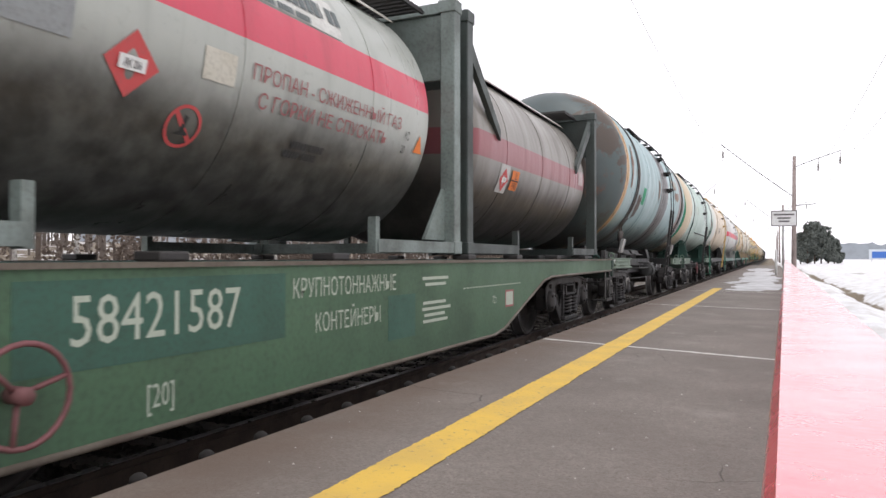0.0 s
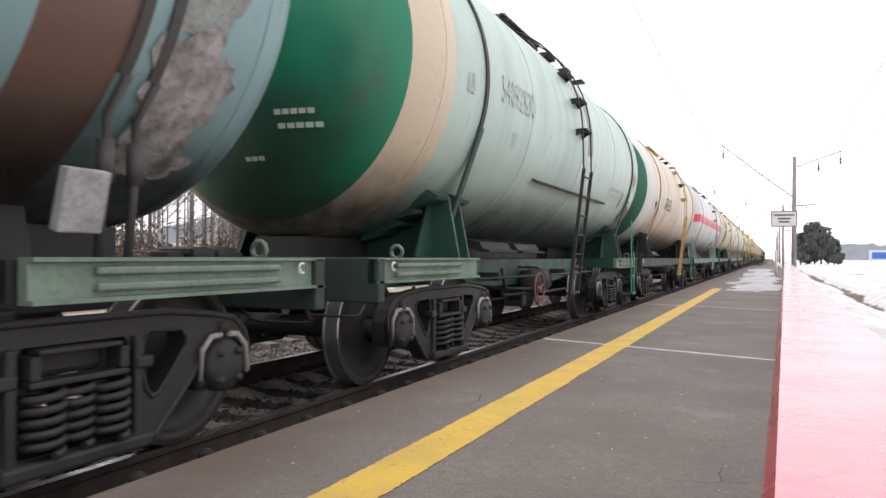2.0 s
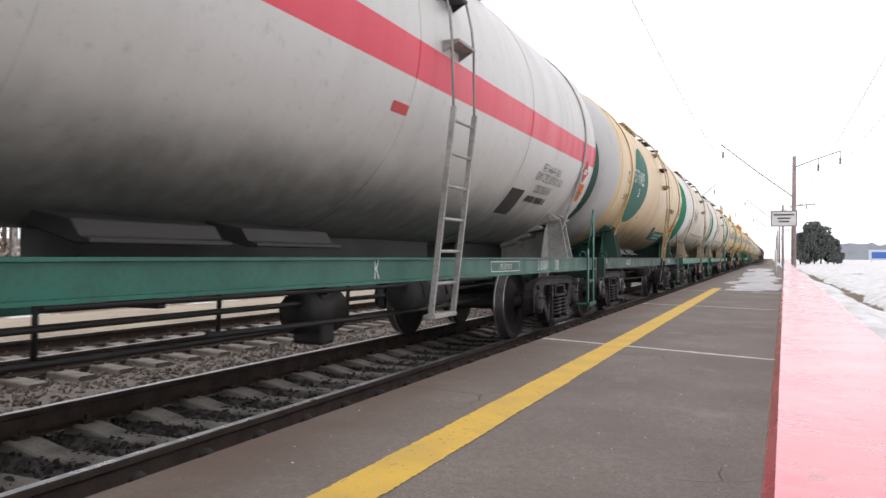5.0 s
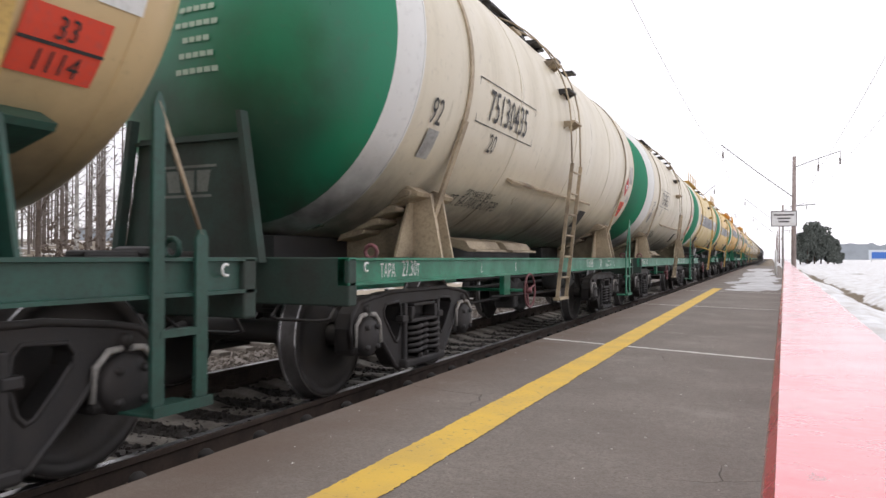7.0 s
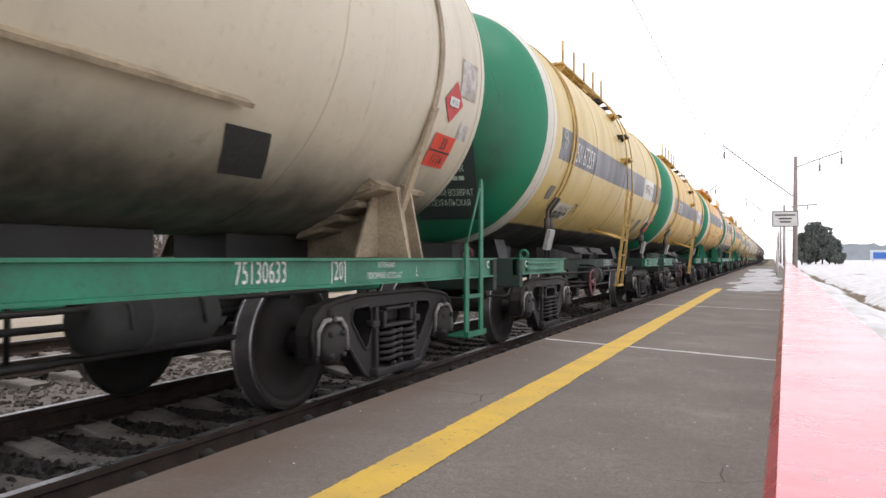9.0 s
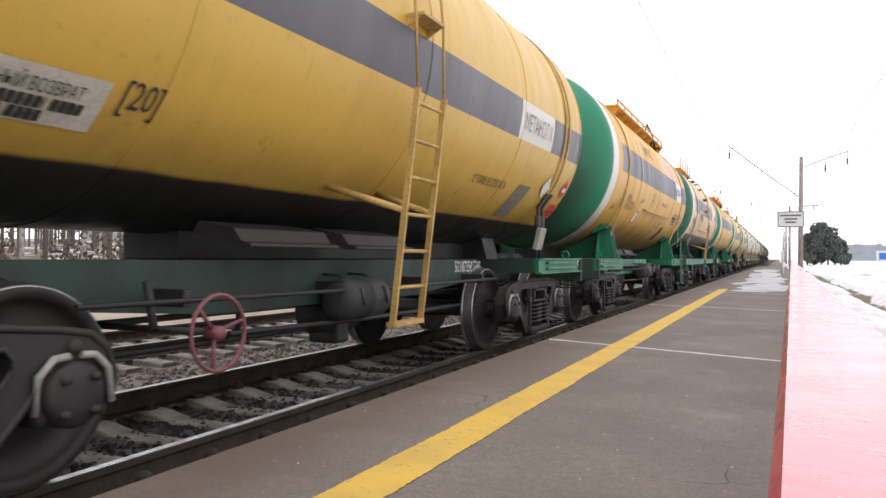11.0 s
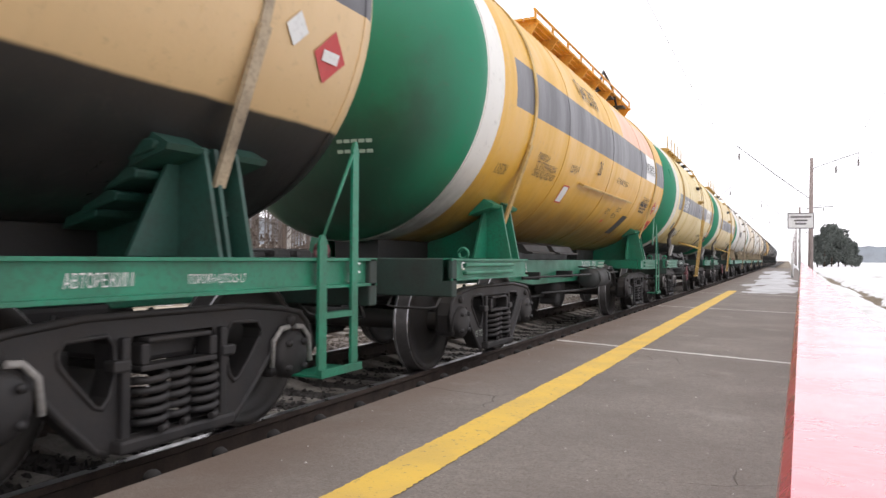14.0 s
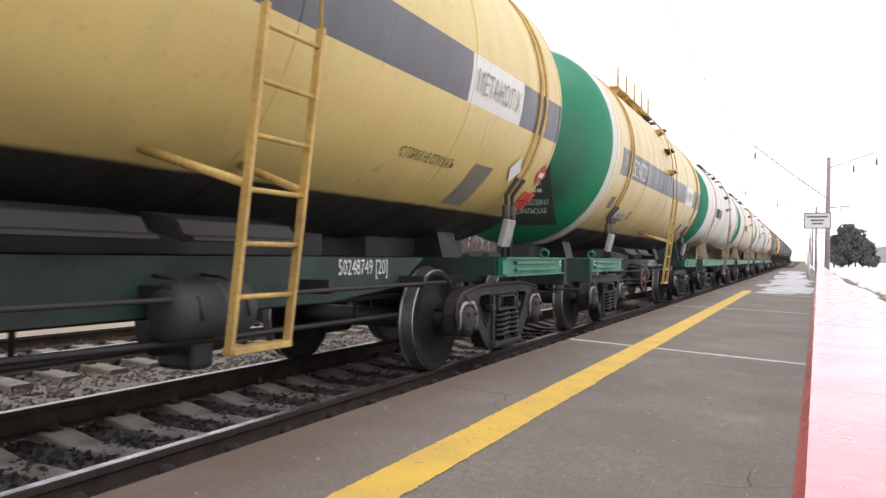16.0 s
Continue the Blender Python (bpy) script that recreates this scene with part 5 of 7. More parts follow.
def dome_field(tank, half, x0, x1, z0, z1, material, label, lift=0.007, dish=DISH):
    """A painted field that follows the dished end."""
    bm = bmesh.new()
    nx, nz = max(2, int((x1 - x0) / 0.08)), max(2, int((z1 - z0) / 0.08))
    grid = []
    for i in range(nx + 1):
        for j in range(nz + 1):
            u, v = x0 + (x1 - x0) * i / nx, z0 + (z1 - z0) * j / nz
            q = math.sqrt(max(0.0, 1 - (u * u + v * v) / TR ** 2))
            grid.append(bm.verts.new((u, -(half - dish) - dish * q - lift, v)))
    for i in range(nx):
        for j in range(nz):
            bm.faces.new([grid[i * (nz + 1) + j], grid[(i + 1) * (nz + 1) + j], grid[(i + 1) * (nz + 1) + j + 1], grid[i * (nz + 1) + j + 1]])
    return part("painted_field", bm, material, tank, label)


def dome_writing(tank, half, body, x, z, height, material, narrow=0.7, dish=DISH):
    bm = flat_writing(bmesh.new(), body, x, z, 0.0, height, narrow)
    for v in bm.verts:
        u, w = v.co.y, v.co.z
        q = math.sqrt(max(0.0, 1 - (u * u + w * w) / TR ** 2))
        v.co = (u, -(half - dish) - dish * q - 0.016, w)
    part("writing", bm, material, tank)


def tank_wagon(mid, label, paintwork, frame_mat, kind, saddle_mat, ladder_mat, walkway_mat, top="bare", steps=True, ladder_at=0.0, strap_mat=None,
               handles=True, wheel_at=None, foot=True, ledge=None, gear=True, rail_mat=None, cradle=False, end_mat=None, length=11.95, piv=3.84, gear_at=0.6, braced=True, flip=False, guard=None, guard_at=0.0, saddle_at=(0.11, 0.17), step_at=0.50, step_wide=0.18, post_mat=None, ladder_low=0.58, ladder_foot=None, th=None, dish=DISH, bogies=(0.0, 0.0), tank=(1.3, 0.42)):
    """A four-axle tank wagon whose middle is at mid when the clip begins."""
    half = length / 2 - 0.5
    w = empty("tank_wagon", label, "tank wagon", "wagons of the freight train")
    w["start"] = mid
    th = th or length / 2 - 0.59
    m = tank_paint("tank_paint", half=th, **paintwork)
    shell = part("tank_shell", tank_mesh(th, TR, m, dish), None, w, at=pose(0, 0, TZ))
    sills(w, half, piv, frame_mat, kind, end_mat)
    for k in (-1, 1):
        bogie(w, k * piv + bogies[0 if k < 0 else 1], handles)
        if cradle:
            low_cradle(w, k * piv, saddle_mat, k)
            strap(w, k * piv + 0.14, strap_mat or ladder_mat, 0.06, -34)
            strap(w, k * piv + 0.31, strap_mat or ladder_mat, 0.06, -34)
        else:
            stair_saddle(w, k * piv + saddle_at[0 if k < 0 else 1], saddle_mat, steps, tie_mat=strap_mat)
            strap(w, k * piv + saddle_at[0 if k < 0 else 1] + 0.01, strap_mat or ladder_mat, 0.07, -20)
    if gear:
        under_gear(w, gear_at, frame_mat, tank)
    if ladder_at is not None:
        ladder(w, ladder_at, ladder_mat, ladder_low, braced=braced, foot_mat=ladder_foot)
    top_gear(w, walkway_mat, top, saddle_mat, 0.9 if ladder_at is None else ladder_at, 3.1 if ladder_at is None else 1.5, 0.8 if ladder_at is None else 0.62)
    if wheel_at is not None:
        handwheel(w, wheel_at, 0.70, wheel_pink, 1.42, frame_mat if kind == "full" else None)
    if foot:
        end_steps(w, half - step_at, rail_mat or frame_mat, True, post_mat, flip, step_wide)
    if frame_mat is green_steel and kind == "full":
        end_bracket(w, -1)
    if ledge:
        bm = bmesh.new()
        a = -math.degrees(math.asin(-ledge[2] / TR))
        around(bm, ledge[0], ledge[1], a - 0.5, a + 0.5, TR - 0.01, TR + 0.08, 1)
        for v in bm.verts:
            v.co.z += TZ
        part("drip_ledge", bm, ladder_mat, w)
    for y in (-th + dish, -th * 0.42, th * 0.02, th * 0.44, th - dish):
        bm = bmesh.new()
        around(bm, y - 0.009, y + 0.009, -100, 260, TR - 0.01, TR + 0.005, 72)
        part("weld_seam", bm, m, shell)
    for y0, y1 in ((-piv - 1.0, 0.35 - piv * 0.77), (0.3 - piv * 0.4, 2.0 if piv < 4 else 2.9), (piv * 0.7, piv + 1.0)):
        bm = bmesh.new()
        box(bm, -0.26, 0.26, y0, y1, 1.062, 1.262, None, 0.01)
        part("tank_bed", bm, black_iron, w)
    # drain valve and heating jacket pieces under the tank
    bm = bmesh.new()
    lathe(bm, [(1.0, 0.0), (1.0, 0.14), (1.25, 0.16), (1.3, 0.12), (1.3, 0.0)], "Z", 16, pose(0, 0.2, 0))
    part("drain_valve", bm, black_iron, w)
    for y0, y1 in ((guard_at - 2.40, guard_at - 1.42), (guard_at - 1.19, guard_at - 0.23)):
        bm = bmesh.new()
        plate(bm, [(0.60, 1.24), (0.96, 1.14), (1.06, 1.14), (1.06, 1.165), (0.98, 1.175), (0.93, 1.26), (0.64, 1.31)], y0, y1, "Y")
        bmesh.ops.bevel(bm, geom=bm.edges[:], offset=0.006, segments=1, affect="EDGES")
        part("guard_sheet", bm, guard or black_iron, w)
    WAGONS.append(w)
    return w, shell



# ---- wagon by wagon ----
def write(s, rows, m=None):
    """Painted lines on the tank: (text, y, angle, height, narrowness)."""
    for row in rows:
        tank_writing(s, TR, [row], m or black_paint)


def blue_wagon():
    w, s = tank_wagon(18.46, "rust-stained pale blue tank wagon with a black middle band",
                      dict(base=(0.24, 0.38, 0.39), rust=0.65, grime_shade=0.6, cap=(0.075, 0.10, 0.10), capat=4.86, ring=(0.50, 0.30, 0.13), ringat=4.62, patches=((0.075, 0.05, 0.035),),
                           spans=((-2, 2, -0.30, 0.95, (0.035, 0.03, 0.03)), (-2, 2, -3.7, -3.35, (0.13, 0.08, 0.06)), (-2, 2, 3.5, 3.95, (0.15, 0.09, 0.07)))),
                      grime_frame, "ends", grime_frame, black_iron, black_iron, ladder_at=0.8, foot=False, cradle=True, strap_mat=black_strap, braced=False, end_mat=faded_green, th=5.52)
    rusty = weathered("scraped_rusty_patch", (0.33, 0.25, 0.21), (0.13, 0.07, 0.05), 0.8, 0.8, 0, 5.0)
    pale = weathered("scraped_pale_patch", (0.40, 0.38, 0.365), (0.07, 0.055, 0.055), 1.0, 0.7, 0, 5.0, 18.0, 0.02)
    ragged(s, "scraped_patch", 2.75, 0, 0.62, 0.15, rusty, "bare rusty patch where the paint has peeled", 1.0)
    ragged(s, "scraped_patch", 2.35, 9, 0.35, 0.10, rusty, "bare rusty patch where the paint has peeled", 2.0)
    ragged(s, "scraped_patch", 4.36, -35, 0.34, 0.44, pale, "pale crumpled patch of torn cladding", 3.0, 0.006)
    ragged(s, "scraped_patch", 4.40, -50, 0.30, 0.20, pale, "pale crumpled patch of torn cladding", 4.0, 0.004)
    ragged(s, "scraped_patch", 4.34, -14, 0.30, 0.42, weathered("grey_panel_patch", (0.30, 0.33, 0.31), (0.16, 0.10, 0.08), 0.7, 0.7, 0, 7.0), "grey patch of bare primer", 5.0, 0.003)
    ragged(s, "rust_stain", -4.28, 4, 0.16, 0.50, rusty, "rust stain on the end seam", 6.0)
    ragged(s, "rust_stain", -0.62, -2, 0.14, 0.34, rusty, "rust stain beside the black band", 7.0)
    ragged(s, "rust_stain", -3.1, -24, 0.30, 0.30, weathered("dark_rust_stain", (0.10, 0.065, 0.05), (0.18, 0.2, 0.2), 0.6, 0.75, 0, 4.0), "dark rust stain on a patched seam", 8.0)
    patch(s, "painted_mark", TR, -2.68, -14.6, 0.16, 0.18, paint("green_stencil", (0.02, 0.30, 0.14)), "green painted square")
    write(s, [("#" * 8, 2.3, 12, 0.2, 0.7)], paint("faded_stencil", (0.42, 0.36, 0.3)))


def teal_wagon():
    w, s = tank_wagon(30.1, "faded grey-green tank wagon with a green end and a beige ring",
                      dict(base=(0.43, 0.56, 0.49), cap=GREEN, capat=4.96, ring=(0.62, 0.52, 0.38), ringat=4.42, rust=0.3, grime_shade=0.36,
                           spans=((-0.35, 2, 0.12, 0.30, (0.30, 0.37, 0.33)), (-0.2, 2, 0.40, 0.72, (0.13, 0.14, 0.135)))),
                      dark_green, "ends", dark_green, black_iron, black_iron, ladder_at=-0.17, wheel_at=-1.67, braced=False, rail_mat=green_steel, ledge=(-1.7, 2.16, -0.75), end_mat=faded_green, flip=True, step_wide=0.14, step_at=0.56, bogies=(0.03, -0.18), tank=(-0.28, 0.3))
    pale = paint("faded_white_stencil", (0.50, 0.54, 0.48))
    write(s, [("54092830", -2.75, 0, 0.27, 0.72), ("68", -4.08, -4.7, 0.2, 0.7), ("20", -2.75, -17, 0.17, 0.7), ("#" * 26, 3.0, -19, 0.06, 0.7), ("#" * 26, 3.0, -23, 0.06, 0.7)], pale)
    end_writing(s, TH, [(0.50, -0.55, 0.18, 0.06), (0.54, -0.66, 0.20, 0.06), (0.08, -0.90, 0.10, 0.05)], pale)
    patch(s, "hazard_sign", TR, 4.3, -7, 0.17, 0.17, weathered("worn_red_sign", (0.4, 0.2, 0.16), (0.5, 0.45, 0.4), 0.8, 0.7, 0, 12.0), "worn red diamond hazard sign", 0.003, True)
    patch(s, "hazard_sign", TR, 4.3, -20.8, 0.17, 0.17, white_paint, "black and white diamond hazard sign", 0.003, True)
    ragged(s, "scraped_patch", 4.3, -37, 0.34, 0.46, weathered("oily_dark_patch", (0.07, 0.06, 0.06), (0.42, 0.38, 0.35), 0.6, 0.7, 0, 7.0), "dark oily patch with peeled paint", 9.0)
    ragged(s, "scraped_patch", 3.52, -24, 0.14, 0.18, weathered("peeled_sign", (0.45, 0.43, 0.40), (0.07, 0.07, 0.06), 0.9, 0.7, 0, 14.0), "remains of a peeled sign", 10.0)


def sand_wagon():
    w, s = tank_wagon(41.75, "sand-coloured tank wagon with a dark green end on a black frame",
                      dict(base=(0.62, 0.51, 0.37), cap=(0.01, 0.115, 0.06), capat=4.93, ring=(0.66, 0.66, 0.62), ringat=4.55, rust=0.1, grime_shade=0.35),
                      grime_frame, "full", grime_frame, yellow_steel, yellow_steel, ladder_at=0.72, strap_mat=beige_steel, braced=False, rail_mat=green_steel, end_mat=grime_frame)
    write(s, [("50742253", -2.1, -11.6, 0.30, 0.7), ("7", -2.1, -24, 0.18, 0.7)])
    patch(s, "painted_mark", TR, -4.1, -16, 0.14, 0.12, black_paint, "small black round emblem", 0.0, True)


def gas_wagon():
    w, s = tank_wagon(54.94, "light grey gas tank wagon with red stripe, green frame",
                      dict(base=(0.60, 0.60, 0.575), stripe=(-0.33, -0.04, (0.68, 0.05, 0.09), -9, 9), rust=0.0, grime_shade=0.18, rough=0.33),
                      teal_green, "full", grey_steel, grey_steel, grey_steel, ladder_at=0.70, handles=False, braced=False, length=14.9, piv=5.3)
    write(s, [("РЕГ N 46-4-4-12814", 4.16, -22.5, 0.10, 0.62), ("СРОК СЛЕД. ВОГИ 27.10.20", 4.2, -27, 0.10, 0.62), ("СОБСТВЕННИК", 4.13, -33, 0.10, 0.62), ("#" * 13, 4.1, -38.7, 0.09, 0.62)])
    rhomb(s, TR, 3.33, -42.4, 0.23, 0.19, -0.02, black_paint, "black inspection rectangle")
    hazard(s, TR, 5.72, -16.7, 0.17, "АК206")
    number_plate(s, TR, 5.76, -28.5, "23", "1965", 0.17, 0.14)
    patch(s, "painted_mark", TR, 0.0, -22, 0.12, 0.04, red_paint, "small red painted arrow")
    for body, y, h in (("51810691", 4.02, 0.13), ("[20]", 4.66, 0.13), ("К", -0.2, 0.14)):
        part("writing", flat_writing(bmesh.new(), body, y, 0.92, SIDE - 0.03, h, 0.62), white_paint, w)
    frame_box(w, 2.62, 0.925, 0.46, 0.11, "3 REV 1230 10.11.15")


def frame_box(w, y, z, half, high, body):
    """A stencilled box with a line of writing on the side sill."""
    bm = bmesh.new()
    x = SIDE - 0.0302
    for a, b, c, d in ((-half, half, 0, 0.008), (-half, half, high - 0.008, high), (-half, -half + 0.008, 0, high), (half - 0.008, half, 0, high)):
        vs = [bm.verts.new((x, y + u, z + v)) for u, v in ((a, c), (b, c), (b, d), (a, d))]
        bm.faces.new(vs)
    part("stencil_box", bm, white_paint, w)
    part("writing", flat_writing(bmesh.new(), body, y, z + 0.025, x + 0.0004, high - 0.05, 0.55), white_paint, w)


def leaf_wagon():
    tan = (0.64, 0.48, 0.26)
    tan_ladder = weathered("tan_ladder_paint", (0.50, 0.38, 0.20), (0.16, 0.12, 0.08), 0.6, 0.6)
    w, s = tank_wagon(67.94, "tan tank wagon with dark green end and leaf emblem",
                      dict(base=tan, cap=(0.012, 0.09, 0.06), capat=5.10, ring=(0.50, 0.50, 0.49), ringat=4.76, rust=0.06, grime_shade=0.14),
                      dark_green, "full", dark_green, tan_ladder, tan_ladder, ladder_at=0.67, ladder_low=0.42, ladder_foot=black_iron, rail_mat=dark_green, braced=False, strap_mat=yellow_steel, flip=True, step_wide=0.14, step_at=0.58, post_mat=beige_steel)
    leafy = paint("leaf_green_paint", (0.02, 0.14, 0.10))
    bm = bmesh.new()
    ring = []
    for i in range(40):
        a = i * math.tau / 40
        u = 0.86 * math.cos(a) + 0.10 * math.sin(a)
        v = 0.72 * math.sin(a) * (1.0 if math.sin(a) < 0 else 1.25)
        ring.append((u + 0.15 * v, v))
    # fan of curved strips
    for i in range(40):
        p, q = ring[i], ring[(i + 1) % 40]
        for k in range(4):
            f0, f1 = k / 4, (k + 1) / 4
            on_tank(bm, TR + 0.0, -2.65, -12, [[(p[0] * f0, p[1] * f0), (p[0] * f1, p[1] * f1), (q[0] * f1, q[1] * f1), (q[0] * f0, q[1] * f0)]] if k else [[(0, 0), (p[0] * f1, p[1] * f1), (q[0] * f1, q[1] * f1)]])
    on_tank(bm, TR, -1.75, -42, [[(-0.05, 0.28), (0.0, 0.28), (0.26, -0.22), (0.20, -0.24)]])
    bmesh.ops.remove_doubles(bm, verts=bm.verts, dist=0.0005)
    part("leaf_emblem", bm, leafy, s, "large dark green leaf emblem")
    write(s, [("51719425", -2.83, -2.8, 0.27, 0.75)], white_paint)
    tank_writing(s, TR + 0.003, [("20", -2.75, -14, 0.17, 0.75)], white_paint)
    write(s, [("72", -4.0, -6.7, 0.22, 0.75), ("L55AN", -3.99, -20.4, 0.12, 0.7), ("#" * 14, 2.62, -16.6, 0.11, 0.62)])
    end_writing(s, TH, [(0.66, -0.60, 0.16, 0.06), (0.66, -0.71, 0.24, 0.06), (0.64, -0.82, 0.18, 0.06)], paint("pale_green_stencil", (0.40, 0.52, 0.42)))
    patch(s, "stencil_panel", TR, 2.7, -46.5, 0.92, 0.16, leafy, "green panel with stencilled lines")
    tank_writing(s, TR + 0.003, [("#" * 34, 2.7, -44.5, 0.06, 0.6), ("#" * 30, 2.7, -48.5, 0.06, 0.6)], paint("pale_green_stencil", (0.40, 0.52, 0.42)))
    rhomb(s, TR, 1.5, -44, 0.20, 0.19, -0.2, black_paint, "black inspection rectangle")
    hazard(s, TR, 4.42, -13.5, 0.17)
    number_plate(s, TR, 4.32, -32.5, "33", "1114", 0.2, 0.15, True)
    patch(s, "paper_label", TR, 4.45, 0, 0.2, 0.09, white_paint, "white paper label")
    patch(s, "paper_label", TR, 4.52, -21, 0.12, 0.08, white_paint, "white paper label")
    for body, y, h in (("ТАРА", -3.2, 0.09), ("26.57", -2.92, 0.11), ("51719425 (20)", 3.1, 0.11)):
        part("writing", flat_writing(bmesh.new(), body, y, 0.935, SIDE - 0.0302, h, 0.62), white_paint, w)


def cream_wagon(mid, number, home=-2.5):
    w, s = tank_wagon(mid, "cream tank wagon with a bright green end on a green frame",
                      dict(base=(0.62, 0.56, 0.43), cap=GREEN, capat=4.90, ring=(0.68, 0.68, 0.66), ringat=4.62, rust=0.03, grime_shade=0.3),
                      green_steel, "full", beige_steel, beige_steel, black_iron, ladder_at=-0.38, ladder_low=0.53, wheel_at=-1.64, bogies=(-0.13, -0.2), braced=False, ledge=(-2.08, 1.65, -0.82), guard=beige_steel, saddle_at=(0.13, -0.10), step_at=0.66)
    write(s, [(number, -2.62, -8.6, 0.30, 0.68), ("20", -2.92, -21.5, 0.19, 0.7), ("92", -4.26, -18.5, 0.22, 0.7), ("СРОЧНЫЙ ВОЗВРАТ", home, -42, 0.08, 0.68), ("СТ. БАЛАКОВО ПРВ", home, -46.5, 0.13, 0.74)])
    bm = bmesh.new()
    for u0, u1, v0, v1 in ((-0.85, 0.85, -0.21, -0.2), (-0.85, 0.85, 0.2, 0.21), (-0.85, -0.84, -0.2, 0.2), (0.84, 0.85, -0.2, 0.2)):
        on_tank(bm, TR, -2.62, -8.6, [[(u0, v0), (u1, v0), (u1, v1), (u0, v1)]])
    part("stencil_box", bm, black_paint, s)
    patch(s, "data_plate", TR, -4.22, -29, 0.10, 0.13, grey_steel, "small grey data plate", 0.01)
    rhomb(s, TR, 1.9, -44.5, 0.2, 0.17, -0.1, black_paint, "black inspection rectangle")
    hazard(s, TR, 4.10, -13.9, 0.18, "АК 314")
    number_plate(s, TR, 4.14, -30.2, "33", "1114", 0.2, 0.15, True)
    peel = weathered("peeling_label", (0.6, 0.58, 0.55), (0.25, 0.2, 0.16), 0.8, 0.8, 0, 9.0)
    patch(s, "paper_label", TR, 4.36, -5, 0.17, 0.16, peel, "peeling paper label")
    patch(s, "paper_label", TR, 4.44, -22, 0.10, 0.07, peel, "peeling paper label")
    for body, y, h in (("ТАРА", -4.88, 0.10), ("27.30т", -4.5, 0.13), (number, 1.75, 0.13), ("[20]", 2.54, 0.13), ("L", -2.95, 0.09), ("L", 3.70, 0.08), ("К", -1.9, 0.09)):
        part("writing", flat_writing(bmesh.new(), body, y, 0.93, SIDE - 0.0302, h, 0.62), white_paint, w)
    for body, y, z, h in (("АВТОРЕЖИМ", 3.19, 1.005, 0.04), ("ПОРОЖНИЙ-4,5ТС/LS-1,7", 3.17, 0.925, 0.045)):
        part("writing", flat_writing(bmesh.new(), body, y, z, SIDE - 0.0302, h, 0.7), white_paint, w)
    end_writing(s, TH, [(-0.06, 0.32 - 0.12 * k, 0.14 + 0.04 * (k % 3), 0.06) for k in range(6)], paint("pale_green_stencil", (0.40, 0.52, 0.42)))
    end_writing(s, TH, [(0.1, -0.95, 0.12, 0.05), (0.1, -1.03, 0.12, 0.05)], faded_white)


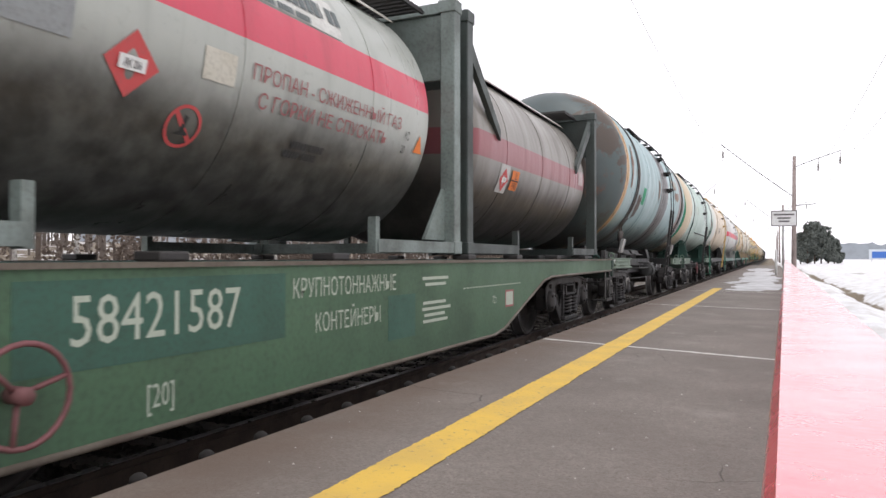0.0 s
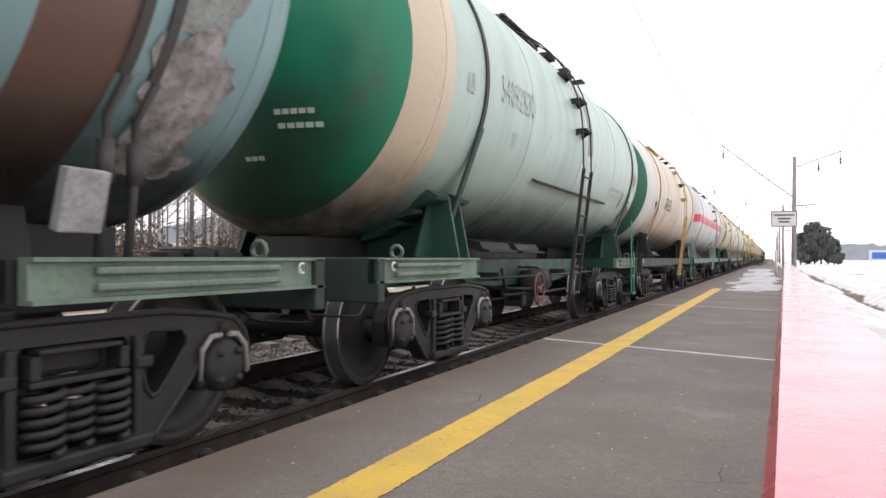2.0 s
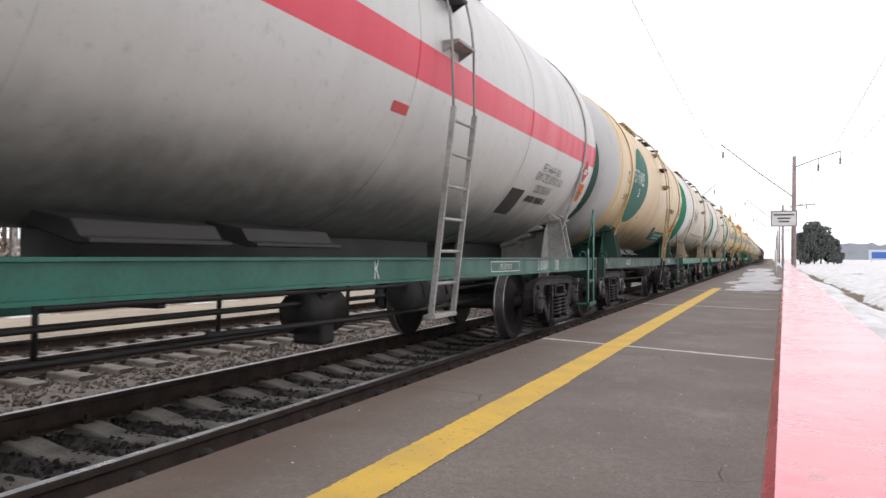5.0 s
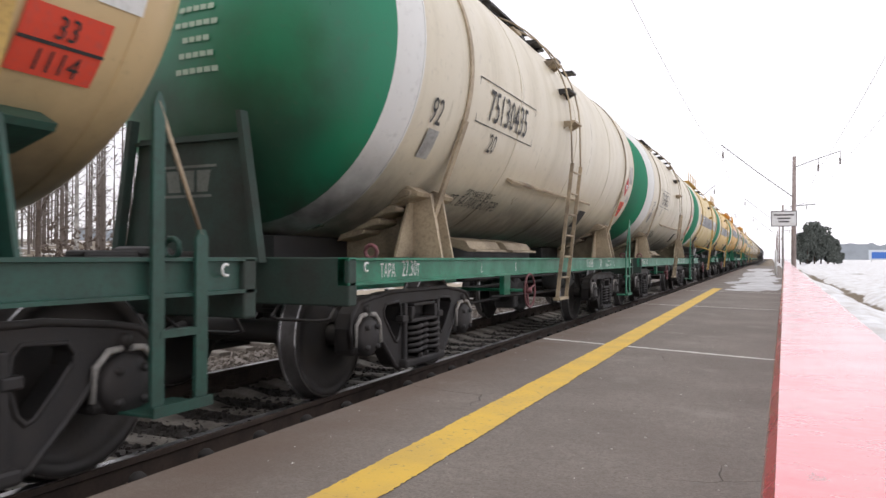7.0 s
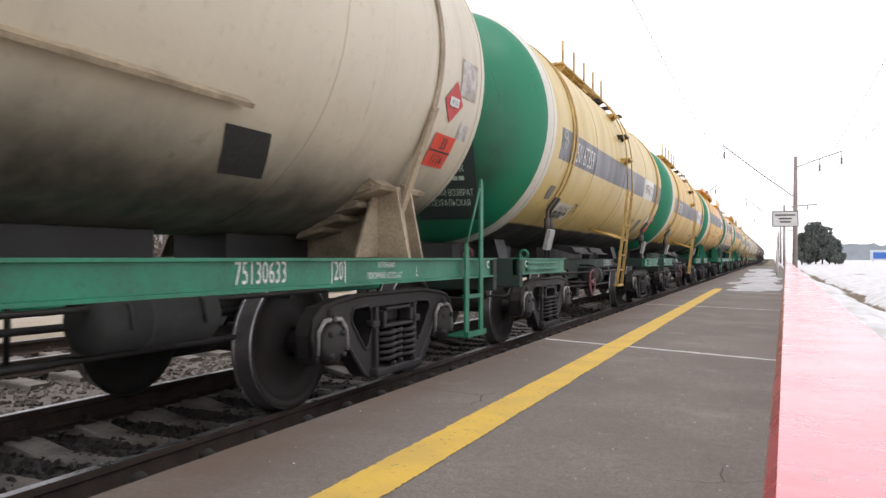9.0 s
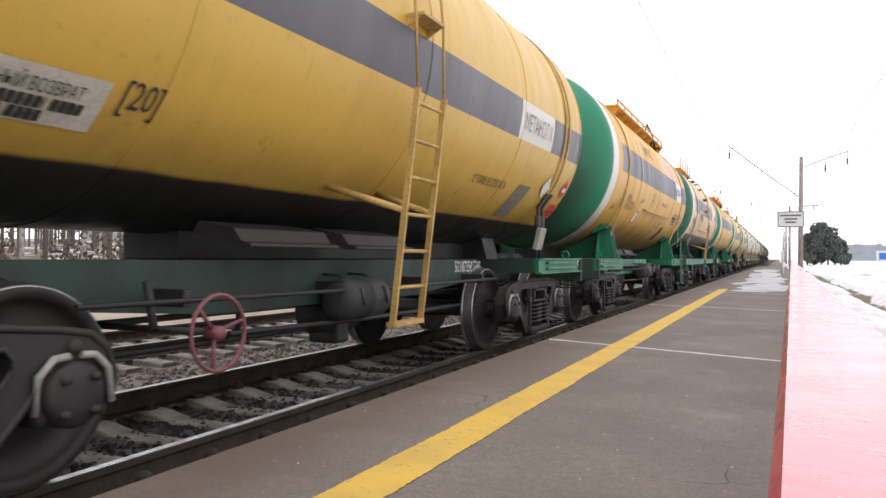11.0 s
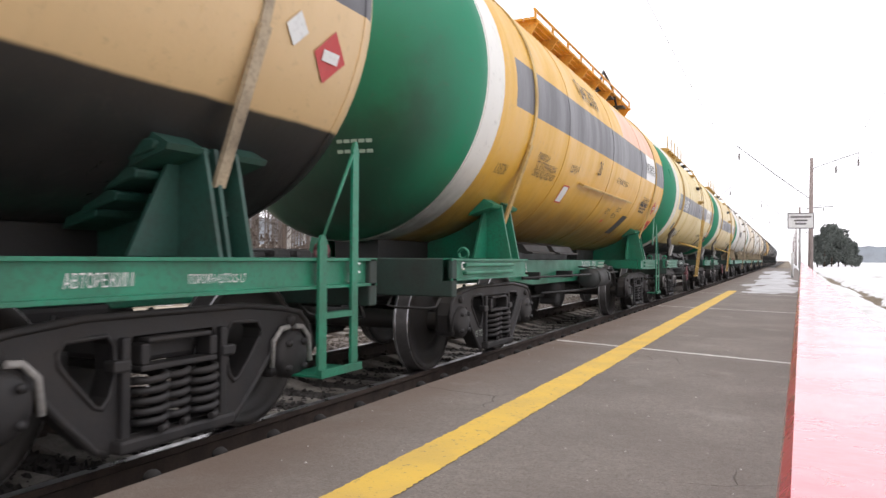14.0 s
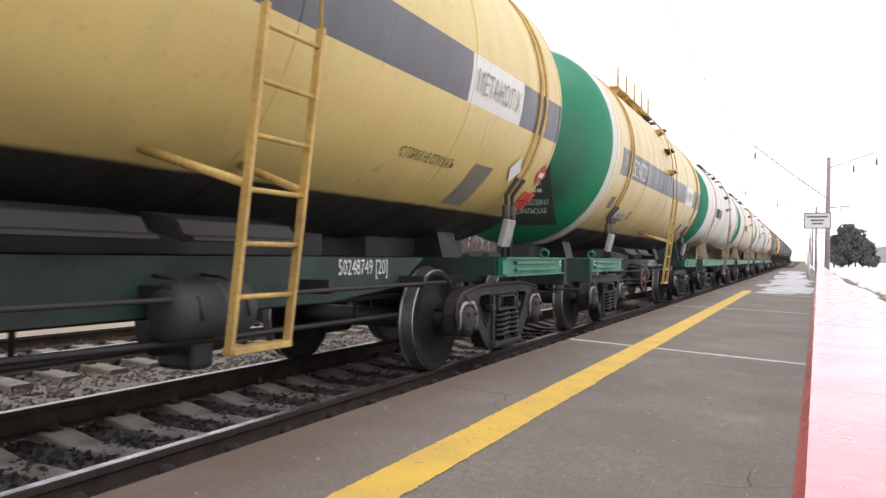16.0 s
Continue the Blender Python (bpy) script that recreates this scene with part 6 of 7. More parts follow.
def pale_wagon(mid, number, base, worn=0.3, sill_number=2.2, half=TH):
    w, s = tank_wagon(mid, "pale yellow tank wagon with a grey stripe and a black belly",
                      dict(base=base, cap=GREEN, capat=4.79, ring=(0.66, 0.64, 0.55), ringat=4.52, stripe=(-0.42, -0.02, GREY, -4.25, 5.05),
                           spans=((-0.42, -0.02, 2.3, 3.5, (0.68, 0.66, 0.6)),), belly=(0.02, 0.019, 0.019), bellyz=-1.24, rust=0.04, grime_shade=worn),
                      dusty_end, "ends", grime_frame, yellow_steel, yellow_steel, top="rails", ladder_at=-0.17, wheel_at=-2.12, foot=False, cradle=True, end_mat=green_steel, guard_at=0.95, bogies=(0.17, 0.1), tank=(-0.05, 0.3), th=half)
    write(s, [(number, -2.95, -9, 0.27, 0.68)], white_paint)
    patch(s, "data_plate", TR, -4.0, -32.8, 0.11, 0.10, weathered("grey_patch_paint", (0.16, 0.16, 0.15), (0.3, 0.25, 0.15), 0.4), "grey painted square")
    patch(s, "stencil_panel", TR, -3.0, -41.5, 0.40, 0.14, weathered("pale_panel_paint", (0.6, 0.57, 0.48), (0.4, 0.36, 0.28), 0.5), "pale panel with stencilled lines")
    tank_writing(s, TR + 0.003, [("СРОЧНЫЙ ВОЗВРАТ", -3.0, -39.5, 0.065, 0.6), ("#" * 16, -3.0, -42.5, 0.06, 0.6), ("#" * 10, -3.05, -45, 0.06, 0.6)], black_paint)
    write(s, [("[20]", -2.42, -37.5, 0.15, 0.68), ("*С ГОРКИ НЕ СПУСКАТЬ", 2.05, -36, 0.09, 0.6)])
    rhomb(s, TR, 3.10, -42.5, 0.20, 0.24, 0.03, weathered("grey_patch_paint", (0.1, 0.1, 0.1), (0.1, 0.1, 0.1), 0.4), "dark grey inspection rectangle")
    tank_writing(s, TR + 0.002, [("МЕТАНОЛ Х", 2.9, -8.5, 0.18, 0.66)], paint("faint_stencil", (0.3, 0.28, 0.25)))
    patch(s, "hazard_sign", TR, 3.82, -31.5, 0.15, 0.15, white_paint, "white diamond hazard sign", 0.012, True)
    hazard(s, TR, 4.6, -30.5, 0.14)
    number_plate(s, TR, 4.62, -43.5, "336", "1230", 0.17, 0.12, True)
    part("writing", flat_writing(bmesh.new(), number + " [20]", sill_number, 0.92, 0.756, 0.125, 0.7), white_paint, w)
    dome_field(s, half, -0.06, 0.72, -1.22, 0.36, weathered("dark_notice_paint", (0.02, 0.03, 0.028), (0.03, 0.05, 0.04), 0.5), "dark stencilled notice field")
    stencil = paint("pale_green_stencil", (0.40, 0.52, 0.42))
    end_writing(s, half, [(0.36, 0.24, 0.30, 0.07), (0.38, 0.06, 0.26, 0.07), (0.38, -0.12, 0.28, 0.07), (0.38, -0.30, 0.20, 0.07), (0.36, -0.76, 0.24, 0.07)], stencil)
    for body, z in (("ПРОБЕГ", -0.46), ("СОБСТВЕННИК", -0.66), ("СРОЧНЫЙ ВОЗВРАТ", -0.94), ("УГЛЕУРАЛЬСКАЯ", -1.06)):
        dome_writing(s, half, body, 0.34, z, 0.075, stencil, 0.62)
    bm = bmesh.new()
    n = 20
    for i in range(n):
        a, b = i * math.tau / n, (i + 1) * math.tau / n
        on_tank(bm, TR + 0.003, -4.08, -6, [[(0.12 * math.cos(a), 0.12 * math.sin(a)), (0.12 * math.cos(b), 0.12 * math.sin(b)), (0.10 * math.cos(b), 0.10 * math.sin(b)), (0.10 * math.cos(a), 0.10 * math.sin(a))]])
    for k in range(3):
        a = k * math.tau / 3 + 0.5
        on_tank(bm, TR + 0.003, -4.08, -6, [[(0.02 * math.cos(a - 1), 0.02 * math.sin(a - 1)), (0.085 * math.cos(a - 0.3), 0.085 * math.sin(a - 0.3)), (0.085 * math.cos(a + 0.3), 0.085 * math.sin(a + 0.3)), (0.02 * math.cos(a + 1), 0.02 * math.sin(a + 1))]])
    part("round_emblem", bm, faded_white, s, "pale round emblem of plain shapes")


def bright_wagon(mid, number):
    w, s = tank_wagon(mid, "bright yellow methanol tank wagon with dark stripe, green supports",
                      dict(base=YELLOW, cap=GREEN, capat=5.08, ring=(0.72, 0.71, 0.66), ringat=4.65, stripe=(-0.17, 0.32, GREY, -4.3, 5.2),
                           spans=((-0.17, 0.32, 3.0, 4.0, (0.74, 0.74, 0.72)), (0.33, 0.9, 1.0, 4.0, (0.72, 0.40, 0.26))), rust=0.0, grime_shade=0.22, rough=0.36),
                      green_steel, "ends", green_steel, yellow_steel, orange_steel, top="low", steps=False, ladder_at=None, handles=False, ledge=(-1.4, 1.9, -0.66), strap_mat=yellow_steel, flip=True, bogies=(-0.08, 0.09), th=5.65, dish=0.6, tank=(1.31, 0.57), step_at=0.30, step_wide=0.16)
    write(s, [("L3.ВОН", -4.22, -30.5, 0.11, 0.58), ("ПРИПИСАН", -3.15, -20.5, 0.08, 0.62), ("СТ. УГЛЕУРАЛЬСКАЯ", -2.95, -24, 0.08, 0.62), ("СВЕРД ЖД. КОД 768207", -2.93, -27.5, 0.08, 0.62),
              ("120 КМ/Ч", -1.85, -20, 0.10, 0.64), ("20", -0.6, -14, 0.2, 0.68), ("*С ГОРКИ НЕ СПУСКАТЬ", 1.0, -16, 0.085, 0.58), ("0319", 0.89, -35.3, 0.12, 0.68),
              ("ГИ.03.29", 1.52, -32.6, 0.09, 0.64), ("ИГ.03.24", 1.46, -37.4, 0.09, 0.64), ("СОБСТВЕННИК", 3.4, -20.5, 0.085, 0.64), ("#" * 13, 3.4, -24, 0.085, 0.64), ("#" * 24, 3.4, -27, 0.04, 0.6), ("#" * 20, 3.4, -29.5, 0.04, 0.6)])
    tank_writing(s, TR + 0.002, [("МЕТАНОЛ «Х»", 3.5, 2, 0.18, 0.66), (number, -1.2, 22, 0.28, 0.68)], black_paint)
    bm = bmesh.new()
    for u0, u1, v0, v1 in ((-0.13, 0.13, -0.13, -0.11), (-0.13, 0.13, 0.11, 0.13), (-0.13, -0.11, -0.11, 0.11), (0.11, 0.13, -0.11, 0.11)):
        on_tank(bm, TR + 0.003, -1.88, -33.4, [[(u0, v0), (u1, v0), (u1, v1), (u0, v1)]])
    part("warning_border", bm, red_paint, s)
    patch(s, "warning_label", TR, -1.88, -33.4, 0.11, 0.11, white_paint, "white warning label with a red border")
    patch(s, "painted_mark", TR, 1.0, -43, 0.06, 0.03, red_paint, "small red painted mark")
    rhomb(s, TR, 2.28, -44, 0.21, 0.22, 0.08, black_paint, "black inspection rectangle")
    hazard(s, TR, 4.47, -24, 0.15, "АК319")
    patch(s, "hazard_sign", TR, 4.83, -24, 0.13, 0.13, weathered("pale_sign", (0.68, 0.68, 0.55), (0.5, 0.5, 0.4), 0.4), "pale diamond hazard sign", 0.003, True)
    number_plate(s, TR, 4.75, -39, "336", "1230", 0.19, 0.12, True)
    end_writing(s, 5.65, [(0.44, -0.66, 0.18, 0.045), (0.44, -0.75, 0.18, 0.045)], paint("pale_green_stencil", (0.40, 0.52, 0.42)), 0.6)
    for body, y, h in ((number, 1.45, 0.125), ("[20]", 2.02, 0.125)):
        part("writing", flat_writing(bmesh.new(), body, y, 0.92, 0.756, h, 0.82), white_paint, w)
    for z, half in ((0.995, 0.2), (0.935, 0.26)):
        bm = bmesh.new()
        box(bm, 0.7505, 0.756, 2.6 - half, 2.6 + half, z, z + 0.03)
        part("writing_bar", bm, faded_white, w)
    part("writing", flat_writing(bmesh.new(), "L", -3.45, 0.93, SIDE - 0.0302, 0.1, 0.7), white_paint, w)
    for y in (-3.92, 3.93):
        part("writing", flat_writing(bmesh.new(), "25 ТС", y - 0.47, 0.30, 1.166, 0.06, 0.8), faded_white, w)
    bm = bmesh.new()
    plate(bm, [(5.31, 1.40), (5.41, 1.40), (5.61, 2.25), (5.51, 2.25)], 1.235, 1.255, "X")
    part("grab_bar", bm, green_steel, w, "long green grab bar at the tank's end")
    bm = bmesh.new()
    tube(bm, [(0.85, 1.75, TZ + 1.3), (0.9, 2.1, TZ + 1.75), (0.95, 2.6, TZ + 1.55), (1.0, 2.9, TZ + 1.12)], 0.022, 8)
    part("hose_rail", bm, black_iron, w)


def peach_wagon():
    w, s = tank_wagon(139.3, "beige tank wagon with a grey stripe, black belly and green supports",
                      dict(base=(0.68, 0.48, 0.25), cap=(0.012, 0.115, 0.065), capat=5.0, ring=(0.68, 0.63, 0.45), ringat=4.58, stripe=(-0.16, 0.34, GREY, -4.2, 5.15),
                           spans=((-0.16, 0.34, 2.3, 4.1, (0.74, 0.60, 0.42)), (0.4, 0.85, 1.2, 3.0, (0.74, 0.42, 0.28))), belly=(0.025, 0.024, 0.024), bellyz=-0.87, rust=0.0, grime_shade=0.15),
                      green_steel, "full", dark_green, yellow_steel, orange_steel, top="rails", ladder_at=-0.80, ladder_low=0.52, ladder_foot=dull_green, wheel_at=-1.66, th=5.65, dish=0.6, tank=(0.58, 0.3), ledge=(-1.98, 1.64, -0.68), strap_mat=beige_steel, saddle_at=(0.13, 0.28))
    dome_field(s, 5.65, 0.68, 1.27, -0.70, 0.12, weathered("fresh_green_field", GREEN, (0.03, 0.10, 0.06), 0.4, 0.45), "brighter green painted field", dish=0.6)
    dome_field(s, 5.65, -0.85, 0.62, -0.44, -0.12, weathered("pale_name_field", (0.60, 0.60, 0.52), (0.4, 0.38, 0.32), 0.4), "pale field with the load's name", dish=0.6)
    dome_field(s, 5.65, 0.72, 1.08, -0.88, -0.64, black_paint, "black inspection panel", dish=0.6)
    dome_writing(s, 5.65, "МЕТАНОЛ „Х“", -0.1, -0.37, 0.19, black_paint, 0.72, 0.6)
    stencil = paint("pale_green_stencil", (0.40, 0.52, 0.42))
    for body, z in (("ПР 581", -0.18), ("01.03.2017 2019", -0.31), ("Т0768207 03-2017", -0.45), ("ПРОБЕГ", -0.59)):
        dome_writing(s, 5.65, body, 0.97, z, 0.075, stencil, 0.62, 0.6)
    for body, z in (("1 КР 18.09.2030", -0.70), ("ИЗ-95-983", -0.77), ("ДР3 18.09.2018", -0.84)):
        dome_writing(s, 5.65, body, 0.90, z, 0.042, faded_white, 0.55, 0.6)
    field = weathered("number_field_paint", (0.70, 0.56, 0.34), (0.5, 0.4, 0.25), 0.3)
    patch(s, "number_field", TR, -2.03, -8.7, 0.78, 0.19, field, "beige field behind the number")
    tank_writing(s, TR + 0.003, [("76421635", -2.03, -8.7, 0.29, 0.66)], black_paint)
    write(s, [("20", -2.04, -20.1, 0.19, 0.68), ("*С ГОРКИ НЕ СПУСКАТЬ", 1.05, -21, 0.10, 0.62), ("МЕТАНОЛ Х", 3.4, -1, 0.19, 0.66)])
    write(s, [("ПРИПИСАН", -2.5, -41, 0.09, 0.64), ("СТ. УГЛЕУРАЛЬСКАЯ СВЕРД", -2.5, -44.5, 0.09, 0.64), ("#" * 10, -2.5, -48, 0.08, 0.64)], white_paint)
    bm = bmesh.new()
    for k in range(3):
        on_tank(bm, TR, -4.1, -19.5, [[(-0.30 + 0.06 * k, 0.16 - 0.07 * k), (-0.05, 0.13 - 0.07 * k), (-0.05, 0.09 - 0.07 * k), (-0.26 + 0.06 * k, 0.12 - 0.07 * k)], [(0.30 - 0.06 * k, 0.16 - 0.07 * k), (0.05, 0.13 - 0.07 * k), (0.05, 0.09 - 0.07 * k), (0.26 - 0.06 * k, 0.12 - 0.07 * k)]])
    part("wing_emblem", bm, black_paint, s, "black winged emblem")
    bm = bmesh.new()
    for u0, v0, u1, v1 in ((-0.25, -0.2, 0.15, -0.2), (-0.15, 0.2, 0.25, 0.2)):
        on_tank(bm, TR, 2.43, -46, [[(u0, v0), (u1, v1), (u1, v1 + 0.015), (u0, v0 + 0.015)]])
    for u0, u1 in ((-0.25, -0.15), (0.15, 0.25)):
        on_tank(bm, TR, 2.43, -46, [[(u0, -0.2), (u0 + 0.015, -0.2), (u1 + 0.015, 0.2), (u1, 0.2)]])
    part("stencil_box", bm, white_paint, s, "white outlined rectangle")
    hazard(s, TR, 4.75, -18.5, 0.16)
    patch(s, "hazard_sign", TR, 4.4, -15.5, 0.10, 0.10, white_paint, "white diamond hazard sign", 0.003, True)
    for body, y, z, h in (("АВТОРЕЖИМ", 3.25, 0.945, 0.06), ("ПОРОЖН-4,5ТС/LS-1,7", 3.95, 0.945, 0.045)):
        part("writing", flat_writing(bmesh.new(), body, y, z, SIDE - 0.0302, h, 0.62), white_paint, w)
    for body, y, h in (("76421635", 0.2, 0.13), ("[20]", 0.92, 0.14), ("L", -4.3, 0.1)):
        part("writing", flat_writing(bmesh.new(), body, y, 0.92, SIDE - 0.0302, h, 0.62), white_paint, w)


def far_wagons():
    y = 187.7
    for i in range(4):
        w, s = tank_wagon(y, "off-white tank wagon with a bright green end",
                          dict(base=(0.64, 0.60, 0.52) if i % 2 == 0 else (0.66, 0.55, 0.38), cap=GREEN, capat=4.88, ring=(0.68, 0.67, 0.65), ringat=4.65, rust=0.05, grime_shade=0.35),
                          green_steel, "full", beige_steel, beige_steel, black_iron, ladder_at=-0.3, foot=False)
        write(s, [("#" * 8, -2.6, -9, 0.28, 0.7)])
        y += 12.02
    for i in range(9):
        dark = i != 1
        tank_wagon(y, "soot-black tank wagon towards the train's end" if dark else "yellow tank wagon between two black ones",
                   dict(base=(0.03, 0.028, 0.028) if dark else YELLOW, rust=0.1, grime_shade=0.3),
                   grime_frame, "ends", grime_frame, black_iron, black_iron, ladder_at=-0.3, foot=False, gear=False)
        y += 12.02


# ---- container wagon ----
def tank_container(w, y0, y1, paintwork, frame_mat, old):
    """A twenty-foot tank container: corner posts, rails, braces, gas tank with a sun shade."""
    r, zc, x, zb, zt = 1.13, 2.36, 1.22, 1.115, 3.55
    mid, half = (y0 + y1) / 2, (y1 - y0) / 2
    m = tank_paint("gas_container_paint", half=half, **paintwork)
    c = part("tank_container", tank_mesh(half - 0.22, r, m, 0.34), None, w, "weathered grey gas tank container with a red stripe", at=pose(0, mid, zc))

    def add(name, bm, mat=frame_mat, label=""):
        for v in bm.verts:
            v.co.z -= zc
        return part(name, bm, mat, c, label)
    for k in (-1, 1):
        ye = k * (half - 0.075)
        for s in (-1, 1):
            bm = bmesh.new()
            box(bm, min(s * x, s * (x - 0.15)), max(s * x, s * (x - 0.15)), ye - 0.075, ye + 0.075, zb, zt, None, 0.012)
            box(bm, min(s * (x + 0.01), s * (x - 0.17)), max(s * (x + 0.01), s * (x - 0.17)), ye - 0.09, ye + 0.09, zb, zb + 0.12, None, 0.01)
            box(bm, min(s * (x + 0.01), s * (x - 0.17)), max(s * (x + 0.01), s * (x - 0.17)), ye - 0.09, ye + 0.09, zt - 0.12, zt, None, 0.01)
            add("corner_post", bm)
            bm = bmesh.new()
            inner = ye - k * 1.05
            m4 = [(ye - k * 0.08, zt - 0.35), (ye - k * 0.08, zt - 0.15), (inner, zt - 1.02), (inner, zt - 1.14)]
            plate(bm, m4, s * (x - 0.06), s * (x - 0.12), "X")
            if old:
                add("diagonal_brace", bm)
            else:
                bm.free()
            bm = bmesh.new()
            plate(bm, [(ye, zb + 0.13), (ye, zb + 0.62), (ye - k * 0.10, zb + 0.62), (ye - k * 0.52, zb + 0.13)], s * (x - 0.10), s * (x - 0.13), "X")
            if old:
                bm.free()
            else:
                add("gusset", bm)
        for z in (zb + 0.06, zt - 0.06):
            bm = bmesh.new()
            box(bm, -x + 0.16, x - 0.16, ye - 0.05, ye + 0.05, z - 0.05, z + 0.05)
            add("end_rail", bm)
        bm = bmesh.new()
        box(bm, -x + 0.16, x - 0.16, ye - 0.015, ye + 0.015, zt - 0.75, zt - 0.12)
        add("end_sheet", bm)
    for s in (-1, 1):
        bm = bmesh.new()
        box(bm, min(s * x, s * (x - 0.08)), max(s * x, s * (x - 0.08)), -half + 0.16, -half + 1.6, zb + 0.01, zb + 0.11)
        add("side_rail", bm)
        bm = bmesh.new()
        box(bm, min(s * x, s * (x - 0.08)), max(s * x, s * (x - 0.08)), half - 1.6, half - 0.16, zb + 0.01, zb + 0.11)
        add("side_rail", bm)
        for y in (-half + 1.6, half - 1.6):
            bm = bmesh.new()
            box(bm, min(s * (x - 0.01), s * (x - 0.08)), max(s * (x - 0.01), s * (x - 0.08)), y - 0.03, y + 0.03, zb, zb + 0.28)
            add("bracket", bm)
    bm = bmesh.new()
    around(bm, -half + 0.9, half - 0.6, 48, 132, r + 0.05, r + 0.06, 14)
    part("sun_shade", bm, weathered("pale_sheet_steel", (0.42, 0.41, 0.38) if old else (0.62, 0.60, 0.54), (0.25, 0.23, 0.2), 0.5, 0.5), c, "curved sheet-metal sun shade")
    z = zt - 0.1 - zc
    for e in (-1, 1):
        bm = bmesh.new()
        for k in range(8):
            yy = e * (half - 0.22 - 0.09 * k)
            box(bm, -0.5, 0.9, yy - 0.025, yy + 0.025, z, z + 0.03)
        for x in (-0.5, 0.2, 0.88):
            box(bm, x, x + 0.03, min(e * (half - 0.9), e * (half - 0.18)), max(e * (half - 0.9), e * (half - 0.18)), z - 0.02, z + 0.01)
        part("grating", bm, black_iron, c)
    for y in (-half * 0.5, 0.0, half * 0.5):
        bm = bmesh.new()
        around(bm, y - 0.008, y + 0.008, -100, 260, r - 0.01, r + 0.005, 56)
        part("weld_seam", bm, m, c)
    return c, r, mid


def container_wagon():
    mid = 5.87
    w = empty("container_wagon", "green flat wagon with a deep side beam carrying two tank containers", "flat wagon", "wagons of the freight train")
    w["start"] = mid
    half = 6.85
    side_green = weathered("sun_faded_green_side", (0.055, 0.125, 0.065), (0.04, 0.055, 0.04), 0.5, 0.6, 0, 1.2, 30)
    for s in (1, -1):
        bm = bmesh.new()
        x = s * 1.40
        plate(bm, [(-half, 0.86), (-half, 1.035), (half, 1.035), (half, 0.86), (3.1, 0.84), (2.75, 0.80), (1.3, 0.34), (1.0, 0.30), (-4.4, 0.30), (-4.7, 0.34), (-5.6, 0.80)], x - s * 0.012, x, "X")
        beam = part("side_beam", bm, side_green, w, "deep green side beam, sun-faded")
        for z in (1.035, 0.86):
            bm = bmesh.new()
            if z > 1:
                box(bm, min(x - s * 0.14, x + s * 0.02), max(x - s * 0.14, x + s * 0.02), -half, half, z, z + 0.025)
            else:
                tube(bm, [(x, half, 0.86), (x, 3.1, 0.84), (x, 2.75, 0.80), (x, 1.3, 0.34), (x, 1.0, 0.30), (x, -4.4, 0.30)], 0.018, 6)
            part("flange", bm, weathered("rusty_flange_paint", (0.13, 0.11, 0.085), (0.07, 0.05, 0.04), 0.6), beam, "rusty edge flange")
    sills(w, half, 4.78, dark_green, "full", dark_green, 0.86, 1.03)
    bm = bmesh.new()
    box(bm, -1.3, 1.3, -half, half, 1.0, 1.03)
    part("deck", bm, grime_frame, w)
    for y in (-4.5, -3.2, -1.7, 0.65, 2.1, 3.8, 5.4):
        for s in (-1, 1):
            bm = bmesh.new()
            box(bm, s * 1.22 - 0.09, s * 1.22 + 0.09, y - 0.1, y + 0.1, 1.061, 1.112, None, 0.012)
            part("container_lock", bm, black_iron, w)
    for k in (-1, 1):
        bogie(w, k * 4.78, False)
    handwheel(w, -4.12, 0.58, wheel_pink, 1.5)
    end_steps(w, half - 0.25, black_iron, False)
    dark = weathered("overpainted_green", (0.03, 0.10, 0.07), (0.05, 0.07, 0.05), 0.4)
    for y0, y1, z0, z1 in ((-4.1, -2.45, 0.62, 0.99), (-1.22, -0.78, 0.47, 0.80)):
        bm = bmesh.new()
        box(bm, 1.4003, 1.402, y0, y1, z0, z1)
        part("overpainted_field", bm, dark, w, "darker overpainted field")
    for body, y, z, h, nar in (("5842|587", -3.35, 0.72, 0.21, 0.86), ("[20]", -3.38, 0.40, 0.11, 0.68), ("КРУПНОТОННАЖНЫЕ", -1.74, 0.84, 0.115, 0.72), ("КОНТЕЙНЕРЫ", -1.74, 0.62, 0.115, 0.72), ("72т", 1.0, 0.62, 0.08, 0.7)):
        part("writing", flat_writing(bmesh.new(), body.replace("|", "1"), y, z, 1.4026, h, nar), faded_white, w)
    bm = bmesh.new()
    for k, (y, z, ww) in enumerate(((-0.4, 0.90, 0.25), (-0.4, 0.85, 0.2), (-0.42, 0.70, 0.22), (-0.38, 0.65, 0.28), (-0.42, 0.60, 0.2), (-0.4, 0.55, 0.24))):
        vs = [bm.verts.new((1.4026, y + u, z + v)) for u, v in ((-ww, 0), (ww, 0), (ww, 0.025), (-ww, 0.025))]
        bm.faces.new(vs)
    part("writing_bar", bm, faded_white, w)
    bm = bmesh.new()
    for u0, u1, v0, v1 in ((-0.13, 0.13, 0, 0.02), (-0.13, 0.13, 0.16, 0.18), (-0.13, -0.11, 0.02, 0.16), (0.11, 0.13, 0.02, 0.16)):
        bm.faces.new([bm.verts.new((1.4028, 1.46 + u, 0.56 + v)) for u, v in ((u0, v0), (u1, v0), (u1, v1), (u0, v1))])
    part("warning_border", bm, paint("dull_red_stencil", (0.30, 0.10, 0.10)), w)
    bm = bmesh.new()
    for k in range(22):
        vs = [bm.verts.new((1.4026, 0.2 + 0.075 * k + q, 0.795 + v)) for q, v in ((0, 0), (0.045, 0), (0.045, 0.012), (0, 0.012))]
        bm.faces.new(vs)
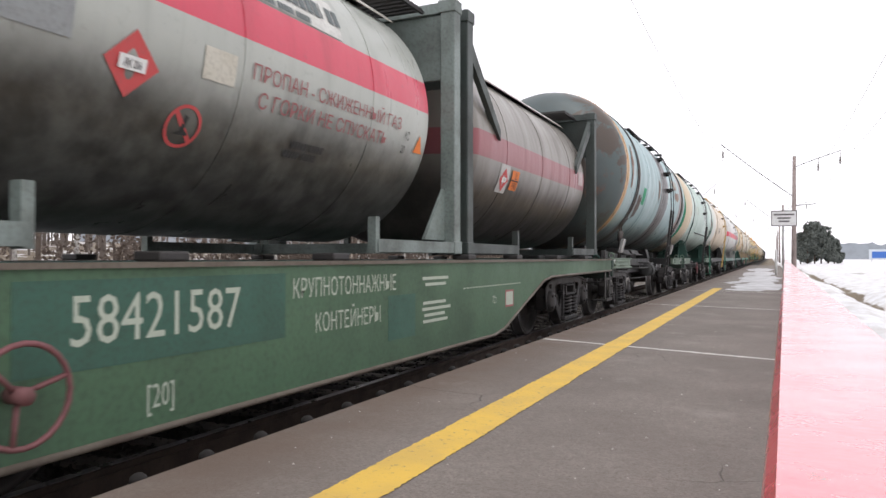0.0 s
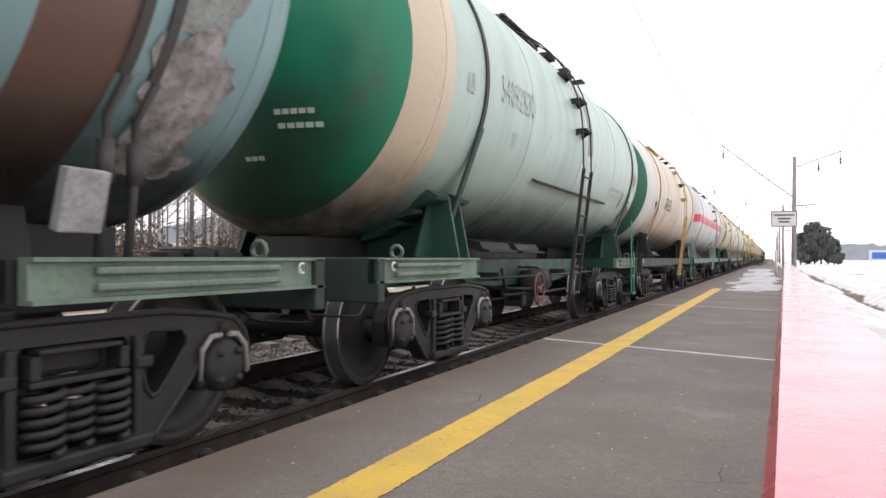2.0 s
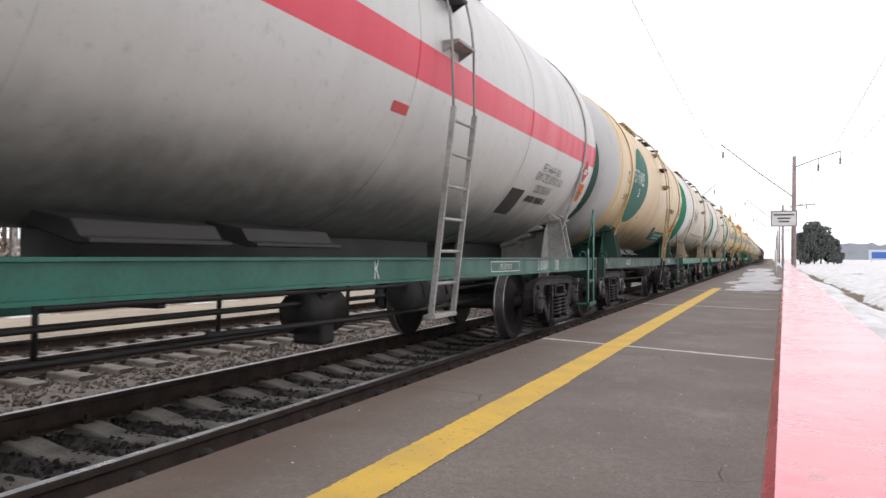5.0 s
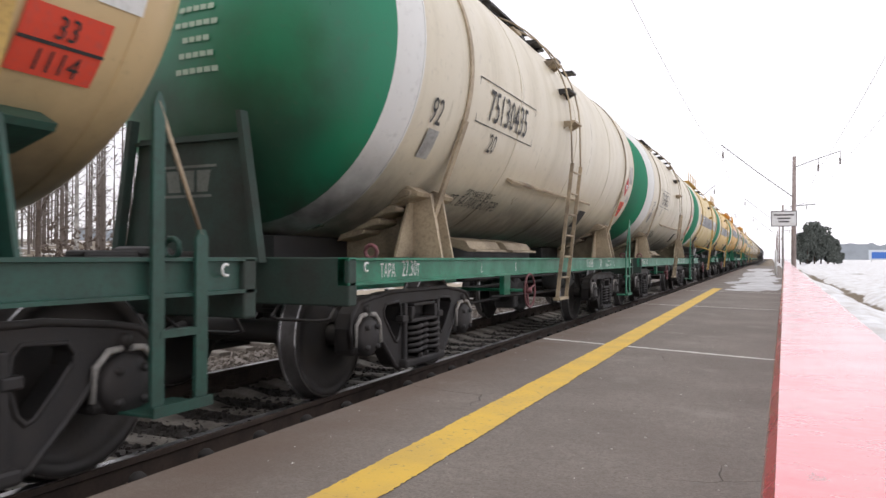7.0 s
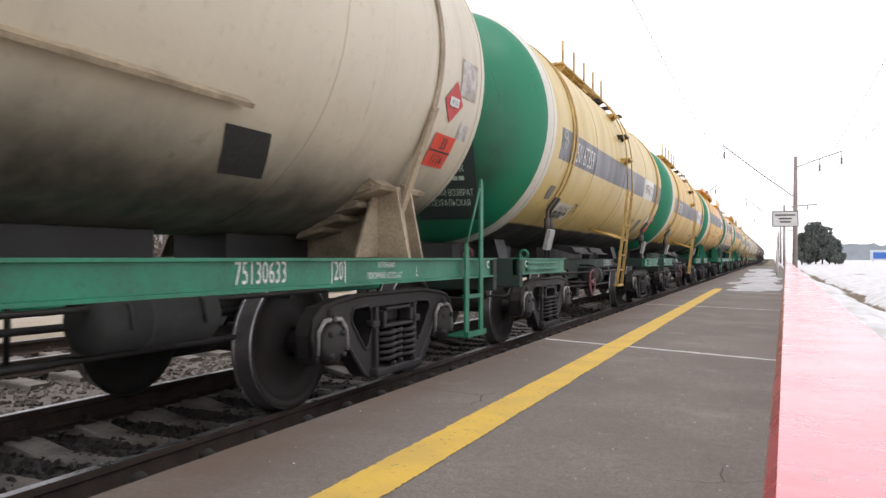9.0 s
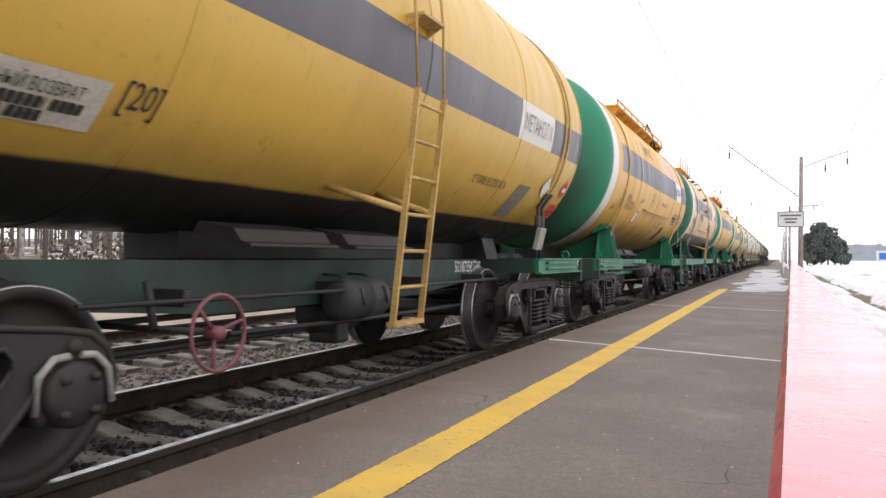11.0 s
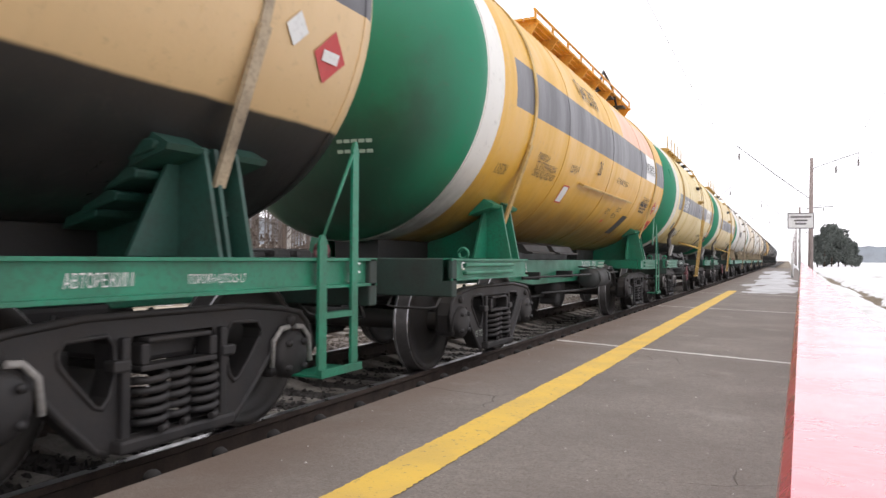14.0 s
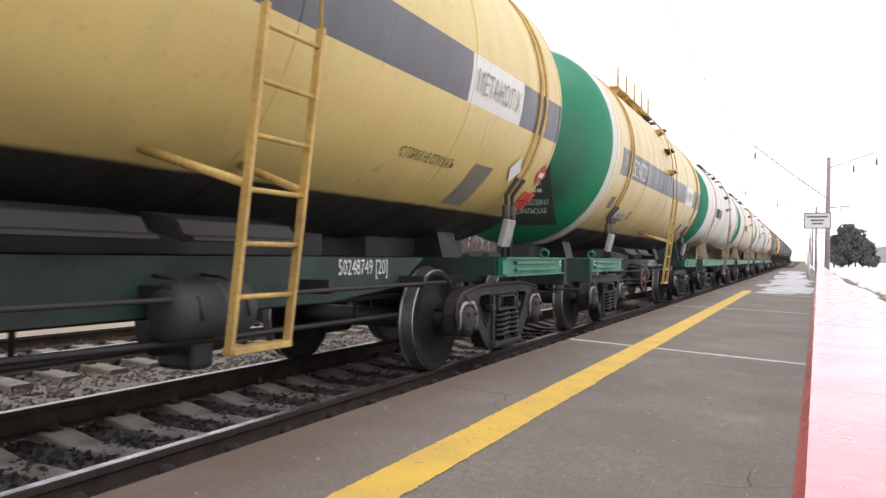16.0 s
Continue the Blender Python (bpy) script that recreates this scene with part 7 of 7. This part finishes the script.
    part("dashed_line", bm, faded_white, w)
    bm = bmesh.new()
    box(bm, 1.4003, 1.4025, 1.35, 1.57, 0.58, 0.72)
    part("warning_label", bm, faded_white, w)
    frame_a = weathered("grey_green_container_frame", (0.19, 0.235, 0.215), (0.06, 0.058, 0.052), 0.6, 0.55)
    frame_b = weathered("dark_green_container_frame", (0.045, 0.06, 0.054), (0.035, 0.034, 0.031), 0.6, 0.55)
    c, r, m = tank_container(w, -5.5, 0.56, dict(base=(0.40, 0.42, 0.38), stripe=(0.02, 0.30, (0.56, 0.055, 0.095), -9, 9), rust=0.0, grime_shade=0.7, dirt=(0.08, 0.075, 0.065)), frame_a, False)
    off = mid + m

    def lines(rows, mat):
        for row in rows:
            tank_writing(c, r, [row], mat)
    lines([("ПРОПАН - СЖИЖЕННЫЙ ГАЗ", 4.42 - off, -8.0, 0.095, 0.98), ("С ГОРКИ НЕ СПУСКАТЬ", 4.36 - off, -16.0, 0.095, 1.02)], paint("dull_red_stencil", (0.30, 0.10, 0.10)))
    lines([("#" * 12, 4.2 - off, -27, 0.05, 0.6), ("#" * 12, 4.15 - off, -30.5, 0.05, 0.6), ("1С", 5.5 - off, -12.0, 0.07, 0.7), ("20", 5.47 - off, -18, 0.07, 0.7)], black_paint)
    patch(c, "letter_field", r, 3.9 - off, 24, 0.62, 0.16, weathered("white_letter_field", (0.6, 0.6, 0.56), (0.4, 0.4, 0.37), 0.4), "white field with plain bars of writing")
    lines([("#" * 14, 3.95 - off, 24.5, 0.13, 0.6), ("#" * 18, 3.85 - off, 17.5, 0.05, 0.6)], paint("grey_stencil", (0.12, 0.14, 0.14)))
    patch(c, "painted_mark", r, 3.2 - off, -10, 0.13, 0.09, weathered("beige_square", (0.56, 0.54, 0.46), (0.4, 0.38, 0.3), 0.4), "beige painted square")
    patch(c, "painted_mark", r, 2.05 - off, -9, 0.2, 0.12, weathered("grey_square", (0.27, 0.29, 0.29), (0.2, 0.2, 0.2), 0.4), "dark grey painted square")
    hazard(c, r, 2.60 - off, -16.5, 0.17, "АК 206")
    bm = bmesh.new()
    n = 20
    for i in range(n):
        a, b = i * math.tau / n, (i + 1) * math.tau / n
        on_tank(bm, r, 3.04 - off, -29.3, [[(0.13 * math.cos(a), 0.13 * math.sin(a)), (0.13 * math.cos(b), 0.13 * math.sin(b)), (0.11 * math.cos(b), 0.11 * math.sin(b)), (0.11 * math.cos(a), 0.11 * math.sin(a))]])
    on_tank(bm, r, 3.04 - off, -29.3, [[(-0.07, 0.09), (-0.09, 0.07), (0.07, -0.09), (0.09, -0.07)]])
    ban = part("prohibition_sign", bm, red_paint, c, "round red prohibition sign")
    bm = bmesh.new()
    on_tank(bm, r - 0.002, 3.04 - off, -29.3, [[(-0.06, -0.05), (0.07, -0.05), (0.01, -0.01)], [(-0.015, -0.03), (0.015, -0.03), (0.02, 0.06), (-0.01, 0.07)]])
    part("pictogram", bm, black_paint, ban)
    bm = bmesh.new()
    on_tank(bm, r + 0.003, 5.75 - off, -14, [[(-0.08, -0.08), (0.08, -0.08), (0.0, 0.08)]])
    part("warning_triangle", bm, orange_paint, c, "orange warning triangle")
    c, r, m = tank_container(w, 0.74, 6.52, dict(base=(0.22, 0.205, 0.18), stripe=(-0.18, 0.10, (0.26, 0.075, 0.085), -9, 9), rust=0.1, grime_shade=0.9, dirt=(0.07, 0.06, 0.05)), frame_b, True)
    off = mid + m
    patch(c, "sign_field", r, 8.05 - off, -18, 0.16, 0.17, weathered("pale_sign_field", (0.5, 0.5, 0.48), (0.3, 0.3, 0.28), 0.4), "pale field behind the signs")
    hazard(c, r + 0.003, 8.05 - off, -18.5, 0.14, "АК205")
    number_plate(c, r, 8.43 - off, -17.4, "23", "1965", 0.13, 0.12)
    patch(c, "paper_label", r, 11.6 - off, 0, 0.14, 0.11, weathered("pale_paper", (0.5, 0.42, 0.42), (0.4, 0.3, 0.3), 0.4), "faded white label")
    WAGONS.append(w)


faded_green = weathered("faded_pale_green_plate", (0.17, 0.24, 0.18), (0.08, 0.085, 0.07), 0.5, 0.6)
faded_white = paint("faded_white_paint", (0.40, 0.45, 0.37))
container_wagon()
blue_wagon()
teal_wagon()
sand_wagon()
gas_wagon()
leaf_wagon()
cream_wagon(79.85, "75130435")
cream_wagon(91.8, "75130633")
pale_wagon(103.5, "50167359", (0.62, 0.47, 0.17))
pale_wagon(115.26, "50187350", (0.66, 0.42, 0.075), 0.3, 2.65, 5.48)
bright_wagon(127.27, "76411115")
peach_wagon()
bright_wagon(151.5, "76412006")
pale_wagon(163.56, "50248749", (0.66, 0.51, 0.19), 0.3, 1.9)
pale_wagon(175.6, "50248723", (0.64, 0.50, 0.22))
far_wagons()


def motions():
    """The whole train rolls towards the camera and past it; its wheels turn with it."""
    for w in WAGONS:
        y = w["start"]
        del w["start"]
        walk(w, [(0.0, pose(AXIS, y, RZ)), (16.0, pose(AXIS, y - SPEED * 16.0, RZ))])
    step = 2 / 30
    for w, y, first in ROLLING:
        walk(w, [(i * step, pose(0, y, WHEEL, first + math.degrees(SPEED * i * step / WHEEL))) for i in range(241)])


motions()
